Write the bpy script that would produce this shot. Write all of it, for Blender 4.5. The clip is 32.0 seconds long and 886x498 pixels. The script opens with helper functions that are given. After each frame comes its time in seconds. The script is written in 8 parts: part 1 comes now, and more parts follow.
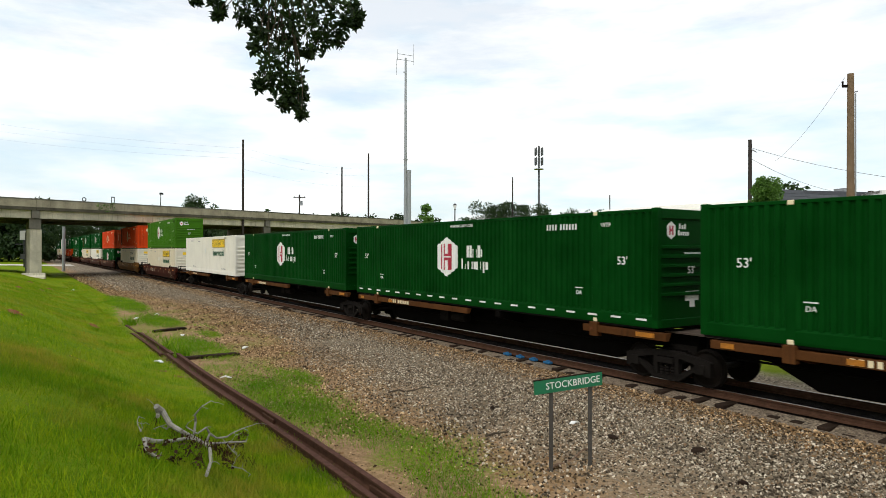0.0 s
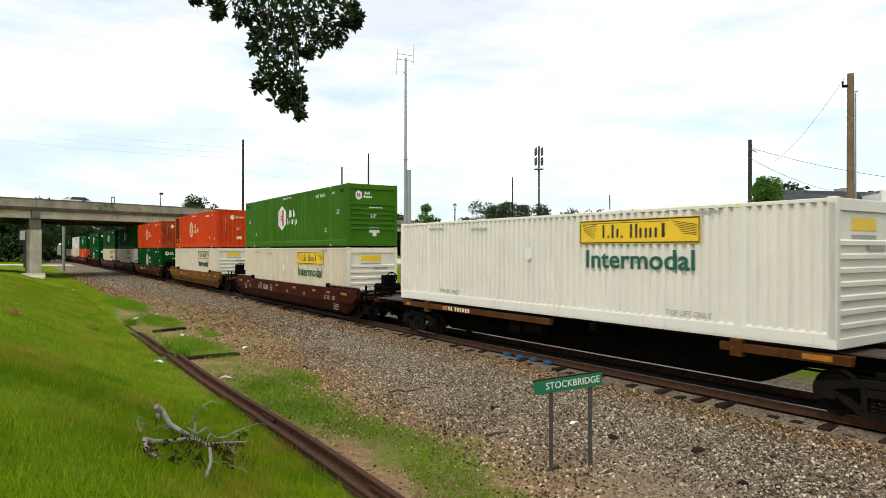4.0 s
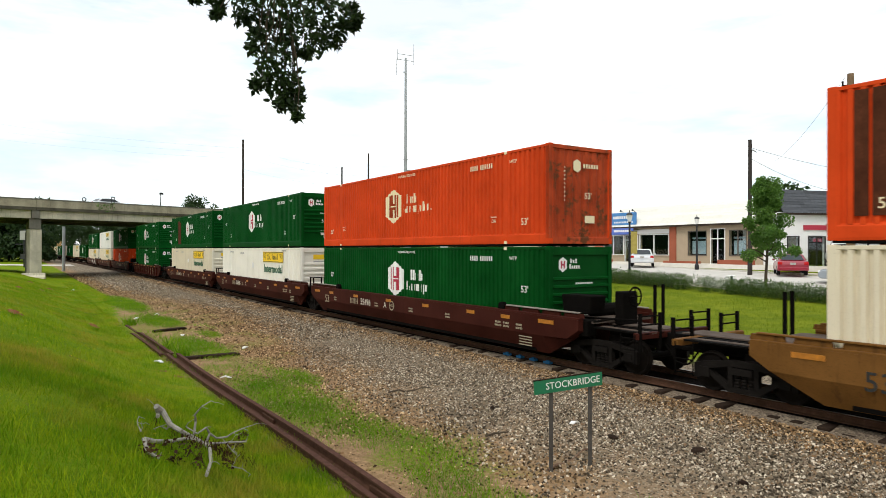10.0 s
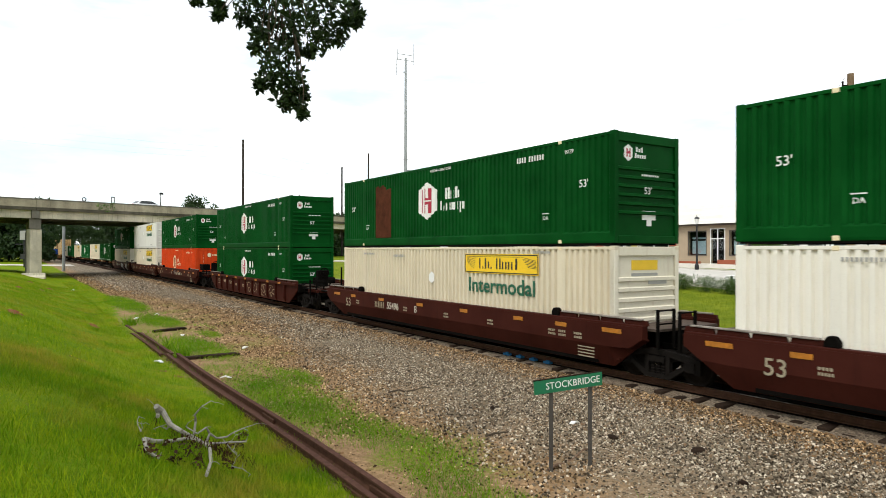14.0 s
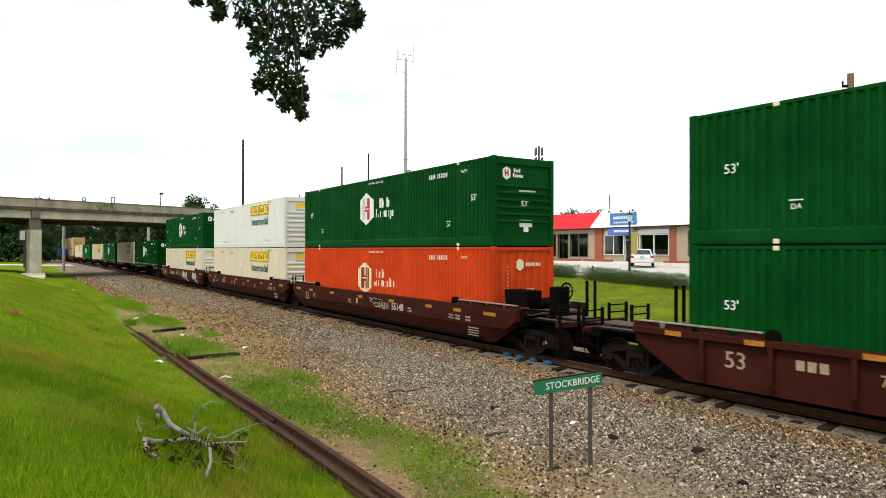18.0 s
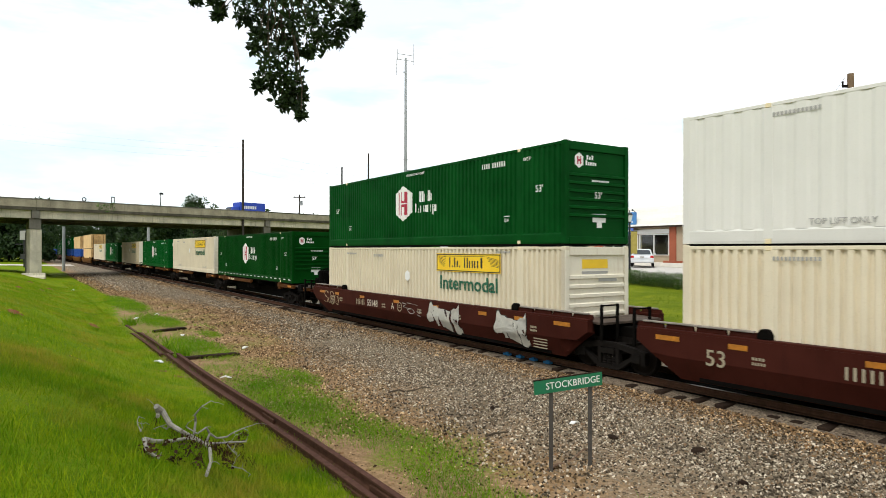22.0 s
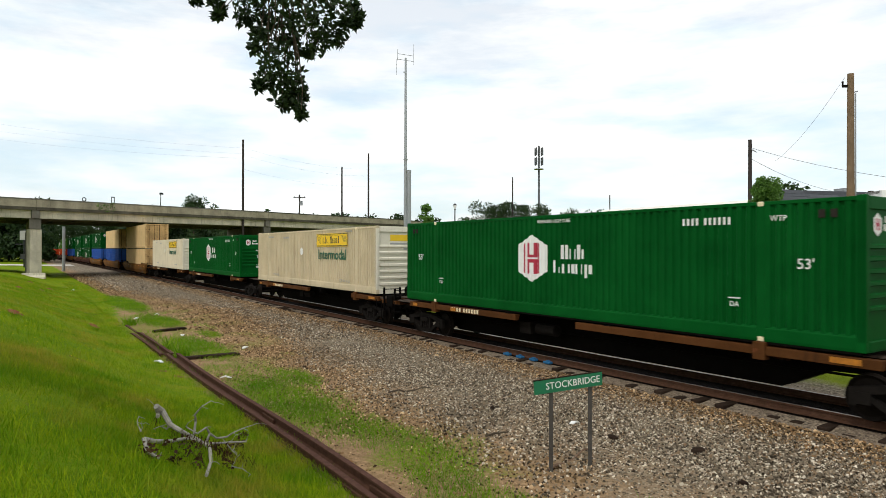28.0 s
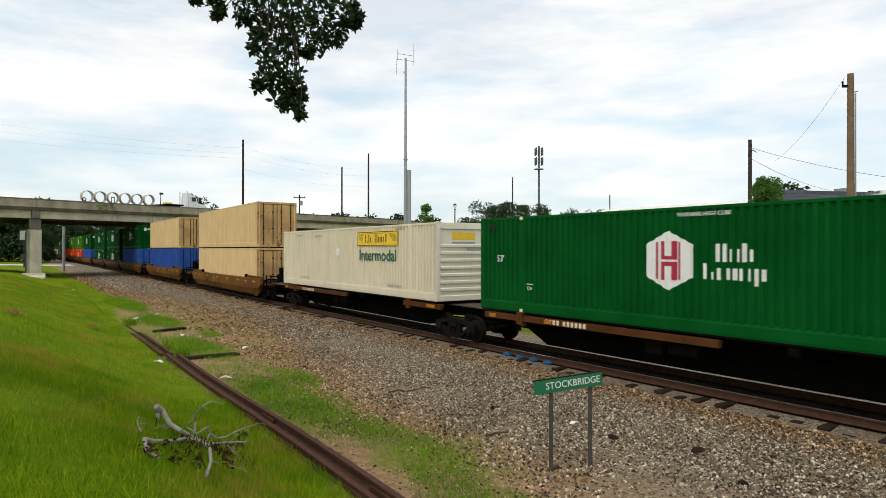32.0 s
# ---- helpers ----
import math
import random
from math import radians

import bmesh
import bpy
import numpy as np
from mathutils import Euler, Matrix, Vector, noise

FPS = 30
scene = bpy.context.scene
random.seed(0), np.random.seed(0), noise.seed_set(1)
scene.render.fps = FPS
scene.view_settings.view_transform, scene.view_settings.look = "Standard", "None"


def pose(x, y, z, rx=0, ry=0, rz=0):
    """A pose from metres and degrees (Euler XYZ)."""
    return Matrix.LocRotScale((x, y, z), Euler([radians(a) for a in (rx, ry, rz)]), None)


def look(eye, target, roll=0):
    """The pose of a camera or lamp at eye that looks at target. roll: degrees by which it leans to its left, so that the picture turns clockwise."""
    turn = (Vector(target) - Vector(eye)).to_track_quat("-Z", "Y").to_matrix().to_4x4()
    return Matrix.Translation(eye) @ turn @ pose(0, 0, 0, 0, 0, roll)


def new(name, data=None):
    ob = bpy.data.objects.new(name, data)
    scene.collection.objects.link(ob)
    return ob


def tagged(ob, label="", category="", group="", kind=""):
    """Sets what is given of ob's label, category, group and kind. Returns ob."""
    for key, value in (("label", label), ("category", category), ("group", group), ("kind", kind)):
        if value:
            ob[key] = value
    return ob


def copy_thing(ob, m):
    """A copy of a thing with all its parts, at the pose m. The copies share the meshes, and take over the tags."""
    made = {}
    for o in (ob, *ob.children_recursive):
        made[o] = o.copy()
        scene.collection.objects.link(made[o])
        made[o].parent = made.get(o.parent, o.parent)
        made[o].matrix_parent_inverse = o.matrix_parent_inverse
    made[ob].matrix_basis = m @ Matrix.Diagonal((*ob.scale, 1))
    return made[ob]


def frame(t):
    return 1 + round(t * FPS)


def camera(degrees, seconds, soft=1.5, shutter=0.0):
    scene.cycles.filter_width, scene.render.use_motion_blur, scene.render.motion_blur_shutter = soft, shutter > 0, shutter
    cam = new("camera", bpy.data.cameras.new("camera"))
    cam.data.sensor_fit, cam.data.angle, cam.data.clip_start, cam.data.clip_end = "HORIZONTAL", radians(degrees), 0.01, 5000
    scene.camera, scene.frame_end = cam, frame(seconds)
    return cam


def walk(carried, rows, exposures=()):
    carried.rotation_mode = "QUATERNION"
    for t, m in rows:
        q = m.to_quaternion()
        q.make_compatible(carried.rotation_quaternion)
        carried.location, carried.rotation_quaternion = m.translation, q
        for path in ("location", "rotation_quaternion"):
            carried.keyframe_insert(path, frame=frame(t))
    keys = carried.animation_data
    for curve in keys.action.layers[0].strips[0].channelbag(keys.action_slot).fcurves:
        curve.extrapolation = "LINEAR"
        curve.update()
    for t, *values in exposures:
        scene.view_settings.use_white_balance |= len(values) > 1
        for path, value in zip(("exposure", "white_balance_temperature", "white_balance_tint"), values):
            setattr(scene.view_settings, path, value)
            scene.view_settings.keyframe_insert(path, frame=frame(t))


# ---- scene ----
CLIP = 32.0
EYE_Z = 3.167
cam = camera(68.78, CLIP, soft=0.5, shutter=0.12)
HOLD = look((0, 0, EYE_Z), (0, 100, EYE_Z + 0.124), 0.076)
walk(cam, [(0.0, HOLD), (CLIP, HOLD)], exposures=[(0.0, -0.05), (3.5, -0.02), (6.0, 0.06), (10.0, 0.12), (13.0, 0.20), (17.0, 0.28), (19.0, 0.24), (22.0, 0.16), (24.2, 0.08), (28.0, -0.07), (32.0, -0.18)])

# ---- light: bright overcast sky, broad weak sun from behind the camera ----
SUN_EL, SUN_AZ = radians(52), radians(212)
world = bpy.data.worlds.new("world")
scene.world = world
world.use_nodes = True
wn, wl = world.node_tree.nodes, world.node_tree.links
wn.clear()
w_out = wn.new("ShaderNodeOutputWorld")
w_bg = wn.new("ShaderNodeBackground")
w_sky = wn.new("ShaderNodeTexSky")
w_sky.sky_type, w_sky.sun_disc = "NISHITA", False
w_sky.sun_elevation, w_sky.sun_rotation = SUN_EL, SUN_AZ
w_sky.air_density, w_sky.dust_density = 1.0, 2.0
w_co = wn.new("ShaderNodeTexCoord")
w_map = wn.new("ShaderNodeMapping")
w_map.inputs["Scale"].default_value = (1.6, 1.6, 7.0)
w_no = wn.new("ShaderNodeTexNoise")
w_no.inputs["Scale"].default_value, w_no.inputs["Detail"].default_value, w_no.inputs["Roughness"].default_value = 1.5, 7.0, 0.62
w_ramp = wn.new("ShaderNodeValToRGB")
w_ramp.color_ramp.elements[0].position, w_ramp.color_ramp.elements[1].position = 0.40, 0.60
w_no2 = wn.new("ShaderNodeTexNoise")
w_no2.inputs["Scale"].default_value, w_no2.inputs["Detail"].default_value = 3.2, 6.0
w_shade = wn.new("ShaderNodeMixRGB")
w_shade.inputs["Color1"].default_value = (11.6, 13.2, 14.0, 1)
w_shade.inputs["Color2"].default_value = (14.6, 14.6, 14.3, 1)
w_r2 = wn.new("ShaderNodeValToRGB")
w_r2.color_ramp.elements[0].position, w_r2.color_ramp.elements[1].position = 0.34, 0.54
w_mul = wn.new("ShaderNodeMixRGB")
w_mul.blend_type = "MULTIPLY"
w_mul.inputs["Fac"].default_value = 1.0
w_mul.inputs["Color2"].default_value = (1.9, 2.15, 2.15, 1)
w_mix = wn.new("ShaderNodeMixRGB")
w_fac = wn.new("ShaderNodeMath")
w_fac.operation = "MULTIPLY_ADD"
w_fac.inputs[1].default_value, w_fac.inputs[2].default_value = 0.35, 0.65
wl.new(w_co.outputs["Generated"], w_map.inputs["Vector"])
wl.new(w_map.outputs["Vector"], w_no.inputs["Vector"])
wl.new(w_map.outputs["Vector"], w_no2.inputs["Vector"])
wl.new(w_no.outputs["Fac"], w_ramp.inputs["Fac"])
wl.new(w_no2.outputs["Fac"], w_r2.inputs["Fac"])
wl.new(w_r2.outputs["Color"], w_shade.inputs["Fac"])
wl.new(w_ramp.outputs["Color"], w_fac.inputs[0])
wl.new(w_fac.outputs["Value"], w_mix.inputs["Fac"])
wl.new(w_sky.outputs["Color"], w_mul.inputs["Color1"])
wl.new(w_mul.outputs["Color"], w_mix.inputs["Color1"])
wl.new(w_shade.outputs["Color"], w_mix.inputs["Color2"])
wl.new(w_mix.outputs["Color"], w_bg.inputs["Color"])
w_bg.inputs["Strength"].default_value = 0.082
wl.new(w_bg.outputs["Background"], w_out.inputs["Surface"])

sun_data = bpy.data.lights.new("sun", "SUN")
sun_data.energy, sun_data.angle, sun_data.color = 1.45, radians(14), (1.0, 0.97, 0.92)
sun = new("sun", sun_data)
sun.matrix_world = look((math.sin(SUN_AZ) * math.cos(SUN_EL) * 60, math.cos(SUN_AZ) * math.cos(SUN_EL) * 60, math.sin(SUN_EL) * 60), (0, 0, 0))


# ---- plan: the track's line, a along it (travel), b towards the camera ----
KS = (-600.0, -170.0, -80.0, -20.0, 0.0, 15.0, 40.0, 600.0)
KH = (-0.9747, -0.9747, -0.9873, -0.9957, -0.9860, -0.9534, -0.8868, -0.8868)
SG = np.arange(-600.0, 600.01, 0.5)
_h = np.interp(SG, KS, KH)
_dx, _dy = np.cos(_h) * 0.5, np.sin(_h) * 0.5
PX = np.concatenate([[0], np.cumsum((_dx[1:] + _dx[:-1]) / 2)])
PY = np.concatenate([[0], np.cumsum((_dy[1:] + _dy[:-1]) / 2)])
_i0 = int(np.argmin(abs(SG)))
PX, PY = PX - PX[_i0] + 1.876, PY - PY[_i0] + 22.524
H0 = -0.99
AX, AY = math.cos(H0), math.sin(H0)


def on_path(s):
    return float(np.interp(s, SG, PX)), float(np.interp(s, SG, PY))


def W(a, b, z=0.0):
    """World point of the straight plan: a metres along the track, b towards the camera."""
    return (1.876 + a * AX + b * AY, 22.524 + a * AY - b * AX, z)


def AB(x, y):
    dx, dy = x - 1.876, y - 22.524
    return dx * AX + dy * AY, dx * AY - dy * AX


def at_plan(a, b, z=0.0, turn=0.0):
    """Pose whose x axis runs along the track and whose -y side faces the camera."""
    x, y, _ = W(a, b)
    return pose(x, y, z, 0, 0, math.degrees(H0) + turn)


def smooth(x, lo, hi):
    t = np.clip((x - lo) / (hi - lo), 0.0, 1.0)
    return t * t * (3 - 2 * t)


def ground_z(a, b):
    """Height of the ground sheet over the rail heads."""
    a, b = np.asarray(a, float), np.asarray(b, float)
    top = np.interp(a, (-118, -95, -74, -55, 5, 30, 80), (-0.1, 0.35, 0.72, 1.12, 2.25, 2.3, 1.2))
    z = np.interp(b, (-400, -120, -46, -32.4, -32.0, -30.8, -30.6, -18.5, -16, -4.5, -2.6, 6.0, 9.0, 10.2), (4.0, 2.6, 2.0, 1.95, 1.5, 1.45, 1.32, 0.95, 0.78, -0.25, -0.33, -0.33, -0.30, -0.28))
    z = z + (top + 0.3) * (0.62 * smooth(b, 10.0, 14.6) + 0.38 * smooth(b, 12.5, 18.0))
    z = z + 0.035 * np.clip(-a, -10, 22) * np.interp(b, (-60, -46, -32, -30, -17, -4), (0, 0, 0.1, 0.8, 1, 0))
    far = smooth(-a, 95, 120) * smooth(-b, 0.0, 8.0)
    z = z * (1 - far) - 0.3 * far
    return z


# ---- mesh helpers ----
class Shape:
    def __init__(self):
        self.v, self.f = [], []

    def add(self, verts, faces):
        n = len(self.v)
        self.v += [tuple(p) for p in verts]
        self.f += [tuple(n + i for i in q) for q in faces]
        return self

    def box(self, x0, x1, y0, y1, z0, z1):
        return self.add([(x, y, z) for x in (x0, x1) for y in (y0, y1) for z in (z0, z1)],
                        [(0, 1, 3, 2), (4, 6, 7, 5), (0, 4, 5, 1), (2, 3, 7, 6), (0, 2, 6, 4), (1, 5, 7, 3)])

    def prism(self, outline, axis, lo, hi):
        """Outline (two coordinates, counter-clockwise) drawn out along an axis."""
        n = len(outline)
        put = {"x": lambda p, t: (t, p[0], p[1]), "y": lambda p, t: (p[0], t, p[1]), "z": lambda p, t: (p[0], p[1], t)}[axis]
        v = [put(p, lo) for p in outline] + [put(p, hi) for p in outline]
        f = [(i, (i + 1) % n, n + (i + 1) % n, n + i) for i in range(n)]
        return self.add(v, f + [tuple(range(n))[::-1], tuple(range(n, 2 * n))])

    def tube(self, p, q, r0, r1=None, n=8, caps=True):
        p, q = Vector(p), Vector(q)
        r1 = r0 if r1 is None else r1
        u = (q - p).normalized().orthogonal().normalized()
        w = (q - p).normalized().cross(u)
        ring = [math.tau * i / n for i in range(n)]
        v = [p + (u * math.cos(t) + w * math.sin(t)) * r0 for t in ring] + [q + (u * math.cos(t) + w * math.sin(t)) * r1 for t in ring]
        f = [(i, (i + 1) % n, n + (i + 1) % n, n + i) for i in range(n)]
        return self.add(v, f + ([tuple(range(n))[::-1], tuple(range(n, 2 * n))] if caps else []))

    def lathe(self, prof, axis="y", n=20, at=(0, 0, 0)):
        """Turns (radius, height) pairs round an axis."""
        m = len(prof)
        v = []
        for i in range(n):
            c, s = math.cos(math.tau * i / n), math.sin(math.tau * i / n)
            for r, h in prof:
                p = {"y": (r * c, h, r * s), "z": (r * c, r * s, h), "x": (h, r * c, r * s)}[axis]
                v.append((p[0] + at[0], p[1] + at[1], p[2] + at[2]))
        f = [(i * m + j, ((i + 1) % n) * m + j, ((i + 1) % n) * m + j + 1, i * m + j + 1) for i in range(n) for j in range(m - 1)]
        return self.add(v, f)

    def moved(self, m):
        self.v = [tuple(m @ Vector(p)) for p in self.v]
        return self

    def mesh(self, name, bevel=0.0, smooth_faces=False):
        me = bpy.data.meshes.new(name)
        me.from_pydata(self.v, [], self.f)
        bm = bmesh.new()
        bm.from_mesh(me)
        bmesh.ops.recalc_face_normals(bm, faces=bm.faces)
        if bevel:
            sharp = [e for e in bm.edges if len(e.link_faces) == 2 and e.calc_face_angle(0) > 0.6]
            bmesh.ops.bevel(bm, geom=sharp, offset=bevel, segments=1, affect="EDGES", clamp_overlap=True)
        bm.to_mesh(me)
        bm.free()
        if smooth_faces:
            for p in me.polygons:
                p.use_smooth = True
        return me


_painted = {}


def part(name, shape, material, parent=None, label="", m=None, bevel=0.0, soft=False):
    """Links a shape or a mesh as one object under a thing."""
    me = shape if isinstance(shape, bpy.types.Mesh) else shape.mesh(name, bevel, soft)
    if not me.materials:
        me.materials.append(material)
    elif me.materials[0] is not material:
        key = (me.name, material.name)
        if key not in _painted:
            _painted[key] = me.copy()
            _painted[key].materials.clear()
            _painted[key].materials.append(material)
        me = _painted[key]
    ob = new(name, me)
    ob.parent = parent
    if m is not None:
        ob.matrix_basis = m
    return tagged(ob, label=label)


def thing(name, m, label, category, group="", kind=""):
    ob = new(name)
    ob.matrix_basis = m
    ob.empty_display_size = 0.3
    return tagged(ob, label, category, group, kind)


_meshes = {}


def once(key, make):
    """One mesh for alike parts."""
    if key not in _meshes:
        _meshes[key] = make()
    return _meshes[key]


_words = {}


def text_mesh(words, size):
    """Words as a thin mesh in the x-z plane that faces -y, centred."""
    key = (words, size)
    if key not in _words:
        cu = bpy.data.curves.new("lettering", "FONT")
        cu.body, cu.size, cu.align_x, cu.align_y, cu.extrude = words, size, "CENTER", "CENTER", 0.002
        cu.resolution_u, cu.offset = 3, size * (0.018 if size > 0.6 else 0.005)
        ob = bpy.data.objects.new("lettering", cu)
        scene.collection.objects.link(ob)
        bpy.context.view_layer.update()
        me = bpy.data.meshes.new_from_object(ob.evaluated_get(bpy.context.evaluated_depsgraph_get()))
        me.transform(pose(0, 0, 0, 90))
        me.materials.clear()
        bpy.data.objects.remove(ob)
        _words[key] = me
    return _words[key].copy()


def bars(shape, x, z, heights, width, gap, y=-0.004, drop=()):
    """A row of plain bars, one for each sign of a word that is not lettered."""
    for i, h in enumerate(heights):
        lo = z - (0.28 * max(heights) if i in drop else 0.0)
        shape.box(x, x + width, y, 0.0, lo, z + h)
        x += width + gap
    return shape


# ---- materials ----
def nodes_of(name):
    ma = bpy.data.materials.new(name)
    ma.use_nodes = True
    nt = ma.node_tree
    return ma, nt.nodes, nt.links, nt.nodes["Principled BSDF"]


def noise_node(n, l, scale, detail=4.0, rough=0.6, vec=None, stretch=None, coord="Object"):
    t = n.new("ShaderNodeTexNoise")
    t.inputs["Scale"].default_value, t.inputs["Detail"].default_value, t.inputs["Roughness"].default_value = scale, detail, rough
    co = n.new("ShaderNodeTexCoord")
    src = co.outputs[coord]
    if stretch:
        mp = n.new("ShaderNodeMapping")
        mp.inputs["Scale"].default_value = stretch
        l.new(src, mp.inputs["Vector"])
        src = mp.outputs["Vector"]
    l.new(src, t.inputs["Vector"])
    return t.outputs["Fac"]


def ramp_node(n, l, fac, lo, hi, c0=(0, 0, 0, 1), c1=(1, 1, 1, 1)):
    r = n.new("ShaderNodeValToRGB")
    e = r.color_ramp.elements
    e[0].position, e[1].position, e[0].color, e[1].color = lo, hi, c0, c1
    l.new(fac, r.inputs["Fac"])
    return r.outputs["Color"]


def mix_node(n, l, fac, a, b, mode="MIX"):
    m = n.new("ShaderNodeMixRGB")
    m.blend_type = mode
    for i, s in ((0, fac), (1, a), (2, b)):
        if hasattr(s, "is_output"):
            l.new(s, m.inputs[i])
        else:
            m.inputs[i].default_value = s if i == 0 else (*s[:3], 1)
    return m.outputs["Color"]


def bump_node(n, l, bsdf, height, strength, distance):
    b = n.new("ShaderNodeBump")
    b.inputs["Strength"].default_value, b.inputs["Distance"].default_value = strength, distance
    l.new(height, b.inputs["Height"])
    l.new(b.outputs["Normal"], bsdf.inputs["Normal"])


def plain(name, col, rough=0.6, metal=0.0, scale=6.0, var=0.25, bump=0.15, dist=0.004, per=0.0):
    """A surface with mottling at two scales and a little relief."""
    ma, n, l, p = nodes_of(name)
    big, fine = noise_node(n, l, scale), noise_node(n, l, scale * 9, 3.0)
    lo, hi = tuple(c * (1 - var) for c in col), tuple(min(1, c * (1 + var)) for c in col)
    c = ramp_node(n, l, big, 0.3, 0.7, (*lo, 1), (*hi, 1))
    c = mix_node(n, l, ramp_node(n, l, fine, 0.35, 0.75), c, tuple(x * (1 - 0.5 * var) for x in col))
    if per:
        oi = n.new("ShaderNodeObjectInfo")
        c = mix_node(n, l, 1.0, c, ramp_node(n, l, oi.outputs["Random"], 0, 1, (1 - per, 1 - per, 1 - per, 1), (1, 1, 1, 1)), "MULTIPLY")
    l.new(c, p.inputs["Base Color"])
    p.inputs["Roughness"].default_value, p.inputs["Metallic"].default_value = rough, metal
    if rough > 0.55:
        p.inputs["Specular IOR Level"].default_value = 0.04
    bump_node(n, l, p, fine, bump, dist)
    return ma


def weathered(name, col, dirt=(0.05, 0.035, 0.025), amount=0.35, rough=0.6, rust=0.0, fade=0.12, gloss=0.05):
    """Painted steel: faded in patches, streaked downwards, with grime and some rust."""
    ma, n, l, p = nodes_of(name)
    patch = noise_node(n, l, 0.7, 5.0)
    lo, hi = tuple(c * (1 - fade) for c in col), tuple(min(1, c * (1 + fade) + 0.01 * fade) for c in col)
    c = ramp_node(n, l, patch, 0.3, 0.7, (*lo, 1), (*hi, 1))
    streak = noise_node(n, l, 3.0, 6.0, 0.65, stretch=(1.6, 1.6, 0.12))
    c = mix_node(n, l, ramp_node(n, l, streak, 0.56, 0.85, (0, 0, 0, 1), (amount, amount, amount, 1)), c, dirt)
    fine = noise_node(n, l, 28.0, 4.0)
    c = mix_node(n, l, ramp_node(n, l, fine, 0.55, 0.8, (0, 0, 0, 1), (amount * 0.5,) * 3 + (1,)), c, dirt)
    if rust:
        spots = noise_node(n, l, 2.3, 8.0, 0.7)
        c = mix_node(n, l, ramp_node(n, l, spots, 0.72 - 0.12 * rust, 0.76 - 0.10 * rust), c, (0.13, 0.045, 0.018))
    oi = n.new("ShaderNodeObjectInfo")
    c = mix_node(n, l, 1.0, c, ramp_node(n, l, oi.outputs["Random"], 0, 1, (0.92, 0.92, 0.92, 1), (1, 1, 1, 1)), "MULTIPLY")
    l.new(c, p.inputs["Base Color"])
    p.inputs["Roughness"].default_value = rough
    p.inputs["Specular IOR Level"].default_value = gloss
    bump_node(n, l, p, patch, 0.12, 0.02)
    return ma


def leafy(name, dark, light, scale=2.0, gloss=0.25, dry=None):
    """Leaves: colour varies from clump to clump and from leaf to leaf."""
    ma, n, l, p = nodes_of(name)
    geo = n.new("ShaderNodeNewGeometry")
    c = ramp_node(n, l, geo.outputs["Random Per Island"], 0.0, 1.0, (*dark, 1), (*light, 1))
    c = mix_node(n, l, ramp_node(n, l, noise_node(n, l, scale), 0.35, 0.7), c, dark)
    if dry:
        worn = noise_node(n, l, 0.55, 6.0, 0.7, stretch=(1.0, 0.6, 1.0))
        c = mix_node(n, l, ramp_node(n, l, worn, 0.49, 0.66, (0, 0, 0, 1), (0.75, 0.75, 0.75, 1)), c, dry)
    l.new(c, p.inputs["Base Color"])
    p.inputs["Roughness"].default_value = 0.55
    p.inputs["Specular IOR Level"].default_value = gloss
    tr = n.new("ShaderNodeBsdfTranslucent")
    l.new(c, tr.inputs["Color"])
    ms = n.new("ShaderNodeMixShader")
    ms.inputs["Fac"].default_value = 0.3
    l.new(p.outputs["BSDF"], ms.inputs[1])
    l.new(tr.outputs["BSDF"], ms.inputs[2])
    l.new(ms.outputs["Shader"], n["Material Output"].inputs["Surface"])
    return ma


GREEN = weathered("dark_green_paint", (0.0006, 0.056, 0.0070), dirt=(0.004, 0.020, 0.006), amount=0.35, fade=0.25, rough=0.5, gloss=0.035)
GREEN_DEEP = weathered("deep_green_paint", (0.0003, 0.041, 0.0030), dirt=(0.002, 0.014, 0.003), amount=0.3, fade=0.25, rough=0.5, gloss=0.025)
GREEN_FRESH = weathered("fresh_green_paint", (0.0010, 0.078, 0.0110), dirt=(0.005, 0.03, 0.008), amount=0.3, fade=0.2, rough=0.5, gloss=0.035)
LIME = weathered("light_green_paint", (0.046, 0.150, 0.006), amount=0.25, fade=0.15, rough=0.5, gloss=0.08)
ORANGE = weathered("orange_paint", (0.60, 0.058, 0.010), dirt=(0.10, 0.025, 0.012), amount=0.45, rust=0.3, fade=0.15)
WHITE = weathered("dull_white_paint", (0.71, 0.625, 0.46), dirt=(0.30, 0.22, 0.13), amount=0.45, fade=0.06)
BRIGHT = weathered("fresh_white_paint", (0.72, 0.70, 0.64), dirt=(0.32, 0.27, 0.2), amount=0.22, fade=0.04)
CREAM = weathered("cream_paint", (0.72, 0.50, 0.25), dirt=(0.16, 0.07, 0.02), amount=0.5, rust=0.35, fade=0.1)
ORANGE_RUST = weathered("rust_eaten_orange_paint", (0.42, 0.06, 0.018), dirt=(0.06, 0.018, 0.01), amount=0.95, rust=1.6, fade=0.4)
# near-black ballast: the shade beneath the train as a base colour
BED_SHADE = plain("shade_dark_ballast", (0.009, 0.006, 0.0045), 0.85, 0, 9, 0.5, 0.9, 0.05)
CREAM_DOOR = weathered("rust_streaked_cream_paint", (0.56, 0.35, 0.15), dirt=(0.075, 0.028, 0.009), amount=1.0, rust=1.1, fade=0.35)
WHITE_END = weathered("stained_white_paint", (0.80, 0.74, 0.60), dirt=(0.36, 0.20, 0.08), amount=0.7, fade=0.06)
BLUE = weathered("blue_paint", (0.03, 0.09, 0.34), amount=0.3, fade=0.2)
MAROON = weathered("maroon_steel_paint", (0.045, 0.0098, 0.0058), dirt=(0.012, 0.005, 0.0035), amount=0.6, rough=0.6, fade=0.25)
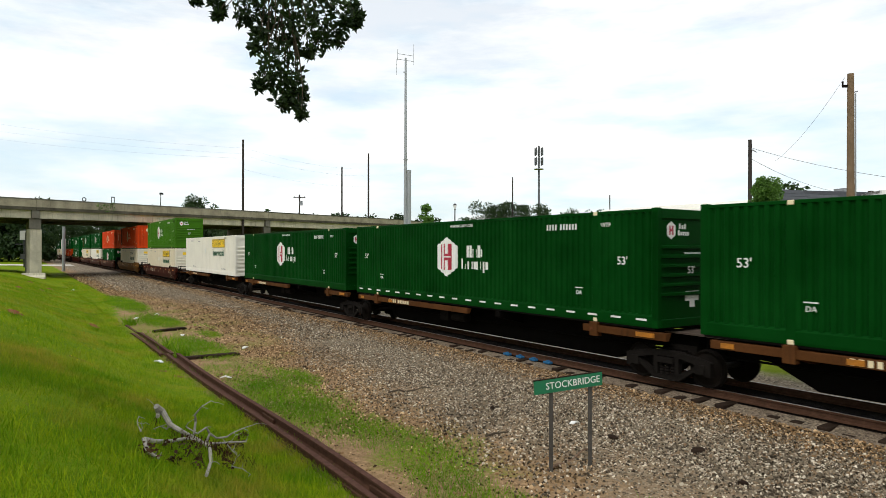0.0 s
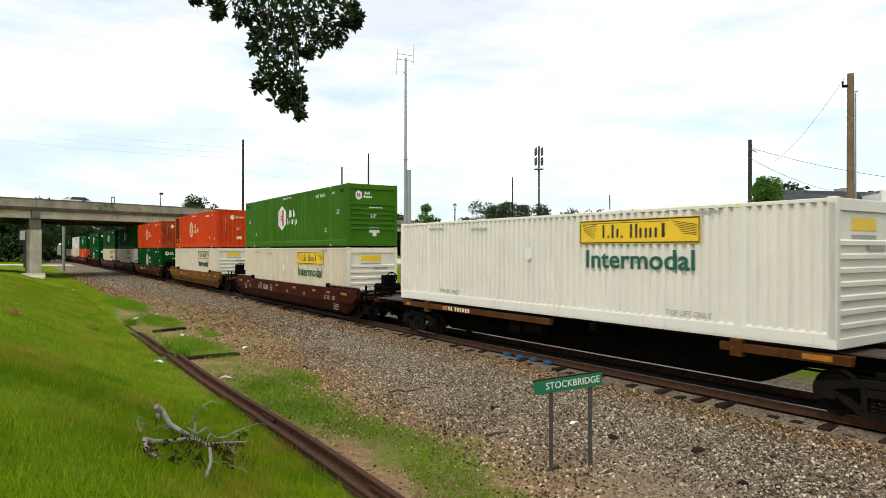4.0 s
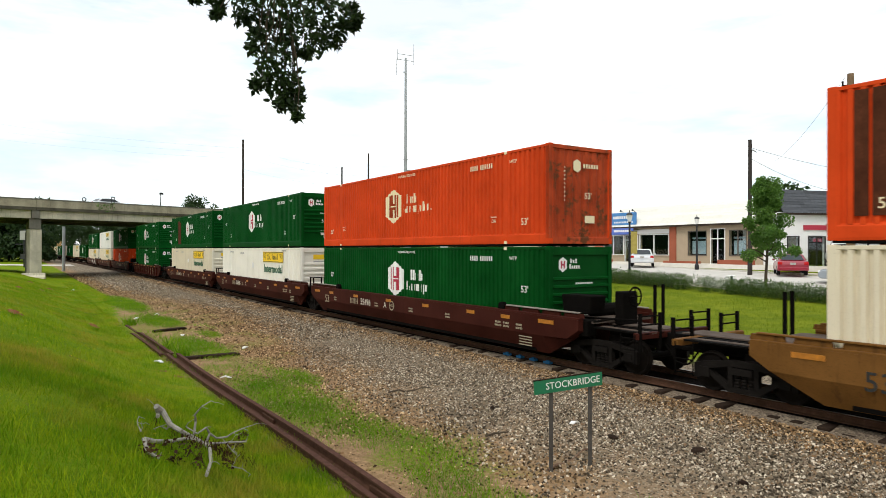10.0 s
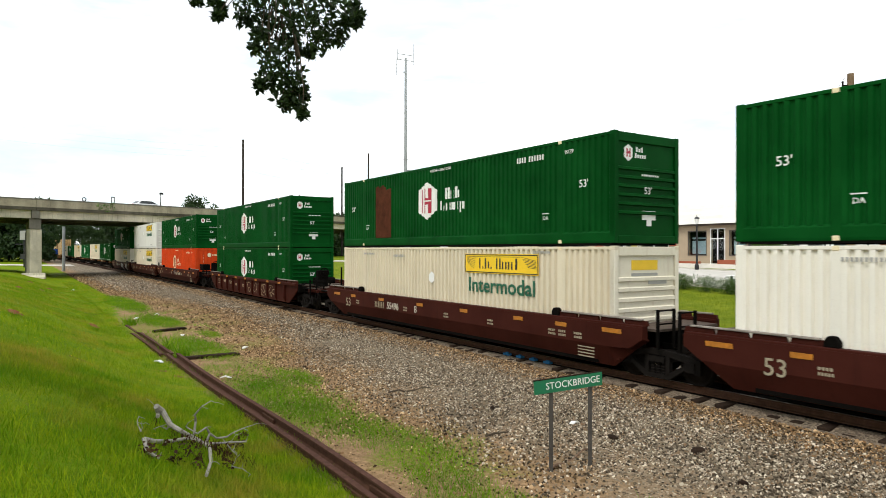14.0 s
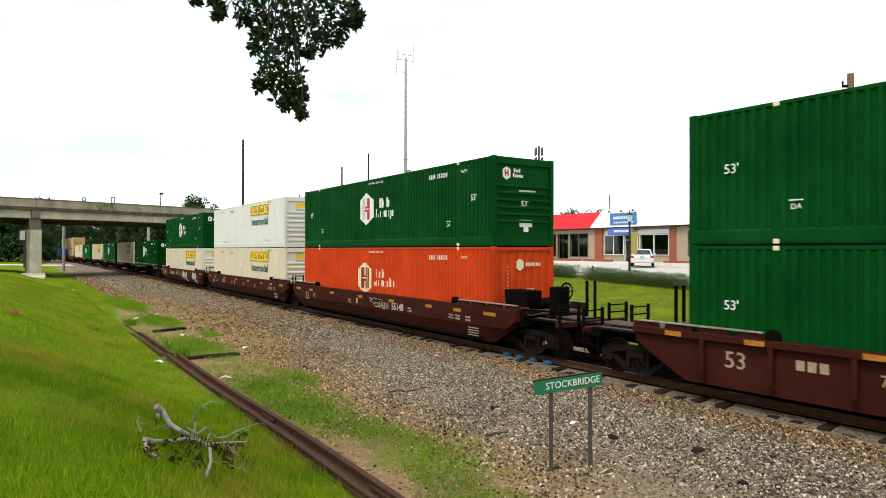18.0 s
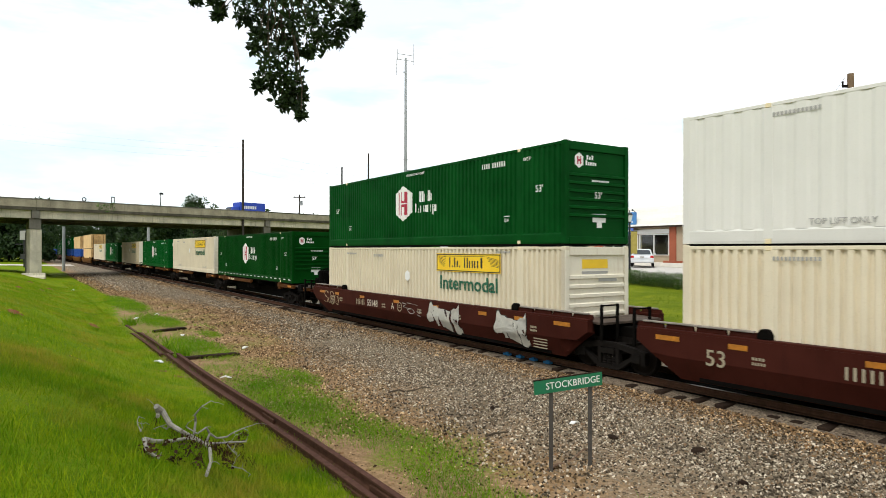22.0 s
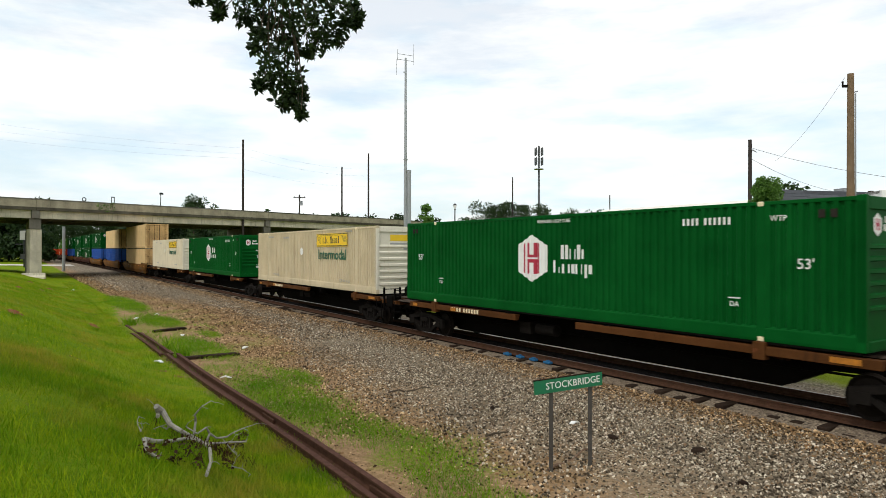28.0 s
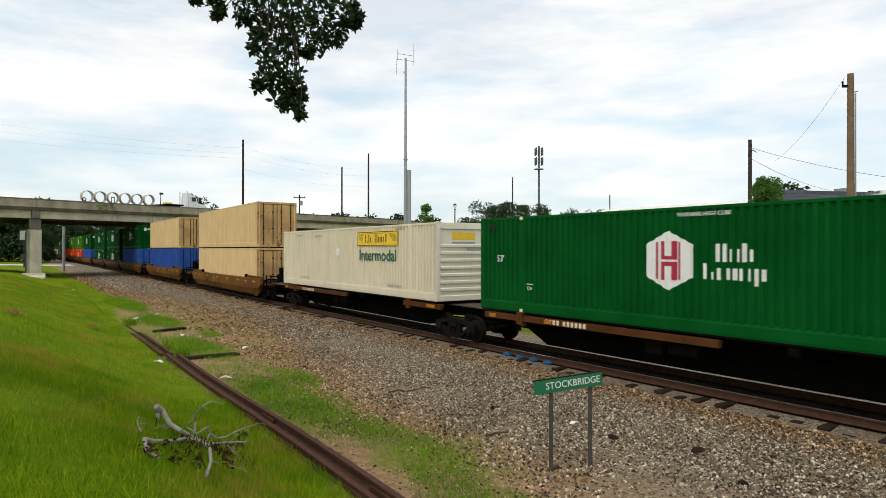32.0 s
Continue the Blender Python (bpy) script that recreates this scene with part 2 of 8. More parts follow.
BROWN = weathered("rusty_ochre_steel_paint", (0.15, 0.066, 0.015), dirt=(0.018, 0.011, 0.006), amount=1.0, rough=0.65, rust=0.6, fade=0.35)
SPINE = weathered("grimy_orange_steel_paint", (0.085, 0.032, 0.009), dirt=(0.014, 0.008, 0.005), amount=1.0, rough=0.65, rust=0.6, fade=0.3)
# grimy steel, blackened further so its colour holds the shade below the cars
GRIME_SHADE = plain("grime_and_shade_black_steel", (0.0045, 0.0037, 0.003), 0.85, 0.0, 5.0, 0.4)
DECK = plain("worn_deck_steel", (0.10, 0.075, 0.06), 0.7, 0.1, 3.0, 0.4)
TRUCK = plain("dusty_cast_steel", (0.012, 0.010, 0.0085), 0.8, 0.0, 6.0, 0.35)
WHEEL = plain("worn_wheel_steel", (0.013, 0.010, 0.008), 0.65, 0.1, 8.0, 0.3)
RUST_PATCH = plain("flaked_rust", (0.085, 0.028, 0.014), 0.85, 0.0, 2.5, 0.5, 0.4)
MARK_WHITE = plain("white_lettering", (0.78, 0.77, 0.73), 0.55, 0, 9, 0.06)
MARK_RED = plain("dark_red_lettering", (0.40, 0.018, 0.045), 0.5, 0, 9, 0.1)
MARK_YELLOW = plain("yellow_panel", (0.86, 0.55, 0.012), 0.5, 0, 3, 0.08)
MARK_BLACK = plain("black_lettering", (0.018, 0.018, 0.016), 0.5, 0, 9, 0.2)
MARK_GREEN = plain("green_lettering", (0.008, 0.10, 0.05), 0.5, 0, 9, 0.15)
TANNED = weathered("rust_streaked_tan_paint", (0.60, 0.50, 0.33), dirt=(0.20, 0.11, 0.05), amount=0.85, rust=0.2, fade=0.12)
MARK_CREAM = plain("cream_lettering", (0.78, 0.66, 0.42), 0.55, 0, 9, 0.06)
MARK_GREY = plain("grey_lettering", (0.35, 0.34, 0.31), 0.55, 0, 9, 0.1)
REFLECT = plain("amber_reflector", (0.42, 0.15, 0.008), 0.5, 0, 9, 0.45)
MARK_DIM = plain("faded_cream_lettering", (0.34, 0.29, 0.20), 0.7, 0, 7, 0.25)
PALE = weathered("pale_ribbed_paint", (0.80, 0.76, 0.66), dirt=(0.34, 0.26, 0.16), amount=0.35, fade=0.05)
SPRAY = plain("silver_spray_paint", (0.52, 0.50, 0.44), 0.5, 0.1, 3, 0.25)
SEAL = plain("black_door_seal", (0.03, 0.025, 0.02), 0.7)
GALV = plain("grey_galvanised_steel", (0.33, 0.34, 0.35), 0.5, 0.4, 4, 0.15)
STAIN = plain("rust_stain", (0.33, 0.15, 0.05), 0.7, 0, 6, 0.4)
CONCRETE = weathered("weathered_concrete", (0.58, 0.52, 0.40), dirt=(0.07, 0.06, 0.045), amount=0.95, rough=0.85, fade=0.25)
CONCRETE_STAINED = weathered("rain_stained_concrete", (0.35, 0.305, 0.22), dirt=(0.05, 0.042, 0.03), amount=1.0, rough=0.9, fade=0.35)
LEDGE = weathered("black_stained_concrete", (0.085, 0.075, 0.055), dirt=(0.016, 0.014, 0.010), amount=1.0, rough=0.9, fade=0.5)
# for stained copings and joints, and as painted shade under the bridge
CONCRETE_DARK = weathered("stained_and_shaded_concrete", (0.16, 0.145, 0.12), dirt=(0.04, 0.04, 0.03), amount=0.9, rough=0.9, fade=0.3)
TIMBER = plain("creosoted_timber", (0.040, 0.026, 0.018), 0.85, 0, 4.0, 0.45, 0.5, 0.01, per=0.4)
POLEWOOD = plain("weathered_pole_timber", (0.20, 0.135, 0.085), 0.85, 0, 3.0, 0.3, 0.4, 0.01)
POLEDARK = plain("dark_pole_timber", (0.05, 0.042, 0.038), 0.85, 0, 3.0, 0.3)
RAIL_RUST = plain("rusty_rail", (0.085, 0.043, 0.027), 0.75, 0.2, 7.0, 0.35)
RAIL_HEAD = plain("worn_rail_head", (0.34, 0.29, 0.25), 0.32, 0.8, 7.0, 0.2)
BARK = plain("bark", (0.085, 0.065, 0.045), 0.9, 0, 9.0, 0.4, 0.7, 0.02)
DEADWOOD = plain("bleached_dead_wood", (0.34, 0.31, 0.26), 0.85, 0, 9.0, 0.3, 0.5, 0.006)


# ---- ground: one sheet, finer near the camera ----
def ground_material():
    """Ballast, dirt, weeds, mown grass and paving by their zones across the track."""
    ma, n, l, p = nodes_of("ground_cover")
    co = n.new("ShaderNodeTexCoord")
    sep = n.new("ShaderNodeSeparateXYZ")
    l.new(co.outputs["Object"], sep.inputs["Vector"])
    wob = noise_node(n, l, 0.35, 6.0, 0.65)
    wob2 = noise_node(n, l, 1.7, 5.0, 0.7)

    def math_node(op, a, b=None, c=None):
        m = n.new("ShaderNodeMath")
        m.operation = op
        for i, s in enumerate((a, b, c)):
            if s is None:
                continue
            if hasattr(s, "is_output"):
                l.new(s, m.inputs[i])
            else:
                m.inputs[i].default_value = s
        return m.outputs["Value"]

    b = math_node("MULTIPLY", sep.outputs["Y"], -1.0)
    shift = math_node("MINIMUM", math_node("MAXIMUM", math_node("MULTIPLY_ADD", sep.outputs["X"], -0.10, 0.6), 0.0), 2.6)
    shift = math_node("MINIMUM", shift, math_node("MAXIMUM", math_node("MULTIPLY_ADD", sep.outputs["X"], 0.13, 5.2), -0.8))
    b = math_node("ADD", b, shift)
    b = math_node("ADD", b, math_node("MULTIPLY_ADD", wob, 5.0, -2.5))
    b = math_node("ADD", b, math_node("MULTIPLY_ADD", wob2, 2.2, -1.1))
    # stones
    vor = n.new("ShaderNodeTexVoronoi")
    vor.inputs["Scale"].default_value = 25.0
    l.new(co.outputs["Object"], vor.inputs["Vector"])
    stone = ramp_node(n, l, vor.outputs["Color"], 0.1, 0.9, (0.048, 0.037, 0.024, 1), (0.39, 0.325, 0.235, 1))
    stone = mix_node(n, l, ramp_node(n, l, wob2, 0.45, 0.75, (0, 0, 0, 1), (0.5, 0.5, 0.5, 1)), stone, (0.15, 0.10, 0.062))
    dirt_f = noise_node(n, l, 9.0, 6.0, 0.7)
    dirt = ramp_node(n, l, dirt_f, 0.3, 0.7, (0.15, 0.092, 0.045, 1), (0.42, 0.275, 0.15, 1))
    gmix = noise_node(n, l, 0.9, 6.0, 0.65)
    gfine = noise_node(n, l, 14.0, 5.0, 0.7)
    grass = ramp_node(n, l, gmix, 0.32, 0.68, (0.09, 0.175, 0.003, 1), (0.26, 0.295, 0.006, 1))
    grass = mix_node(n, l, ramp_node(n, l, noise_node(n, l, 0.55, 6.0, 0.7), 0.52, 0.70, (0, 0, 0, 1), (0.7, 0.7, 0.7, 1)), grass, (0.33, 0.255, 0.02))
    grass = mix_node(n, l, ramp_node(n, l, gfine, 0.35, 0.75), grass, (0.07, 0.15, 0.004))
    c = mix_node(n, l, ramp_node(n, l, math_node("MULTIPLY_ADD", b, 0.1, 0.0), 0.50, 0.70), stone, dirt)
    weeds = math_node("MULTIPLY", ramp_node(n, l, noise_node(n, l, 0.45, 5.0, 0.6), 0.49, 0.56), ramp_node(n, l, math_node("MULTIPLY_ADD", b, 0.1, 0.0), 0.66, 0.78))
    weedy = mix_node(n, l, ramp_node(n, l, gfine, 0.35, 0.65), mix_node(n, l, 0.45, grass, (0.10, 0.13, 0.03)), dirt)
    c = mix_node(n, l, weeds, c, weedy)
    by = math_node("MULTIPLY_ADD", sep.outputs["Y"], -0.01, 0.0)
    edge = math_node("ADD", math_node("MULTIPLY", sep.outputs["Y"], -1.0), math_node("MULTIPLY_ADD", wob2, 1.2, -0.6))
    edge = math_node("ADD", edge, math_node("MINIMUM", math_node("MAXIMUM", math_node("MULTIPLY_ADD", sep.outputs["X"], -0.09, -1.3), 0.0), 1.9))
    c = mix_node(n, l, ramp_node(n, l, math_node("MULTIPLY", edge, 0.05), 0.492, 0.512), c, mix_node(n, l, ramp_node(n, l, noise_node(n, l, 0.8, 4.0, 0.6), 0.66, 0.70), grass, (0.17, 0.085, 0.035)))
    lawn = ramp_node(n, l, gmix, 0.32, 0.7, (0.09, 0.135, 0.007, 1), (0.20, 0.235, 0.015, 1))
    back = math_node("ADD", sep.outputs["Y"], math_node("MULTIPLY_ADD", wob2, 1.6, -0.8))
    c = mix_node(n, l, ramp_node(n, l, math_node("MULTIPLY", back, 0.05), 0.16, 0.20), c, lawn)
    l.new(c, p.inputs["Base Color"])
    p.inputs["Roughness"].default_value = 0.9
    p.inputs["Specular IOR Level"].default_value = 0.04
    h = mix_node(n, l, 0.5, vor.outputs["Distance"], gfine)
    bump_node(n, l, p, h, 0.9, 0.05)
    return ma


GROUND = ground_material()


def ballast_material():
    ma, n, l, p = nodes_of("ballast_stone")
    co = n.new("ShaderNodeTexCoord")
    vor = n.new("ShaderNodeTexVoronoi")
    vor.inputs["Scale"].default_value = 25.0
    l.new(co.outputs["Object"], vor.inputs["Vector"])
    c = ramp_node(n, l, vor.outputs["Color"], 0.1, 0.9, (0.07, 0.05, 0.032, 1), (0.38, 0.295, 0.20, 1))
    c = mix_node(n, l, ramp_node(n, l, noise_node(n, l, 0.8, 5.0), 0.4, 0.7, (0, 0, 0, 1), (0.6, 0.6, 0.6, 1)), c, (0.12, 0.075, 0.045))
    l.new(c, p.inputs["Base Color"])
    p.inputs["Roughness"].default_value = 0.9
    bump_node(n, l, p, vor.outputs["Distance"], 0.9, 0.05)
    return ma


BALLAST = ballast_material()


def spaced(lo, hi, fine_lo, fine_hi, step, grow=1.25):
    xs = list(np.arange(fine_lo, fine_hi + 1e-6, step))
    d = step
    while xs[-1] < hi:
        d *= grow
        xs.append(min(hi, xs[-1] + d))
    d = step
    while xs[0] > lo:
        d *= grow
        xs.insert(0, max(lo, xs[0] - d))
    return np.array(xs)


ga, gb = spaced(-2500, 2500, -70, 40, 0.5), spaced(-2500, 2500, -35, 22, 0.4)
GA, GB = np.meshgrid(ga, gb, indexing="ij")
rough = np.array([[noise.noise((a * 0.28, b * 0.4, 2)) * 0.08 + noise.noise((a * 0.7, b * 0.7, 0)) * 0.07 + noise.noise((a * 1.9, b * 1.9, 5)) * 0.03 for b in gb] for a in ga])
GZ = ground_z(GA, GB) + rough * np.where((GB > 10.4) | ((GB < -4) & (GB > -15)), 1.0, 0.35) * (abs(GA) < 150) * (GB > -18)
verts = np.stack([GA, -GB, GZ], -1).reshape(-1, 3)
nb = len(gb)
idx = np.arange(len(ga) * nb).reshape(len(ga), nb)
quads = np.stack([idx[:-1, :-1], idx[:-1, 1:], idx[1:, 1:], idx[1:, :-1]], -1).reshape(-1, 4)
me = bpy.data.meshes.new("ground")
me.from_pydata(verts.tolist(), [], quads.tolist())
me.materials.append(GROUND)
for p_ in me.polygons:
    p_.use_smooth = True
ground = tagged(new("ground", me), "grassy slope, gravel yard and lawn along the railway", "ground", kind="structure")
ground.matrix_basis = pose(1.876, 22.524, 0, 0, 0, math.degrees(H0))
if me.polygons[0].normal.z < 0:
    me.flip_normals()

# ---- track ----
def path_frame(s):
    x, y = on_path(s)
    x1, y1 = on_path(s + 0.25)
    x0, y0 = on_path(s - 0.25)
    return x, y, math.atan2(y1 - y0, x1 - x0)


def swept(s0, s1, step, prof, off=0.0, frame_of=path_frame):
    """A profile (b outwards to the camera, z) swept along the track."""
    sh = Shape()
    n = max(1, int((s1 - s0) / step))
    for i in range(n + 1):
        x, y, h = frame_of(s0 + (s1 - s0) * i / n)
        for b, z in prof:
            bb = b + off
            sh.v.append((x + bb * math.sin(h), y - bb * math.cos(h), z))
    m = len(prof)
    for i in range(n):
        for j in range(m - 1):
            sh.f.append((i * m + j, (i + 1) * m + j, (i + 1) * m + j + 1, i * m + j + 1))
    return sh


RAIL_FOOT = [(-0.07, -0.17), (-0.07, -0.15), (-0.012, -0.13), (-0.012, -0.045), (-0.036, -0.035), (-0.036, -0.001)]
RAIL_BASE = RAIL_FOOT + [(-b, z) for b, z in reversed(RAIL_FOOT)]
track = thing("railway_track", Matrix(), "single railway track on grey ballast with dark timber ties", "railway track", kind="structure")
part("ballast_bed", swept(-420, 90, 1.5, [(3.6, -0.345), (2.6, -0.33), (1.75, -0.285), (1.3, -0.255), (0.88, -0.195), (-0.88, -0.195), (-1.3, -0.24), (-1.75, -0.27), (-2.9, -0.36)]), BALLAST, track, "grey stone ballast")
# strip between the rails with the train's shade painted in
part("oily_bed", swept(-420, 90, 1.5, [(0.9, -0.19), (0.6, -0.178), (-0.6, -0.178), (-0.9, -0.19)]), BED_SHADE, track, "stones between the rails, coloured black for the train's shade")
for off in (-0.75, 0.75):
    r = part("rail", swept(-420, 90, 1.5, RAIL_BASE, off), RAIL_RUST, track)
    part("rail_head", swept(-420, 90, 1.5, [(-0.033, -0.003), (-0.028, 0.0), (0.028, 0.0), (0.033, -0.003)], off), RAIL_HEAD, r, "polished running surface")
tie_mesh = Shape().box(-0.115, 0.115, -1.30, 1.30, -0.33, -0.165).mesh("tie", 0.012)
tie_mesh.materials.append(TIMBER)
rr = random.Random(7)
for i in range(300):
    x, y, h = path_frame(26.0 - i * 0.52)
    part("tie", tie_mesh, TIMBER, track, m=pose(x, y, rr.choice((-0.085, -0.06, -0.045, -0.03, -0.015)), 0, 0, math.degrees(h) + rr.uniform(-3.0, 3.0)) @ pose(rr.uniform(-0.06, 0.06), rr.uniform(-0.10, 0.14), 0))
far_ties = Shape()
for i in range(240):
    x, y, h = path_frame(-130.0 - i * 0.52)
    t = Shape().box(-0.115, 0.115, -1.30, 1.30, -0.33, -0.165).moved(pose(x, y, 0, 0, 0, math.degrees(h)))
    far_ties.add(t.v, t.f)
tagged(part("distant_ties", far_ties, TIMBER, track), kind="stuff")

# ---- bridge: near face through two plan points, crossing over the track ----
BX0, BY0, BDX, BDY = -49.1, 71.7, 0.631, 0.776
BWIDTH = 20.0


def on_bridge(u, v, z=0.0):
    """u metres along the bridge from its near left point, v metres back from its near face."""
    return (BX0 + u * BDX - v * BDY, BY0 + u * BDY + v * BDX, z)


BRIDGE_TURN = math.degrees(math.atan2(BDY, BDX))
bridge = thing("road_bridge", pose(BX0, BY0, 0, 0, 0, BRIDGE_TURN), "long weathered concrete road bridge on square piers over the track", "bridge")


def deck_z(u):
    return float(np.interp(u, (-130, 0, 66, 76, 97, 107, 150), (9.0, 9.0, 8.9, 8.5, 8.3, 7.6, 5.2)))


def beam(u0, u1, v0, v1, z0, z1, step=3.0):
    """A beam that follows the deck's height; z is counted from the parapet's top."""
    s = Shape()
    n = max(1, int((u1 - u0) / step))
    for i in range(n + 1):
        u = u0 + (u1 - u0) * i / n
        t = deck_z(u)
        s.v += [(u, v0, t + z0), (u, v1, t + z0), (u, v1, t + z1), (u, v0, t + z1)]
    for i in range(n):
        a, c = 4 * i, 4 * i + 4
        for j in range(4):
            s.f.append((a + j, c + j, c + (j + 1) % 4, a + (j + 1) % 4))
    s.f += [(0, 1, 2, 3), (4 * n + 3, 4 * n + 2, 4 * n + 1, 4 * n)]
    return s


# deck underside: shade is put into its darker concrete
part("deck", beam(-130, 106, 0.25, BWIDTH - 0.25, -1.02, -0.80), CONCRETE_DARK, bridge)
SPANS = [-130, -92, -60, -28.2, 3.6, 35.4, 67.2, 106]
for u0, u1 in zip(SPANS, SPANS[1:]):
    part("parapet", beam(u0 + 0.02, u1 - 0.02, 0.0, 0.28, -0.98, 0.0), CONCRETE_STAINED, bridge, "stained concrete parapet", bevel=0.02)
    part("parapet", beam(u0 + 0.02, u1 - 0.02, BWIDTH - 0.28, BWIDTH, -0.98, 0.0), CONCRETE, bridge)
    part("ledge", beam(u0 + 0.02, u1 - 0.02, -0.06, 0.30, -1.33, -0.985), LEDGE, bridge, "black-stained ledge")
    part("coping", beam(u0 + 0.03, u1 - 0.03, -0.03, 0.31, -0.13, 0.012), LEDGE if u0 > 30 else CONCRETE_DARK, bridge, "dark weathered coping")
    for k, v in enumerate((0.45, 5.0, 10.0, 15.0, BWIDTH - 0.95)):
        # front girder pale, those behind darkened in colour for the bridge's shade
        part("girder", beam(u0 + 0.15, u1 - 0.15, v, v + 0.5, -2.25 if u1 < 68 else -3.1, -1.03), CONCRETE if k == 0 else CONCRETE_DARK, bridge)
for u in SPANS[1:-1]:
    t = deck_z(u)
    cap = [(u - 0.62, 0.3), (u + 0.62, 0.3), (u + 0.75 + 0.317 * (BWIDTH - 0.6), BWIDTH - 0.3), (u - 0.75 + 0.317 * (BWIDTH - 0.6), BWIDTH - 0.3)]
    part("pier_cap", Shape().prism(cap, "z", t - 3.5, t - 2.27), CONCRETE_DARK, bridge, bevel=0.03)
    part("joint_block", Shape().box(u - 0.42, u + 0.42, 0.02, 0.44, t - 2.26, t - 1.21), CONCRETE_DARK, bridge, "dark rain-stained joint", bevel=0.02)
    for v in (0.5, 6.6, 12.7, BWIDTH - 2.0):
        q = u + 0.317 * v
        # back piers likewise carry the shade in their colour
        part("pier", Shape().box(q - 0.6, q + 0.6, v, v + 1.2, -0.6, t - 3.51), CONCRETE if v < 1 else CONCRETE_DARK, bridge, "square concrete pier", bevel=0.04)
part("abutment", beam(104.5, 106.2, -0.1, BWIDTH + 0.1, -8.8, -1.3, 1.0), CONCRETE, bridge, "pale concrete abutment")
for v0, v1 in ((0.0, 0.35), (BWIDTH - 0.35, BWIDTH)):
    part("wing_wall", beam(106.25, 150, v0, v1, -8.8, 0.0), CONCRETE, bridge, "pale stained concrete wing wall")
part("approach_fill", beam(106.25, 150, 0.4, BWIDTH - 0.4, -8.6, -0.80), CONCRETE_DARK, bridge)
part("road_surface", beam(-130, 150, 0.3, BWIDTH - 0.3, -0.795, -0.76), plain("worn_asphalt", (0.055, 0.054, 0.052), 0.9), bridge)
BRIDGE_TRAFFIC, SWAYING = [], []


def seen_at(x, y, depth):
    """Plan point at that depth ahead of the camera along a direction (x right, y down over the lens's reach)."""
    k = depth / 1145.0
    return (x - 784.0) * k, depth, EYE_Z + (442.4 - y) * k


def gz(x, y):
    a, b = AB(x, y)
    return float(ground_z(a, b))


LEAF = [(0, 0, 0), (0.32, 0.35, 0.06), (0.0, 1.0, -0.05), (-0.32, 0.35, 0.06)]
LEAF_F = [(0, 1, 2, 3)]


def crown_mesh(name, clumps, per, leaf, seed, material, flat=0.85):
    """Leaves on clumps (x, y, z, radius): more towards each clump's skin."""
    rs = np.random.RandomState(seed)
    pts = []
    for x, y, z, r in clumps:
        d = rs.normal(size=(int(per * max(0.3, r * r)), 3))
        d /= np.linalg.norm(d, axis=1)[:, None]
        rad = r * (0.45 + 0.6 * rs.rand(len(d), 1) ** 0.6)
        pts.append(d * rad * (1, 1, flat) + (x, y, z))
    pts = np.concatenate(pts)
    n = len(pts)
    u = np.array(LEAF, float)
    q = rs.normal(size=(n, 4))
    q /= np.linalg.norm(q, axis=1)[:, None]
    w, x, y, z = q.T
    R = np.stack([1 - 2 * (y * y + z * z), 2 * (x * y - z * w), 2 * (x * z + y * w), 2 * (x * y + z * w), 1 - 2 * (x * x + z * z), 2 * (y * z - x * w), 2 * (x * z - y * w), 2 * (y * z + x * w), 1 - 2 * (x * x + y * y)], -1).reshape(n, 3, 3)
    size = leaf * (0.6 + 0.8 * rs.rand(n))
    v = np.einsum("nij,kj->nki", R, u) * size[:, None, None] + pts[:, None, :]
    faces = (np.arange(n) * 4)[:, None] + np.arange(4)[None]
    me = bpy.data.meshes.new(name)
    me.from_pydata(v.reshape(-1, 3).tolist(), [], faces.tolist())
    me.materials.append(material)
    return me


# ---- yard: old rail, timbers, name board, dead branch, stones ----
old = thing("disused_rail", at_plan(1.0, 9.75, -0.075), "rusty disused rail half sunk in weeds", "rail")
def old_length(x0, x1, shift, drop):
    """One length of the old rail, sagging a little: its foot and web, and its pitted head."""
    bar, top = Shape(), Shape()
    n, m = int(x1 - x0), len(RAIL_BASE)
    for i in range(n + 1):
        x = x0 + (x1 - x0) * i / n
        sag = -0.02 * math.sin((x + 15.6) * 0.5) - drop - (0.10 if x < -11.7 else 0.0)
        side = 0.02 * math.sin((x + 15.6) * 0.35) - shift
        bar.v += [(x, side - b * 1.35, z * 1.05 + sag) for b, z in RAIL_BASE]
        top.v += [(x, side - b * 1.35, z + sag) for b, z in ((-0.037, 0.0), (-0.03, 0.006), (0.03, 0.006), (0.037, 0.0))]
    for i in range(n):
        bar.f += [(i * m + j, (i + 1) * m + j, (i + 1) * m + j + 1, i * m + j + 1) for j in range(m - 1)]
        top.f += [(i * 4 + j, i * 4 + 4 + j, i * 4 + 5 + j, i * 4 + 1 + j) for j in range(3)]
    bar.f += [tuple(range(m)), tuple(range(n * m + m - 1, n * m - 1, -1))]
    part("rail_bar", bar, RAIL_RUST, old)
    part("rail_top", top, PITTED, old, "pitted brown running surface")


PITTED = plain("pitted_rust_brown", (0.085, 0.042, 0.030), 0.8, 0, 9, 0.4)
old_length(-4.6, 15.4, 0.0, 0.0)
old_length(-15.6, -5.0, 0.10, 0.05)
for i, x in enumerate((-9.2, -1.5, 4.2, 9.0)):
    part("joint_bar", Shape().box(x - 0.35, x + 0.35, -0.06, -0.016, -0.13, -0.05), RAIL_RUST, old, bevel=0.008)


twin = copy_thing(old, at_plan(0.6, 9.98, -0.13))
tagged(twin, "second rusty rail lying alongside the first in weeds", "rail")


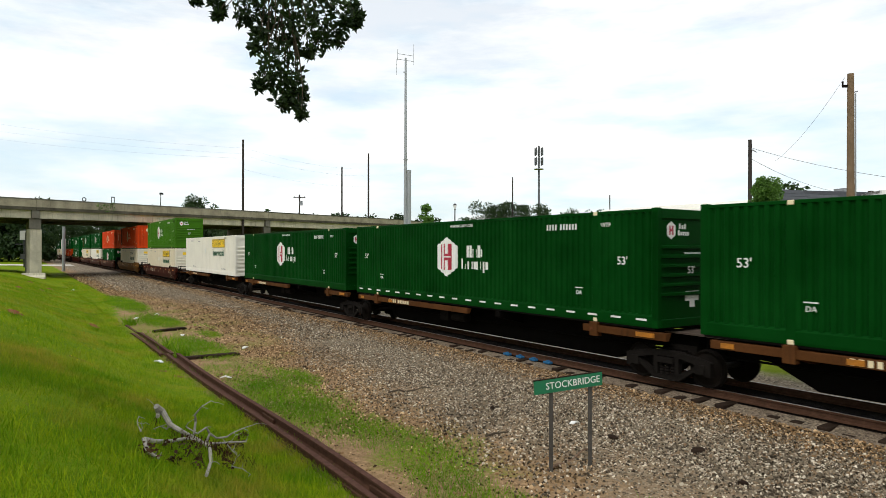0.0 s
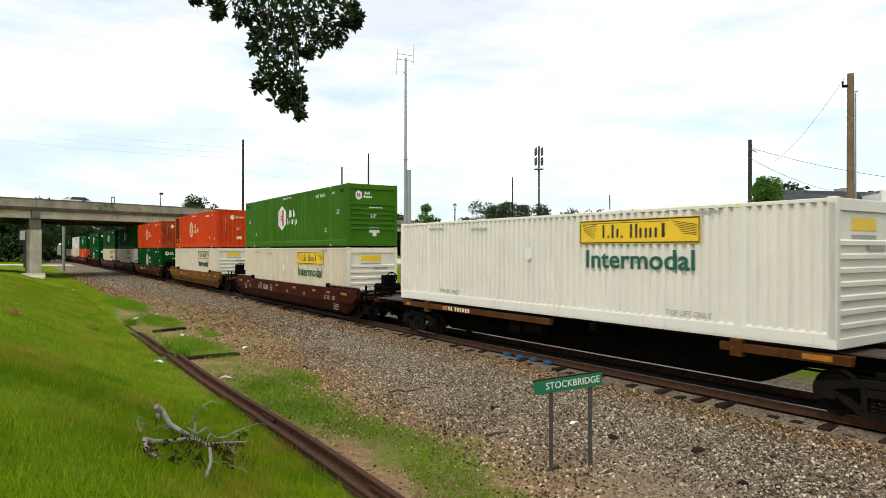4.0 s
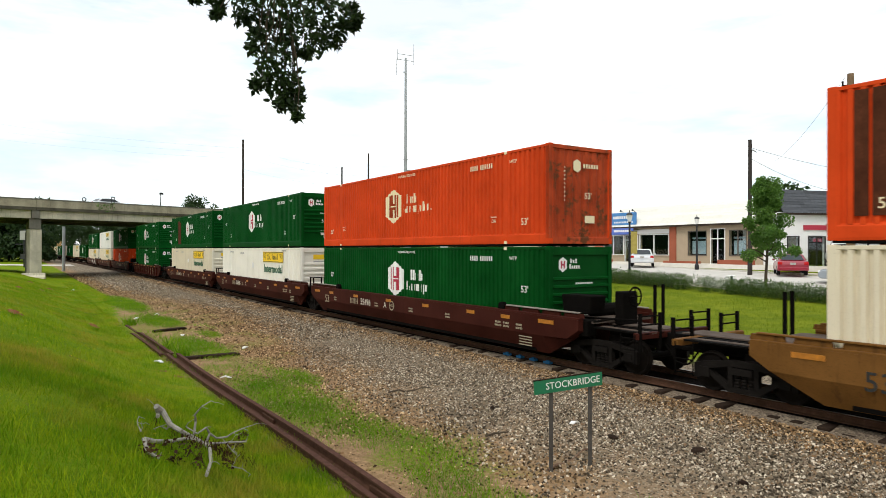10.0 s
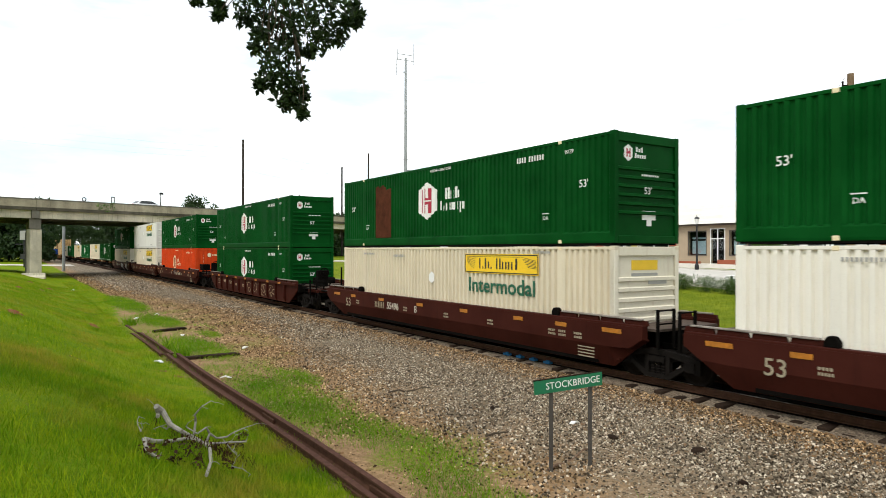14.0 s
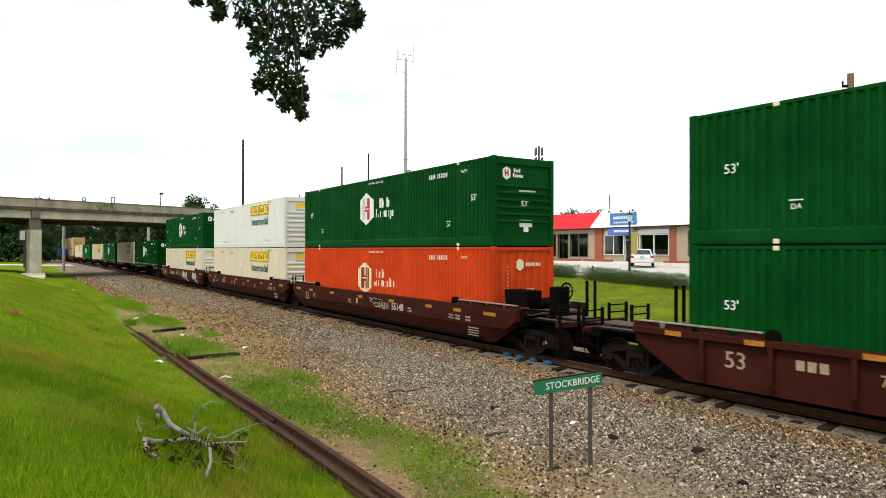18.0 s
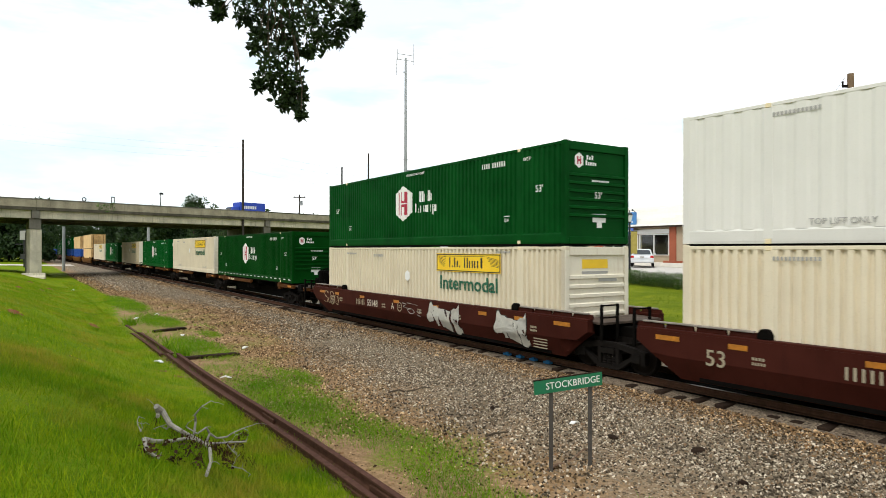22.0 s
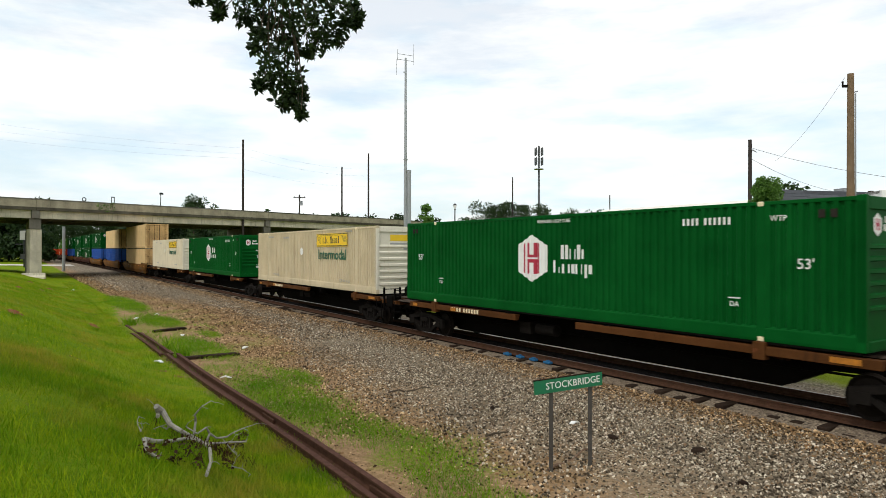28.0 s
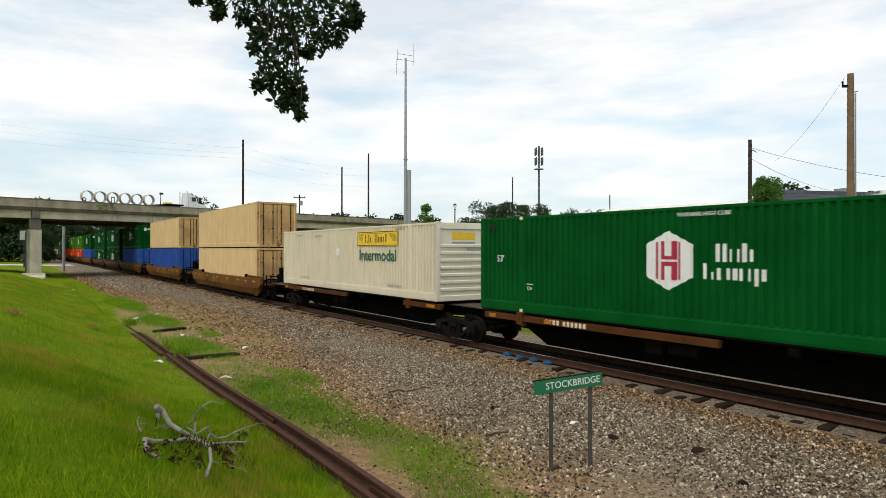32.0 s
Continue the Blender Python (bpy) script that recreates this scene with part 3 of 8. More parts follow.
def timber(a, b, turn, length, name, label):
    x, y, _ = W(a, b)
    t = thing(name, pose(x, y, gz(x, y) + 0.02, 2, 1, turn), label, "timber", "old timbers in the yard")
    part("baulk", Shape().box(-length / 2, length / 2, -0.10, 0.10, -0.07, 0.09), TIMBER, t, bevel=0.02)
    part("split_end", Shape().prism([(length / 2 - 0.02, -0.08), (length / 2 + 0.12, -0.02), (length / 2 - 0.02, 0.06)], "z", -0.04, 0.05), TIMBER, t)


timber(-3.6, 8.75, 40.0, 1.65, "old_tie", "dark rotting timber tie lying beside the old rail")
timber(-11.6, 8.55, 64.0, 1.6, "old_tie", "grey weathered timber tie lying in the grass")

board = thing("station_name_board", pose(2.06, 10.33, gz(2.06, 10.33), 0, 0, 22.0), "small green name board with white letters on two steel posts", "sign")
SIGN_GREEN = plain("sign_green_enamel", (0.012, 0.17, 0.075), 0.4, 0, 4, 0.15)
part("plate", Shape().box(-0.63, 0.63, -0.035, 0.0, 1.27, 1.49), SIGN_GREEN, board, "green enamel plate", m=pose(0, 0, 0, 0, -3.0, 0), bevel=0.006)
part("lettering", text_mesh("STOCKBRIDGE", 0.152), MARK_WHITE, board, "white capital letters", m=pose(0.0, -0.040, 1.38, 0, -3.0, 0))
part("edge_trim", Shape().box(-0.635, 0.635, -0.037, 0.002, 1.485, 1.497), TIMBER, board, m=pose(0, 0, 0, 0, -3.0, 0))
for x in (-0.37, 0.36):
    part("post", Shape().box(x - 0.03, x + 0.03, 0.002, 0.045, -0.25, 1.30 + x * 0.05), plain("dull_steel_post", (0.10, 0.09, 0.08), 0.7, 0.3) if x < 0 else bpy.data.materials["dull_steel_post"], board, "dull flanged steel post", bevel=0.006)


def limb(s, p, q, r0, r1, rnd, bends=3, wob=0.08):
    """A crooked tapering limb in short pieces."""
    p, q = Vector(p), Vector(q)
    pts = [p]
    for i in range(1, bends):
        t = i / bends
        pts.append(p.lerp(q, t) + Vector((rnd.uniform(-1, 1), rnd.uniform(-1, 1), rnd.uniform(-1, 1))) * wob * (q - p).length)
    pts.append(q)
    for i in range(bends):
        s.tube(pts[i], pts[i + 1], r0 + (r1 - r0) * i / bends, r0 + (r1 - r0) * (i + 1) / bends, 7, caps=i == bends - 1)
    return pts


dead = thing("fallen_branch", pose(-3.75, 9.75, gz(-3.75, 9.75)), "bleached fallen branch with bare twigs lying on the grass", "branch")
D0 = dead.matrix_basis.translation
rnd = random.Random(11)


def turf_depth(x, y):
    """Depth at which that direction meets the slope."""
    d = 6.0
    while d < 14.0:
        p = seen_at(x, y, d)
        if p[2] < gz(p[0], p[1]) + 0.05:
            break
        d += 0.05
    return d


def crooked(points, r0, r1, dep):
    """A bent limb through directions (x, y) at a depth ahead of the eye, in the branch's own space."""
    s = Shape()
    pts = [Vector(seen_at(x, y, min(dep + 0.12 * math.sin(i * 1.7), turf_depth(x, y) - 0.22))) - D0 for i, (x, y) in enumerate(points)]
    n = len(pts) - 1
    for i in range(n):
        s.tube(pts[i], pts[i + 1], r0 + (r1 - r0) * i / n, r0 + (r1 - r0) * (i + 1) / n, 8)
    return s, pts


for name, pts_, r0, r1, dep in (("stem", ((277, 720), (288, 728), (302, 752), (322, 764), (345, 776), (372, 792), (374, 818), (366, 842)), 0.045, 0.02, 9.75),
                                ("stem", ((256, 778), (275, 782), (300, 782), (335, 776), (365, 786), (400, 784), (436, 782)), 0.032, 0.012, 9.7),
                                ("limb", ((344, 770), (347, 746), (346, 734), (358, 720), (374, 710)), 0.02, 0.006, 9.9),
                                ("limb", ((365, 784), (372, 768), (366, 757), (350, 768), (330, 756)), 0.02, 0.008, 9.8),
                                ("limb", ((372, 768), (384, 776), (402, 774), (414, 766), (432, 758), (450, 752)), 0.017, 0.005, 9.8),
                                ("limb", ((277, 720), (281, 732), (280, 738)), 0.035, 0.03, 9.75),
                                ("limb", ((302, 752), (296, 760), (285, 755), (272, 760)), 0.016, 0.005, 9.7),
                                ("limb", ((256, 778), (262, 800), (276, 808), (282, 812)), 0.03, 0.012, 9.6),
                                ("limb", ((400, 784), (412, 798), (420, 806)), 0.012, 0.004, 9.6),
                                ("limb", ((410, 826), (430, 830), (444, 840)), 0.01, 0.003, 9.4),
                                ("limb", ((250, 764), (243, 748), (246, 738)), 0.01, 0.004, 9.6)):
    s, pv = crooked(pts_, r0, r1, dep)
    limb_part = part(name, s, DEADWOOD, dead)
    for k in range(3):
        o = pv[-1 - k % len(pv)]
        tw = Shape()
        limb(tw, o, o + Vector((rnd.uniform(-0.12, 0.22), rnd.uniform(-0.1, 0.1), rnd.uniform(-0.08, 0.16))), 0.006, 0.002, rnd, 3, 0.12)
        part("twig", tw, DEADWOOD, limb_part)
DEADLEAF = leafy("withered_brown_leaf", (0.035, 0.018, 0.010), (0.13, 0.07, 0.035), 3.0, 0.05)
cl = []
for x, y, w in ((300, 792, 14), (322, 800, 16), (345, 806, 15), (332, 784, 12), (382, 800, 14), (396, 806, 16), (412, 792, 12), (424, 786, 9), (404, 824, 14), (258, 796, 12), (270, 806, 10), (310, 816, 10), (430, 770, 7), (352, 822, 10)):
    c = Vector(seen_at(x, y, turf_depth(x, y) - 0.16)) - D0
    cl.append((c.x, c.y, c.z, w * 9.2 / 1145))
STALK = plain("dry_brown_stalk", (0.06, 0.028, 0.014), 0.9)
s = Shape()
for i in range(170):
    x, y = rnd.gauss(0.3, 0.3), rnd.gauss(-0.1, 0.16)
    s.tube((x, y, gz(D0.x + x, D0.y + y) - D0.z - 0.03), (x + rnd.uniform(-0.12, 0.12), y + rnd.uniform(-0.1, 0.1), gz(D0.x + x, D0.y + y) - D0.z + rnd.uniform(0.06, 0.22)), 0.006, 0.003, 4)
tagged(part("dry_stalks", s, STALK, dead, "dry brown stalks"), kind="stuff")


tagged(part("withered_leaf", crown_mesh("withered_leaf", cl, 130, 0.06, 77, DEADLEAF, 1.1), DEADLEAF, dead, "withered brown leaves"), kind="stuff")


def stick(a, b, turn, length, label, wood=BARK):
    x, y, _ = W(a, b)
    st = thing("stick", pose(x, y, gz(x, y) + 0.03, 0, 0, turn), label, "stick", "sticks on the gravel")
    s = Shape()
    limb(s, (-length / 2, 0, 0), (length / 2, 0, 0.02), 0.022, 0.012, random.Random(int(length * 100)), 5, 0.05)
    part("wood", s, wood, st)


stick(4.0, 5.85, 25.0, 1.1, "thin crooked stick lying on the gravel")
stick(10.0, 6.3, 50.0, 1.35, "thin curved brown stick by the name board", plain("bare_brown_wood", (0.21, 0.135, 0.09), 0.85, 0, 9, 0.3))
stick(8.2, 6.4, 24.0, 0.5, "short dark stick on the gravel")
for a, b, w in ((10.83, 4.05, 0.30), (9.5, 4.7, 0.22), (6.5, 5.2, 0.16), (12.2, 4.9, 0.14)):
    x, y, _ = W(a, b)
    s = Shape().lathe([(0.0, -0.05), (w * 0.5, -0.03), (w * 0.42, 0.05), (w * 0.15, 0.075), (0.0, 0.07)], "z", 7)
    st = tagged(new("dark_stone", s.mesh("dark_stone")), "dark flat stone lying on the gravel", "stone", "stones on the gravel")
    st.data.materials.append(TIMBER)
    st.matrix_basis = pose(x, y, gz(x, y) + 0.01, 4, 3, a * 70) @ Matrix.Diagonal((1.3, 0.7, 0.8, 1))
BLUE_MARK = plain("sprayed_blue_paint", (0.03, 0.13, 0.27), 0.7, 0, 6, 0.3)
for i in range(4):
    x, y, h = path_frame(1.7 + i * 0.62)
    s = Shape().box(-0.14, 0.14, -0.07, 0.07, -0.18, -0.11).box(-0.05, 0.05, -0.05, 0.05, -0.12, -0.08)
    cl = tagged(new("rail_clip", s.mesh("rail_clip", 0.012)), "blue-painted clip beside the rail foot", "rail clip", "blue clips at the rail")
    cl.data.materials.append(BLUE_MARK)
    cl.matrix_basis = pose(x + 0.92 * math.sin(h), y - 0.92 * math.cos(h), 0, 0, 0, math.degrees(h))


# ---- scattered stuff: stones and grass ----
def scatter(name, pts, unit, unit_faces, sizes, seed, material, label, tilt=0.5, stretch=None):
    """Many small copies of one outline joined into one mesh of kind stuff."""
    rs = np.random.RandomState(seed)
    n, k = len(pts), len(unit)
    u = np.repeat(np.array(unit, float)[None], n, 0)
    if stretch is not None:
        u = u * (1 + stretch * (rs.rand(n, k, 3) - 0.5))
    yaw = rs.rand(n) * math.tau
    c, s = np.cos(yaw), np.sin(yaw)
    lean = (rs.rand(n, 2) - 0.5) * 2 * tilt
    x, y, z = u[..., 0], u[..., 1], u[..., 2]
    X = c[:, None] * x - s[:, None] * y + lean[:, :1] * z
    Y = s[:, None] * x + c[:, None] * y + lean[:, 1:] * z
    v = np.stack([X, Y, z], -1) * sizes[:, None, None] + pts[:, None, :]
    f = np.array(unit_faces)
    faces = (f[None] + (np.arange(n) * k)[:, None, None]).reshape(-1, f.shape[1])
    me = bpy.data.meshes.new(name)
    me.from_pydata(v.reshape(-1, 3).tolist(), [], faces.tolist())
    me.materials.append(material)
    return tagged(new(name, me), label, name.replace("_", " "), kind="stuff")


def on_ground(n, a0, a1, b0, b1, seed, lift=0.0, keep=None):
    rs = np.random.RandomState(seed)
    a, b = rs.uniform(a0, a1, n), rs.uniform(b0, b1, n)
    if keep is not None:
        k = keep(a, b, rs)
        a, b = a[k], b[k]
    x, y = 1.876 + a * AX + b * AY, 22.524 + a * AY - b * AX
    return np.stack([x, y, ground_z(a, b) + lift], -1)


def stone_material(name="loose_stone", tint=(1.0, 1.0, 1.0)):
    ma, n, l, p = nodes_of(name)
    geo = n.new("ShaderNodeNewGeometry")
    r = n.new("ShaderNodeValToRGB")
    e = r.color_ramp.elements
    e[0].color, e[1].color = (0.026, 0.019, 0.012, 1), (0.76, 0.67, 0.53, 1)
    for pos, col in ((0.25, (0.088, 0.068, 0.046, 1)), (0.55, (0.245, 0.20, 0.142, 1)), (0.72, (0.21, 0.132, 0.072, 1)), (0.90, (0.50, 0.43, 0.325, 1))):
        e.new(pos).color = col
    l.new(geo.outputs["Random Per Island"], r.inputs["Fac"])
    l.new(mix_node(n, l, 1.0, r.outputs["Color"], tint, "MULTIPLY"), p.inputs["Base Color"])
    p.inputs["Roughness"].default_value = 0.9
    p.inputs["Specular IOR Level"].default_value = 0.08
    return ma


STONES = stone_material()
ROCK = [(-1, -0.6, -0.5), (0.9, -0.8, -0.5), (1, 0.7, -0.5), (-0.8, 0.9, -0.5), (-0.5, -0.35, 0.55), (0.45, -0.5, 0.6), (0.55, 0.4, 0.5), (-0.45, 0.5, 0.62)]
ROCK_F = [(4, 5, 6, 7), (0, 1, 5, 4), (1, 2, 6, 5), (2, 3, 7, 6), (3, 0, 4, 7)]


def thin_out(a, b, rs):
    bb = b + np.minimum(np.clip((6.0 - a) * 0.10, 0.0, 2.6), np.maximum(0.13 * a + 5.2, -0.8))
    w = np.interp(bb, (1.4, 1.8, 5.0, 6.8, 9.8, 12), (0.8, 1.0, 1.0, 0.40, 0.10, 0.05))
    return rs.rand(len(a)) < w


def in_dirt(pts):
    a, b = AB(pts[:, 0], pts[:, 1])
    bb = b + np.minimum(np.clip((6.0 - a) * 0.10, 0.0, 2.6), np.maximum(0.13 * a + 5.2, -0.8))
    rs = np.random.RandomState(len(a))
    return bb + 1.2 * np.array([noise.noise((u * 0.5, w * 0.7, 4)) for u, w in zip(a, b)]) + 2.2 * (rs.rand(len(a)) - 0.5) > np.interp(a, (-10, 4), (6.0, 7.2))


DUSTY = stone_material("dusty_stone", (1.0, 0.80, 0.58))
for n, a0, a1, lift, sizes, seed, words in ((150000, -6, 17, 0.010, (4.0, 0.0030, 0.005), 1, "loose grey and brown stones on the yard"), (64000, -42, -6, 0.02, (5.0, 0.0034, 0.008), 5, "loose grey stones along the track"), (26000, -85, -42, 0.03, (5.0, 0.0062, 0.015), 8, "far grey stones along the track")):
    pts = on_ground(n, a0, a1, 1.30, 9.4 if a0 > -40 else 8.4, seed, lift, thin_out)
    pts[:, 2] = np.maximum(pts[:, 2], np.interp(AB(pts[:, 0], pts[:, 1])[1], (1.3, 1.75, 2.6, 3.6), (-0.255, -0.285, -0.33, -0.345)) + 0.012)
    brown_ = in_dirt(pts) | (AB(pts[:, 0], pts[:, 1])[1] + 1.3 * (np.random.RandomState(seed).rand(len(pts)) - 0.5) < 2.1)
    for sel, mat in ((~brown_, STONES), (brown_, DUSTY)):
        q = pts[sel]
        if len(q):
            scatter("ballast_stones", q, ROCK, ROCK_F, np.random.RandomState(seed + 1).gamma(sizes[0], sizes[1], len(q)) + sizes[2], seed + 2, mat, words if mat is STONES else words.replace("grey", "dusty brown"), 0.3, 0.9)

BLADE = [(-0.03, 0, 0), (0.035, 0, 0), (0.028, 0.12, 0.55), (-0.02, 0.12, 0.55), (0.0, 0.42, 1.0)]
BLADE_F4 = [(0, 1, 2), (0, 2, 3), (3, 2, 4)]
GRASS = leafy("grass_blade", (0.095, 0.215, 0.004), (0.36, 0.43, 0.010), 0.8, 0.05, (0.42, 0.29, 0.045))
WEED = leafy("weed_blade", (0.09, 0.22, 0.006), (0.27, 0.43, 0.016), 0.8, 0.05)
LAWN = leafy("lawn_blade", (0.095, 0.15, 0.008), (0.22, 0.27, 0.018), 0.8, 0.05)


SOIL = ((-44.0, 13.1, 1.6, 0.30), (-40.0, 11.9, 1.3, 0.25), (-5.3, 14.0, 0.8, 0.22), (-26.5, 13.9, 1.0, 0.25), (-12.5, 11.3, 1.0, 0.2), (-33.0, 12.6, 1.0, 0.2))


def off_soil(a, b, rs):
    keep = np.ones(len(a), bool)
    for sa, sb, ra, rb in SOIL:
        keep &= ((a - sa) / ra) ** 2 + ((b - sb) / rb) ** 2 > 0.5 + 0.6 * rs.rand(len(a))
    return keep


pts = on_ground(150000, 3, 17.2, 9.95, 15.0, 11)
scatter("grass", pts, BLADE, BLADE_F4, np.random.RandomState(12).gamma(5.0, 0.0125, len(pts)) + 0.03, 13, GRASS, "long green grass on the slope", 0.5)
pts = on_ground(140000, -48, 3, 9.95, 17.0, 14, 0.0, off_soil)
scatter("grass", pts, BLADE, BLADE_F4, np.random.RandomState(15).gamma(5.0, 0.0115, len(pts)) + 0.03, 16, GRASS, "green grass on the slope", 0.5)
pts = on_ground(26000, -20, 15, 6.6, 9.9, 17, 0.0, lambda a, b, rs: (np.array([noise.noise((x * 0.42, y * 0.55, 9)) for x, y in zip(a, b)]) + np.interp(b, (6.6, 8.0, 9.9), (-0.35, -0.05, 0.1))) + 0.15 * rs.rand(len(a)) > 0.16)
scatter("weeds", pts, BLADE, BLADE_F4, np.random.RandomState(18).gamma(5.0, 0.015, len(pts)) + 0.03, 19, WEED, "patches of weeds between the stones", 0.7)
def in_patches(a, b, rs):
    w = np.zeros(len(a))
    for pa, pb, ra, rb in ((-28.0, 8.2, 7.0, 0.9), (-15.5, 8.2, 3.0, 0.8), (-6.0, 8.6, 3.5, 0.8), (3.4, 8.8, 3.6, 0.8), (7.5, 8.3, 2.2, 0.7), (1.0, 7.6, 1.2, 0.5), (-9.5, 7.4, 1.2, 0.4), (10.5, 8.6, 2.5, 0.6)):
        w = np.maximum(w, np.exp(-((a - pa) / ra) ** 2 - ((b - pb) / rb) ** 2))
    return rs.rand(len(a)) < np.clip(2.0 * w - 0.40, 0, 1)


pts = on_ground(26000, -60, -16, 7.6, 10.2, 37, 0.0, lambda a, b, rs: b > 10.0 - np.clip(-0.09 * a - 1.3, 0, 1.9) + 0.5 * rs.rand(len(a)))
scatter("grass", pts, BLADE, BLADE_F4, np.random.RandomState(38).gamma(5.0, 0.012, len(pts)) + 0.03, 39, GRASS, "green grass at the foot of the slope", 0.6)
pts = on_ground(2500, -24.5, -21.0, -14.6, -13.4, 41)
scatter("tall_grass", pts, BLADE, BLADE_F4, np.random.RandomState(42).gamma(5.0, 0.07, len(pts)) + 0.2, 43, GRASS, "clump of tall bright grass on the lawn", 0.35)
pts = on_ground(190000, -36, 13, 6.4, 9.7, 27, 0.0, in_patches)
scatter("weeds", pts, BLADE, BLADE_F4, np.random.RandomState(28).gamma(5.0, 0.012, len(pts)) + 0.03, 29, WEED, "low bright green weeds beside the old rail", 0.9)
pts = on_ground(60000, -32, 14, -15.8, -4.2, 20)
scatter("grass", pts, BLADE, BLADE_F4, np.random.RandomState(21).gamma(5.0, 0.014, len(pts)) + 0.03, 22, LAWN, "pale green lawn behind the track", 0.5)


SOIL_RED = plain("bare_red_soil", (0.20, 0.075, 0.032), 0.9, 0, 3.0, 0.35, 0.8, 0.03)
for sa, sb, ra, rb in SOIL:
    x, y, _ = W(sa, sb)
    rs_ = random.Random(int(sa * 10))
    sh = Shape()
    ring = [(sa, sb)] + [(sa + ra * k * math.cos(t), sb + rb * k * math.sin(t)) for k, t in ((rs_.uniform(0.7, 1.15), math.tau * q / 14) for q in range(14))]
    sh.v = [W(a, b, float(ground_z(a, b)) + (0.09 if q == 0 else 0.02)) for q, (a, b) in enumerate(ring)]
    sh.f = [(0, 1 + q, 1 + (q + 1) % 14) for q in range(14)]
    ob = tagged(new("bare_soil", sh.mesh("bare_soil")), "patch of bare red soil showing through the grass", "soil", kind="stuff")
    ob.data.materials.append(SOIL_RED)

PAPER = plain("white_litter", (0.75, 0.74, 0.70), 0.7, 0, 12, 0.1)
for k, (a, b) in enumerate(((-44.0, 10.1), (-19.4, 7.75), (-17.7, 8.95), (-9.75, 8.4), (-3.1, 10.4), (0.2, 9.3), (8.35, 4.55), (-5.2, 7.2))):
    x, y, _ = W(a, b)
    sh = Shape().add([(-0.16, -0.07, 0.0), (0.02, -0.09, 0.05), (0.17, -0.05, 0.01), (0.15, 0.08, 0.03), (-0.01, 0.07, 0.07), (-0.15, 0.06, 0.02), (-0.16, -0.07, -0.03), (0.02, -0.09, 0.02), (0.17, -0.05, -0.02), (0.15, 0.08, 0.0), (-0.01, 0.07, 0.03), (-0.15, 0.06, -0.01)],
                     [(0, 1, 4, 5), (1, 2, 3, 4), (6, 11, 10, 7), (7, 10, 9, 8), (0, 6, 7, 1), (1, 7, 8, 2), (2, 8, 9, 3), (3, 9, 10, 4), (4, 10, 11, 5), (5, 11, 6, 0)])
    ob = tagged(new("litter", sh.mesh("litter")), "crumpled white scrap of litter on the ground", "litter", "scraps of litter in the yard")
    ob.data.materials.append(PAPER)
    ob.matrix_basis = pose(x, y, gz(x, y) + (0.05 if b > 9 else 0.01), 0, 0, 37 * k) @ Matrix.Diagonal((0.9, 0.9, 0.9, 1)) @ Matrix.Scale(0.8 if a > 5 else 1.0, 4)
DANDELION = plain("yellow_flower", (0.80, 0.55, 0.01), 0.7, 0, 9, 0.1)
pts = on_ground(26, -8, 10, 11.6, 14.4, 53, 0.09)
scatter("wild_flowers", pts, [(-1, -0.6, 0), (0, -1, 0.2), (1, -0.6, 0), (1, 0.6, 0), (0, 1, 0.2), (-1, 0.6, 0)], [(0, 1, 2), (0, 2, 3), (0, 3, 5), (3, 4, 5)], np.full(len(pts), 0.015), 54, DANDELION, "small yellow flowers in the grass", 0.6)
pts = np.concatenate([np.array([W(a + 0.0, b, float(ground_z(a, b)))]) + np.random.RandomState(55).normal(size=(220, 3)) * (0.16, 0.16, 0.0) for a, b in ((-3.9, 9.55), (-6.1, 9.6), (-14.6, 9.7))])
scatter("tall_grass", pts, BLADE, BLADE_F4, np.random.RandomState(56).gamma(5.0, 0.04, len(pts)) + 0.08, 57, WEED, "tufts of grass growing through the broken rail", 0.5)


# ---- trees ----
LEAF_DARK = leafy("dark_oak_leaf", (0.008, 0.020, 0.004), (0.036, 0.070, 0.011), 1.5)
LEAF_MID = leafy("street_tree_leaf", (0.055, 0.135, 0.018), (0.18, 0.33, 0.055), 0.7)
LEAF_FAR = leafy("woodland_leaf", (0.018, 0.042, 0.012), (0.06, 0.10, 0.026), 0.12)
LEAF_HEDGE = leafy("hedge_leaf", (0.03, 0.075, 0.010), (0.125, 0.20, 0.028), 1.2)

# oak whose hanging branch reaches into view
oak = thing("oak_tree", pose(-8.6, 4.2, gz(-8.6, 4.2)), "large oak with dark leaves, a branch hanging low", "tree")
s = Shape()
rnd = random.Random(5)
limb(s, (0, 0, -0.3), (0.3, 0.4, 4.2), 0.42, 0.30, rnd, 5, 0.02)
limb(s, (0.3, 0.4, 4.2), (0.2, 0.2, 9.0), 0.30, 0.12, rnd, 4, 0.05)
part("trunk", s, BARK, oak, "thick furrowed trunk")
for q in ((6.2, 5.0, 6.9), (-3.5, 1.5, 6.5), (1.5, -3.5, 6.8), (-1.0, 4.0, 7.5)):
    s = Shape()
    limb(s, (0.3, 0.4, 4.2), q, 0.2, 0.06, rnd, 6, 0.04)
    part("limb", s, BARK, oak)
clumps = []
for i in range(34):
    t, r = rnd.uniform(0, math.tau), rnd.uniform(0.5, 3.6)
    clumps.append((r * math.cos(t) - 0.6, r * math.sin(t) - 0.8, rnd.uniform(7.2, 10.8), rnd.uniform(0.8, 1.5)))
part("crown", crown_mesh("crown", clumps, 90, 0.16, 31, LEAF_DARK), LEAF_DARK, oak, "broad dark green crown")
HANG = Vector((-2.3, 9.1, 7.35))
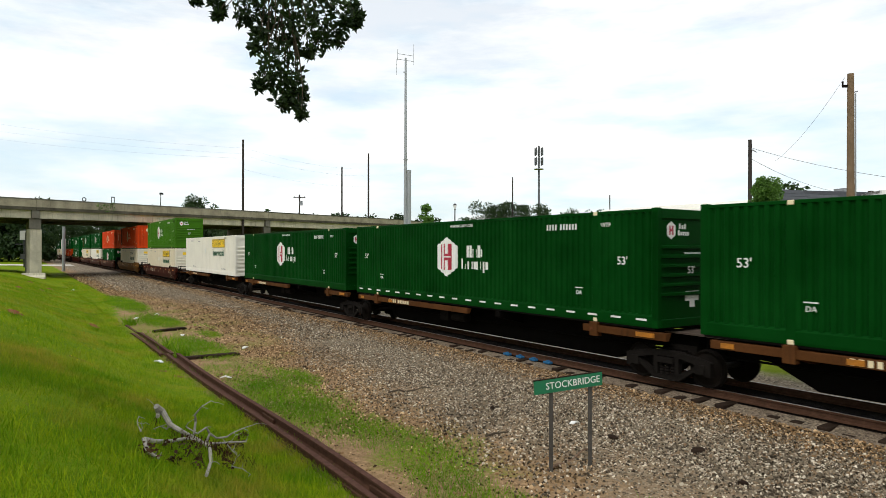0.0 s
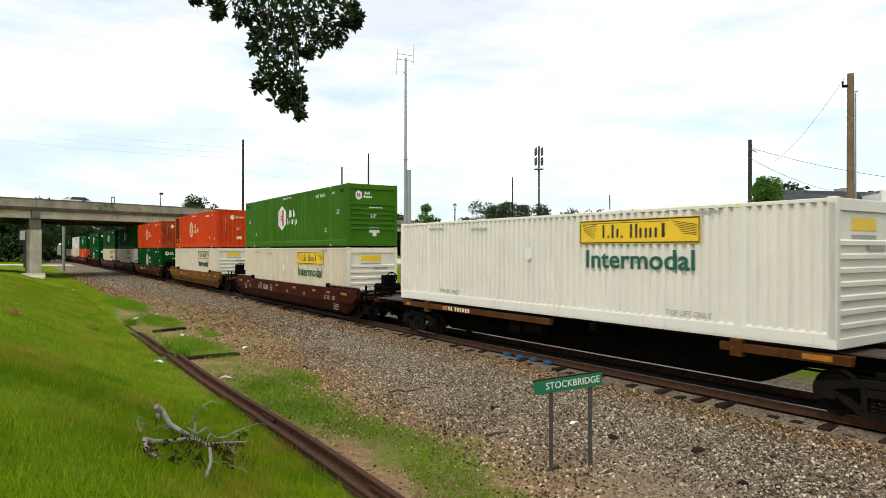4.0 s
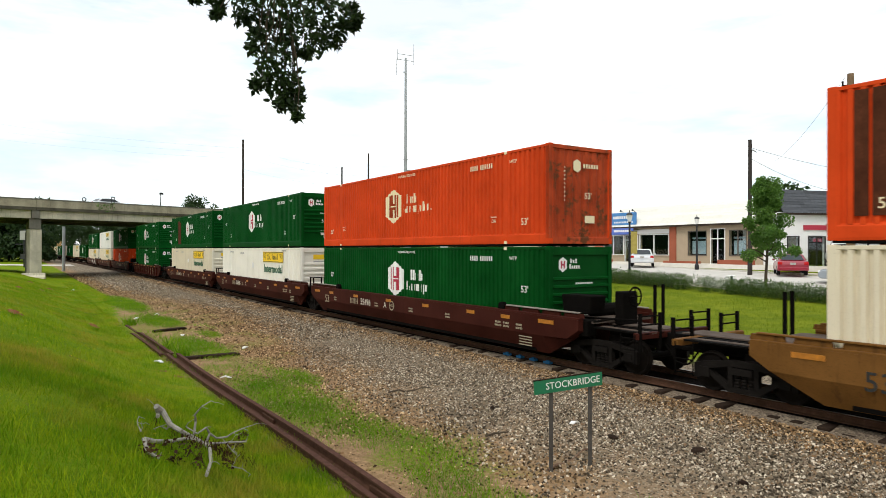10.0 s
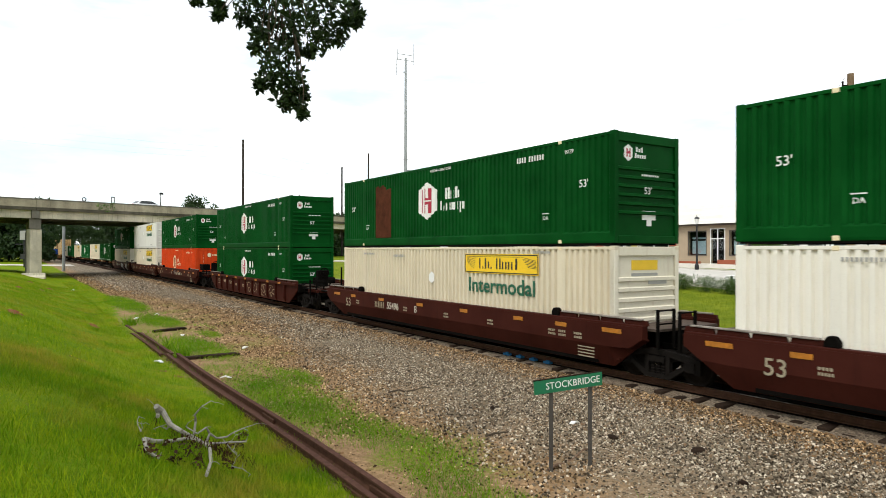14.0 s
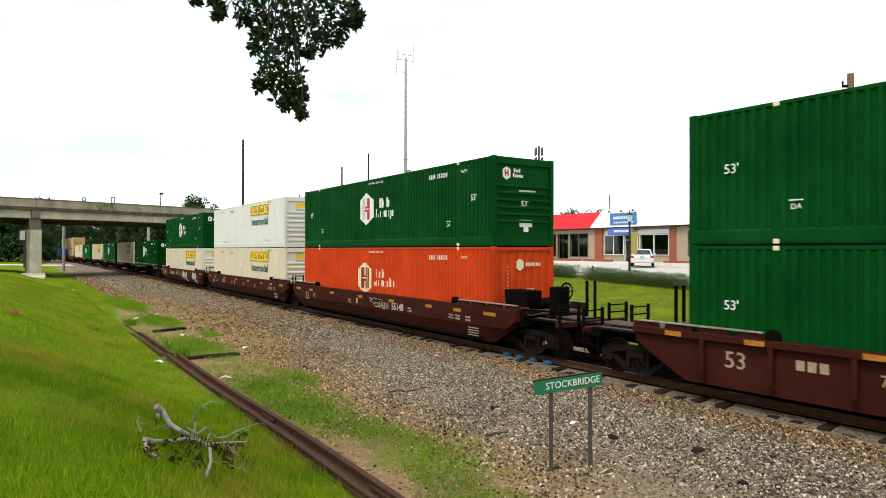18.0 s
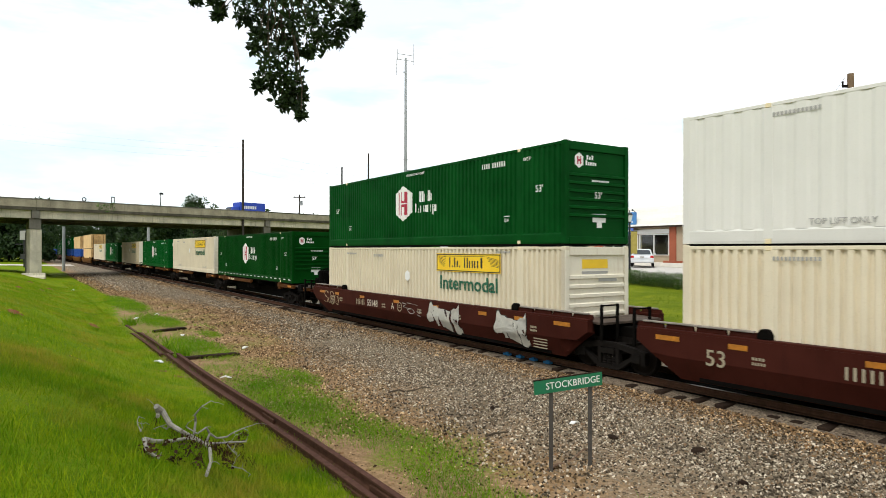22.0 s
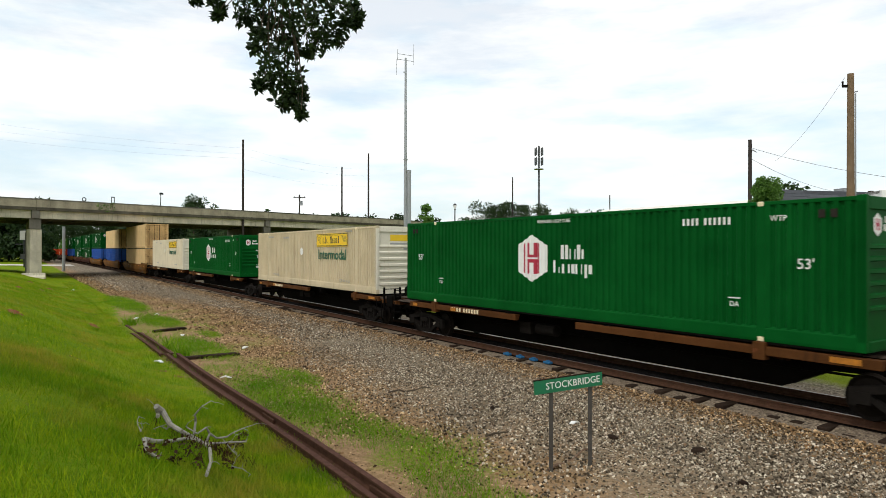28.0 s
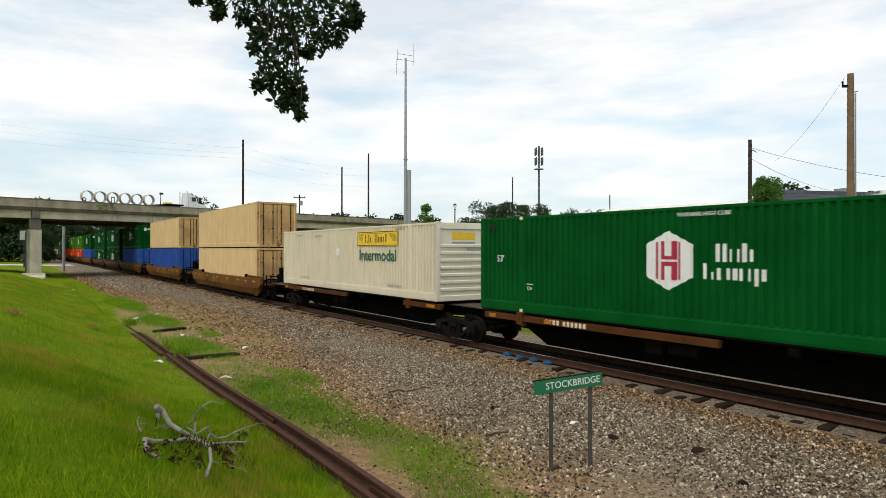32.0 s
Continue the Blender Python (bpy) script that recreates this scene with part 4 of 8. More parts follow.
hang = part("hanging_branch", Shape().tube((0, 0, 0.3), (0.0, 0, -0.2), 0.05, 0.035), BARK, oak, "leafy branch hanging down", m=Matrix.Translation(HANG - Vector((-8.6, 4.2, gz(-8.6, 4.2)))))
rnd = random.Random(8)
clumps, twigs = [], Shape()
for x, y, w in ((440, 8, 26), (480, 5, 34), (520, 20, 36), (560, 10, 36), (598, 22, 30), (540, 48, 34), (580, 60, 28), (500, 55, 26), (596, 66, 20), (563, 78, 20), (470, 40, 20), (430, 35, 15), (458, 62, 13), (452, 84, 10), (480, 78, 20),
                (495, 100, 26), (520, 85, 22), (480, 118, 22), (510, 125, 26), (470, 142, 20), (500, 148, 24), (525, 150, 20), (458, 152, 10), (498, 170, 20), (520, 172, 18), (505, 186, 12), (534, 168, 10), (528, 192, 10), (533, 204, 6),
                (545, 95, 12), (624, 12, 10), (632, 28, 10), (628, 42, 6), (380, 5, 14), (392, 20, 9), (384, 28, 6), (345, 0, 9), (610, 40, 12), (535, 30, 30), (545, -10, 50), (470, -15, 50), (600, -12, 30)):
    px, py, pz = seen_at(x, y, 9.1 + rnd.uniform(-0.25, 0.25))
    c = Vector((px, py, pz)) - HANG
    clumps.append((c.x, c.y, c.z, w * 9.1 / 1145 * 0.92))
    limb(twigs, (c.x * 0.55, c.y * 0.5, c.z * 0.5 + 0.12), c, 0.012, 0.004, rnd, 3, 0.08)
me = crown_mesh("leaves", clumps, 340, 0.084, 33, LEAF_DARK, 1.0)
part("leaves", me, LEAF_DARK, hang, "dark oak leaves")
tagged(part("twig_spray", twigs, BARK, hang), kind="stuff")
base_m = hang.matrix_basis.copy()
SWAYING.append((hang, [(t, base_m @ pose(0, 0, 0, 0.6 * ang, ang, 0)) for t, ang in ((0.0, 0.0), (3.5, 0.4), (5.5, 0.7), (7.0, 0.2), (9.0, 2.0), (11.0, 0.8), (13.0, -0.6), (14.5, -0.2), (16.5, 0.9), (19.0, -0.5), (21.0, 0.4), (23.0, 0.1), (25.5, 1.0), (27.5, 0.0), (30.0, 0.8), (32.0, 0.5))]))


def street_tree(x, y, height, spread, seed, label, name="street_tree", per=110, leaf=0.17, first=0.28):
    tr = thing(name, pose(x, y, gz(x, y)), label, "tree", "trees by the street")
    rnd = random.Random(seed)
    s = Shape()
    limb(s, (0, 0, -0.2), (0.05, 0, height * 0.7), height * 0.016, height * 0.006, rnd, 4, 0.02)
    part("trunk", s, BARK, tr)
    clumps = []
    for i in range(8):
        t = math.tau * i / 8 + rnd.uniform(-0.3, 0.3)
        z = height * rnd.uniform(first, 0.75)
        q = (spread * 0.75 * math.cos(t) * (1.1 - z / height * 0.7), spread * 0.75 * math.sin(t) * (1.1 - z / height * 0.7), z + height * 0.12)
        sh = Shape()
        limb(sh, (0, 0, z), q, height * 0.007, height * 0.002, rnd, 3, 0.05)
        part("limb", sh, BARK, tr)
    for i in range(52):
        z = height * (first + 0.06 + (0.94 - first) * rnd.random())
        k = spread * (1.0 - 0.72 * max(0.0, (z / height - 0.36) / 0.64)) * (0.75 if z < height * (first + 0.08) else 1.0)
        t, r = rnd.uniform(0, math.tau), k * rnd.uniform(0.15, 0.95)
        clumps.append((r * math.cos(t), r * math.sin(t), z, spread * rnd.uniform(0.13, 0.30)))
    part("crown", crown_mesh("crown", clumps, per, leaf, seed, LEAF_MID), LEAF_MID, tr, "fresh green crown")
    return tr


x, y, _ = W(-1.9, -19.3)
street_tree(17.25, 34.6, 5.75, 1.65, 41, "young green street tree in a verge behind the hedge", per=1500, leaf=0.115, first=0.24)
x, y, z = seen_at(755, 390, 88)
tr = street_tree(x, y, 7.2, 1.6, 43, "slim young conical tree beyond the track", per=160, leaf=0.3, first=0.1)

# far trees: each a trunk and a ragged crown
far_specs = ((862, 358, 195, 12.0), (895, 355, 195, 13.0), (930, 358, 195, 13.0), (962, 362, 195, 12.0), (995, 366, 195, 12.0), (1045, 371, 170, 9.0), (835, 378, 195, 10.0), (1015, 374, 180, 8.0), (1385, 320, 75, 8.0), (1425, 330, 80, 6.5), (343, 345, 170, 10.0), (395, 357, 170, 8.0), (705, 378, 150, 8.0))
for i, (px, py, dep, wd) in enumerate(far_specs):
    x, y, z = seen_at(px, py, dep)
    g = 1.0
    tr = thing("distant_tree", pose(x, y, g), "dark green leafy tree standing beyond the road", "tree", "trees in the distance")
    h = z - g
    rnd = random.Random(60 + i)
    part("trunk", Shape().tube((0, 0, -1.2), (0, 0, h * 0.6), 0.25, 0.12), BARK, tr)
    cl = []
    for k in range(22):
        zz = h * rnd.uniform(0.15, 0.9)
        r = wd * 0.42 * rnd.random() * (1.15 - abs(zz / h - 0.6))
        t = rnd.uniform(0, math.tau)
        cl.append((r * math.cos(t), r * math.sin(t), zz, wd * rnd.uniform(0.13, 0.22)))
    part("crown", crown_mesh("crown", cl, 45, 0.55, 70 + i, LEAF_FAR), LEAF_FAR, tr)


def woods(name, a0, a1, b0, b1, n, hmax, seed, label):
    rs = np.random.RandomState(seed)
    cl = []
    for i in range(n):
        a, b = rs.uniform(a0, a1), rs.uniform(b0, b1)
        x, y, _ = W(a, b)
        h = hmax * rs.uniform(0.8, 1.0)
        for k in range(7):
            cl.append((x + rs.uniform(-3, 3), y + rs.uniform(-3, 3), h * rs.uniform(0.12, 1.0), rs.uniform(1.4, 2.6)))
    me = crown_mesh(name, cl, 24, 0.95, seed + 1, LEAF_FAR)
    return tagged(new(name, me), label, "woods", kind="stuff")


woods("woodland", -240, -178, 8, 120, 280, 16.5, 81, "dense dark woodland beyond the bridge")
woods("woodland", -250, -165, -110, -12, 340, 13.5, 83, "dense dark woodland behind the track")
woods("woodland", -480, -420, -60, 80, 170, 23, 85, "distant dark woods along the line")


# ---- poles and masts ----
def wood_pole(px, top, dep, base, radius, mat, label, name="utility_pole"):
    x, y, z = seen_at(px, top, dep)
    po = thing(name, pose(x, y, base), label, "pole", "poles along the road")
    part("shaft", Shape().tube((0, 0, -0.8), (0, 0, z - base), radius * 1.15, radius * 0.85, 12), mat, po)
    return po, z - base


po, h = wood_pole(1505, 130, 26.0, gz(16.4, 26.0), 0.145, POLEWOOD, "tall weathered wooden utility pole with grey meter boxes")
part("meter_box", Shape().box(-0.32, -0.14, -0.36, -0.13, 1.35, 1.95), GALV, po, "grey meter box", bevel=0.02)
part("meter_box", Shape().box(0.14, 0.42, -0.36, -0.10, 1.0, 1.9), GALV, po, "grey meter box", bevel=0.02)
part("meter_box", Shape().box(0.12, 0.34, -0.32, -0.08, 2.0, 2.5), GALV, po, bevel=0.02)
part("conduit", Shape().tube((0.18, -0.05, 1.9), (0.16, -0.05, h - 0.8), 0.03, n=6), GALV, po, "grey riser pipe")
part("conduit", Shape().tube((-0.2, -0.1, -0.2), (-0.2, -0.1, 1.4), 0.03, n=6), GALV, po)
part("bracket", Shape().box(-0.34, -0.1, -0.03, 0.03, h - 0.55, h - 0.45).tube((-0.32, 0, h - 0.5), (-0.32, 0, h - 0.3), 0.04, 0.03, 8), TRUCK, po)
part("bracket", Shape().tube((0.1, 0, h - 0.75), (0.28, 0, h - 0.7), 0.02, n=6), TRUCK, po)
po2, h2 = wood_pole(1327, 247, 44.0, gz(20.9, 44.0), 0.14, POLEDARK, "dark wooden utility pole beside the street")
part("insulator", Shape().tube((0.12, -0.1, h2 - 0.7), (0.35, -0.25, h2 - 0.9), 0.05, 0.03, 6), GALV, po2)
for px, top, dep, rad in ((-60, 190, 120, 0.18), (430, 248, 96, 0.17), (605, 296, 115, 0.15), (652, 272, 118, 0.16), (907, 314, 150, 0.16), (1079, 345, 150, 0.14)):
    wood_pole(px, top, dep, 0.5, rad, POLEDARK, "bare dark wooden pole standing beyond the bridge")
po3, h3 = wood_pole(530, 345, 130, 0.5, 0.15, POLEDARK, "dark wooden pole with a crossarm and transformer")
part("crossarm", Shape().box(-1.2, 1.2, -0.08, 0.08, h3 - 0.7, h3 - 0.55), POLEDARK, po3)
part("transformer", Shape().tube((0.4, -0.3, h3 - 2.2), (0.4, -0.3, h3 - 1.3), 0.3, n=10), GALV, po3)
for k in range(3):
    part("insulator", Shape().tube((-1.0 + k, 0, h3 - 0.55), (-1.0 + k, 0, h3 - 0.3), 0.06, 0.04, 6), GALV, po3)

WIRE = plain("black_wire", (0.02, 0.02, 0.02), 0.6)


def wire(name, p, q, sag, r=0.012):
    s = Shape()
    p, q = Vector(p), Vector(q)
    n = 18
    pts = [p.lerp(q, i / n) - Vector((0, 0, 4 * sag * (i / n) * (1 - i / n))) for i in range(n + 1)]
    for i in range(n):
        s.tube(pts[i], pts[i + 1], r, n=4, caps=False)
    ob = tagged(new(name, s.mesh(name)), "thin black overhead wire slung between poles", "wire", "overhead wires")
    ob.data.materials.append(WIRE)


t1, t2 = Vector(seen_at(1495, 136, 26.0)), Vector(seen_at(1331, 262, 44.0))
wire("overhead_wire", t2, seen_at(1700, 328, 30.0), 0.3)
wire("overhead_wire", t1, seen_at(1372, 284, 43.0), 0.35, 0.006)
wire("overhead_wire", seen_at(1328, 280, 44.0), seen_at(1470, 337, 49.5), 0.25)
for y0, y1 in ((212, 258), (225, 268), (240, 276)):
    wire("overhead_wire", seen_at(-60, y0, 120), seen_at(430, y1 + 5, 96), 0.6, 0.007)
for y0, y1 in ((262, 300), (275, 312), (300, 330)):
    wire("overhead_wire", seen_at(430, y0, 96), seen_at(652, y1, 118), 0.8, 0.007)

x, y, z = seen_at(717.5, 92, 105)
mast = thing("radio_mast", pose(x, y, 0.8), "tall slim grey steel radio mast with antennas", "mast")
h = z - 0.8
part("pole", Shape().tube((0, 0, -1.5), (0, 0, h - 1.0), 0.34, 0.16, 14), GALV, mast)
part("sleeve", Shape().tube((0.55, 0.1, -1.5), (0.55, 0.1, h - 19.2), 0.36, 0.36, 14), GALV, mast, "thicker grey tube beside the mast")
part("collar", Shape().tube((0, 0, h - 17.6), (0, 0, h - 17.4), 0.36, n=12), GALV, mast)
part("crossarm", Shape().tube((-1.3, 0, h - 0.3), (1.3, 0, h - 0.7), 0.04, n=6), GALV, mast)
part("crossarm", Shape().tube((-1.3, 0, h - 1.2), (1.3, 0, h - 1.6), 0.04, n=6), GALV, mast)
part("antenna", Shape().tube((1.3, 0, h - 2.2), (1.3, 0, h + 1.2), 0.035, n=6), GALV, mast)
part("antenna", Shape().tube((-1.3, 0, h - 1.4), (-1.3, 0, h + 0.4), 0.05, n=6), GALV, mast)
part("antenna", Shape().tube((-1.5, 0, h - 3.8), (-1.5, 0, h - 1.2), 0.03, n=6).tube((-1.5, 0, h - 1.2), (-1.3, 0, h - 1.0), 0.02, n=5), GALV, mast)
part("antenna", Shape().tube((-0.1, 0, h - 3.3), (-0.35, 0, h - 3.3), 0.08, n=6), GALV, mast)

x, y, z = seen_at(953.5, 256, 200)
MASTGREY = plain("dull_grey_mast", (0.13, 0.135, 0.14), 0.6, 0.2, 4, 0.2)
cell = thing("cell_tower", pose(x, y, 1.0), "grey cell phone mast with panel antennas on two rings", "mast")
h = z - 1.0
part("pole", Shape().tube((0, 0, -2), (0, 0, h - 0.4), 0.42, 0.26, 14), MASTGREY, cell)
for lvl, rad in ((h - 2.2, 1.25), (h - 5.2, 1.25)):
    for k in range(8):
        t = math.tau * k / 8
        part("panel_antenna", Shape().box(-0.16, 0.16, -0.1, 0.1, -1.2, 1.2), MASTGREY, cell, m=pose(rad * math.cos(t), rad * math.sin(t), lvl, 0, 0, math.degrees(t) + 90))
    part("ring", Shape().lathe([(rad, lvl - 0.06), (rad, lvl + 0.06)], "z", 16), GALV, cell)
part("platform", Shape().lathe([(0.4, h - 7.7), (1.5, h - 7.7), (1.5, h - 7.5), (0.4, h - 7.5)], "z", 12), GALV, cell)

LAMP_BLACK = plain("black_lamp_iron", (0.015, 0.016, 0.018), 0.45, 0.3)
LAMP_GLASS = plain("milky_lamp_glass", (0.75, 0.75, 0.72), 0.25, 0, 8, 0.05)


def street_lamp(x, y, z0, height, banner=False):
    la = thing("street_lamp", pose(x, y, z0), "black iron street lamp with a pale lantern" + (" and a banner" if banner else ""), "street lamp", "street lamps")
    part("post", Shape().lathe([(0.0, 0.0), (0.16, 0.0), (0.16, 0.35), (0.08, 0.5), (0.06, height - 0.6), (0.10, height - 0.55), (0.10, height - 0.5), (0.0, height - 0.5)], "z", 10), LAMP_BLACK, la)
    part("lantern", Shape().lathe([(0.10, height - 0.5), (0.20, height - 0.1), (0.12, height)], "z", 8), LAMP_GLASS, la, "pale lantern glass")
    part("cap", Shape().lathe([(0.22, height - 0.1), (0.14, height + 0.03), (0.03, height + 0.08), (0.02, height + 0.22), (0.0, height + 0.22)], "z", 8), LAMP_BLACK, la)
    if banner:
        part("banner_arm", Shape().tube((0, 0, height - 1.1), (0.5, 0.05, height - 1.1), 0.02, n=6), LAMP_BLACK, la)
        part("banner", Shape().box(0.08, 0.48, -0.008, 0.008, height - 2.5, height - 1.12), plain("mustard_banner_cloth", (0.45, 0.36, 0.10), 0.8), la, "mustard banner")
    return la


for px, top, dep, ban in ((1114, 378, 40.4, True), (976, 397, 46.4, False), (1233, 385, 49.5, False), (805, 362, 70.0, False), (1536, 380, 46.0, False)):
    x, y, z = seen_at(px, top, dep)
    street_lamp(x, y, gz(x, y), z - gz(x, y), ban)

# ---- street side: street, kerbs, hedges ----
ASPHALT = plain("pale_worn_asphalt", (0.55, 0.52, 0.47), 0.9, 0, 1.5, 0.15)
PAVING = plain("concrete_paving", (0.58, 0.54, 0.47), 0.9, 0, 2.0, 0.15)


def strip(name, a0, a1, b0, b1, lift, mat, label, category, thick=0.0, step=2.0):
    """A band of paving that follows the ground."""
    s = Shape()
    n, m = int((a1 - a0) / step), max(1, int(abs(b1 - b0) / 0.2))
    for i in range(n + 1):
        for j in range(m + 1):
            a, b = a0 + (a1 - a0) * i / n, b0 + (b1 - b0) * j / m
            s.v.append(W(a, b, float(ground_z(a, b)) + lift))
    for i in range(n):
        for j in range(m):
            s.f.append((i * (m + 1) + j, (i + 1) * (m + 1) + j, (i + 1) * (m + 1) + j + 1, i * (m + 1) + j + 1))
    k = len(s.v)
    if thick:
        ring = [i * (m + 1) for i in range(n + 1)]
        for i in range(n + 1):
            for j in (0, m):
                v = s.v[i * (m + 1) + j]
                s.v.append((v[0], v[1], v[2] - thick))
        for i in range(n):
            for e, j in ((0, 0), (1, m)):
                s.f.append((i * (m + 1) + j, (i + 1) * (m + 1) + j, k + 2 * (i + 1) + e, k + 2 * i + e))
    me = s.mesh(name)
    if me.polygons[0].normal.z < 0:
        me.flip_normals()
    me.materials.append(mat)
    return tagged(new(name, me), label, category, kind="structure")


strip("street", -60, 60, -18.6, -30.6, 0.03, ASPHALT, "pale worn asphalt street behind the hedge", "street")
strip("pavement", -60, 60, -30.75, -34.3, 0.06, PAVING, "concrete pavement in front of the shops", "pavement", 0.25)
strip("kerb", -60, 60, -18.2, -18.6, 0.12, PAVING, "concrete kerb along the street", "kerb", 0.25)
strip("crossing_road", -152, -138, 60, 4.0, 0.05, ASPHALT, "pale road beyond the bridge", "road")
strip("crossing_road", -152, -138, -4.0, -60, 0.05, ASPHALT, "pale road beyond the bridge", "road")


def hedge(a0, a1, b, h, seed, label="clipped dark green hedge along the street"):
    a, c = (a0 + a1) / 2, (a1 - a0) / 2
    x, y, _ = W(a, b)
    g = gz(x, y)
    slope = (float(ground_z(a1, b)) - float(ground_z(a0, b))) / (a1 - a0)
    he = thing("hedge", at_plan(a, b, g), label, "hedge", "hedges along the street")
    rnd = random.Random(seed)
    n = int((a1 - a0) / 0.22)
    cl = []
    for i in range(n):
        xx = -c + (i + 0.5) * 2 * c / n
        for yy in (-0.32, 0.3):
            cl.append((xx, yy + rnd.uniform(-0.1, 0.1), slope * xx + h * rnd.uniform(0.5, 0.72), 0.36))
            cl.append((xx, yy + rnd.uniform(-0.1, 0.1), slope * xx + h * rnd.uniform(0.15, 0.35), 0.34))
    part("leaves", crown_mesh("leaves", cl, 560, 0.06, seed, LEAF_HEDGE), LEAF_HEDGE, he)
    s = Shape()
    for i in range(n // 2):
        xx = -c + (i + 0.5) * 4 * c / n
        s.tube((xx, 0, slope * xx - 0.1), (xx + rnd.uniform(-0.1, 0.1), rnd.uniform(-0.2, 0.2), slope * xx + h * 0.8), 0.03, 0.01, 5)
    tagged(part("stems", s, BARK, he), kind="stuff")


hedge(-17.2, -13.2, -17.0, 0.85, 101)
hedge(-12.3, -4.4, -17.0, 0.85, 103)
hedge(-3.8, -3.0, -17.0, 0.8, 105)
hedge(-2.5, 4.6, -17.0, 0.85, 107)
hedge(5.6, 13.0, -17.0, 0.85, 109)
for a in (-12.75, -2.75):
    x, y, _ = W(a, -18.0)
    bo = thing("bollard", pose(x, y, gz(x, y)), "low white post with a dark band", "bollard", "posts at the street")
    part("post", Shape().box(-0.22, 0.22, -0.14, 0.14, -0.2, 0.8), MARK_WHITE, bo, bevel=0.02)
    part("band", Shape().box(-0.06, 0.06, -0.15, -0.14, 0.1, 0.78), MARK_BLACK, bo)


# ---- shops across the street ----
BRICK = weathered("red_brick", (0.34, 0.105, 0.06), dirt=(0.12, 0.05, 0.035), amount=0.3, rough=0.9)
STUCCO = plain("tan_stucco", (0.42, 0.33, 0.23), 0.9, 0, 2.0, 0.08)
WHITEWALL = plain("white_painted_block", (0.78, 0.77, 0.74), 0.85, 0, 2.0, 0.05)
SHINGLE = plain("white_roof_shingle", (0.80, 0.77, 0.68), 0.8, 0, 5.0, 0.08, per=0.12)
REDROOF = plain("bright_red_roof_panel", (0.70, 0.035, 0.045), 0.6, 0, 3.0, 0.1, per=0.08)
SLATE = plain("dark_grey_roof_shingle", (0.10, 0.105, 0.115), 0.8, 0, 6.0, 0.25, per=0.4)
FASCIA = plain("dark_brown_soffit", (0.06, 0.045, 0.035), 0.8)
FRAME = plain("bronze_window_frame", (0.16, 0.13, 0.10), 0.5, 0.3)
SIGNBLUE = plain("mid_blue_sign", (0.06, 0.22, 0.50), 0.5)
INTERIOR = plain("dim_shop_interior", (0.045, 0.04, 0.035), 0.9, 0, 1.5, 0.5)
ma, n, l, p = nodes_of("shop_glass")
p.inputs["Base Color"].default_value = (0.75, 0.82, 0.82, 1)
p.inputs["Roughness"].default_value = 0.03
p.inputs["Transmission Weight"].default_value = 1.0
p.inputs["IOR"].default_value = 1.45
GLASS = ma
CAR_GLASS = plain("dark_tinted_glass", (0.02, 0.024, 0.026), 0.08, 0, 3, 0.1, 0.0)

SHOP_X = (945, 965, 1050, 1183, 1270, 1325, 1400)
SHOP_A = (-37.2, -34.95, -27.92, -19.0, -14.2, -11.5, -8.17)


def shop_a(x):
    return float(np.interp(x, SHOP_X, SHOP_A))


FLOOR_Z = 1.95


def glazed(shop, x0, x1, z0, z1, panes, frame_mat=FRAME, door=False):
    """A window or door in the front wall: frame, bars and panes."""
    w = (x1 - x0) / panes
    f = Shape()
    for z in (z0, z1 - 0.06):
        f.box(x0, x1, -0.05, 0.06, z, z + 0.06)
    for i in range(panes + 1):
        xx = x0 + (x1 - x0 - 0.06) * i / panes
        f.box(xx, xx + 0.06, -0.045, 0.055, z0 + 0.06, z1 - 0.06)
    if door:
        f.box(x0 + 0.06, x1 - 0.06, -0.04, 0.05, z0 + 2.12, z0 + 2.2)
    win = part("door" if door else "window", f, frame_mat, shop)
    for i in range(panes):
        g = part("pane", Shape().box(x0 + w * i + 0.05, x0 + w * (i + 1) - 0.05, 0.0, 0.012, z0 + 0.05, z1 - 0.05), GLASS, win)
        g.visible_shadow = False
    return win


def wall_with(shop, x0, x1, z1, holes, mat, label, y0=0.0, y1=0.3):
    """A front wall in pieces round its openings (x0, x1, z0, z1), left to right."""
    pieces, x = [], x0
    for a, b, lo, hi in holes:
        if a > x:
            pieces.append((x, a, -0.6, z1))
        if lo > -0.6:
            pieces.append((a, b, -0.6, lo))
        pieces.append((a, b, hi, z1))
        x = b
    if x < x1:
        pieces.append((x, x1, -0.6, z1))
    for a, b, lo, hi in pieces:
        part("front_wall", Shape().box(a, b, y0, y1, lo, hi), mat, shop, label)



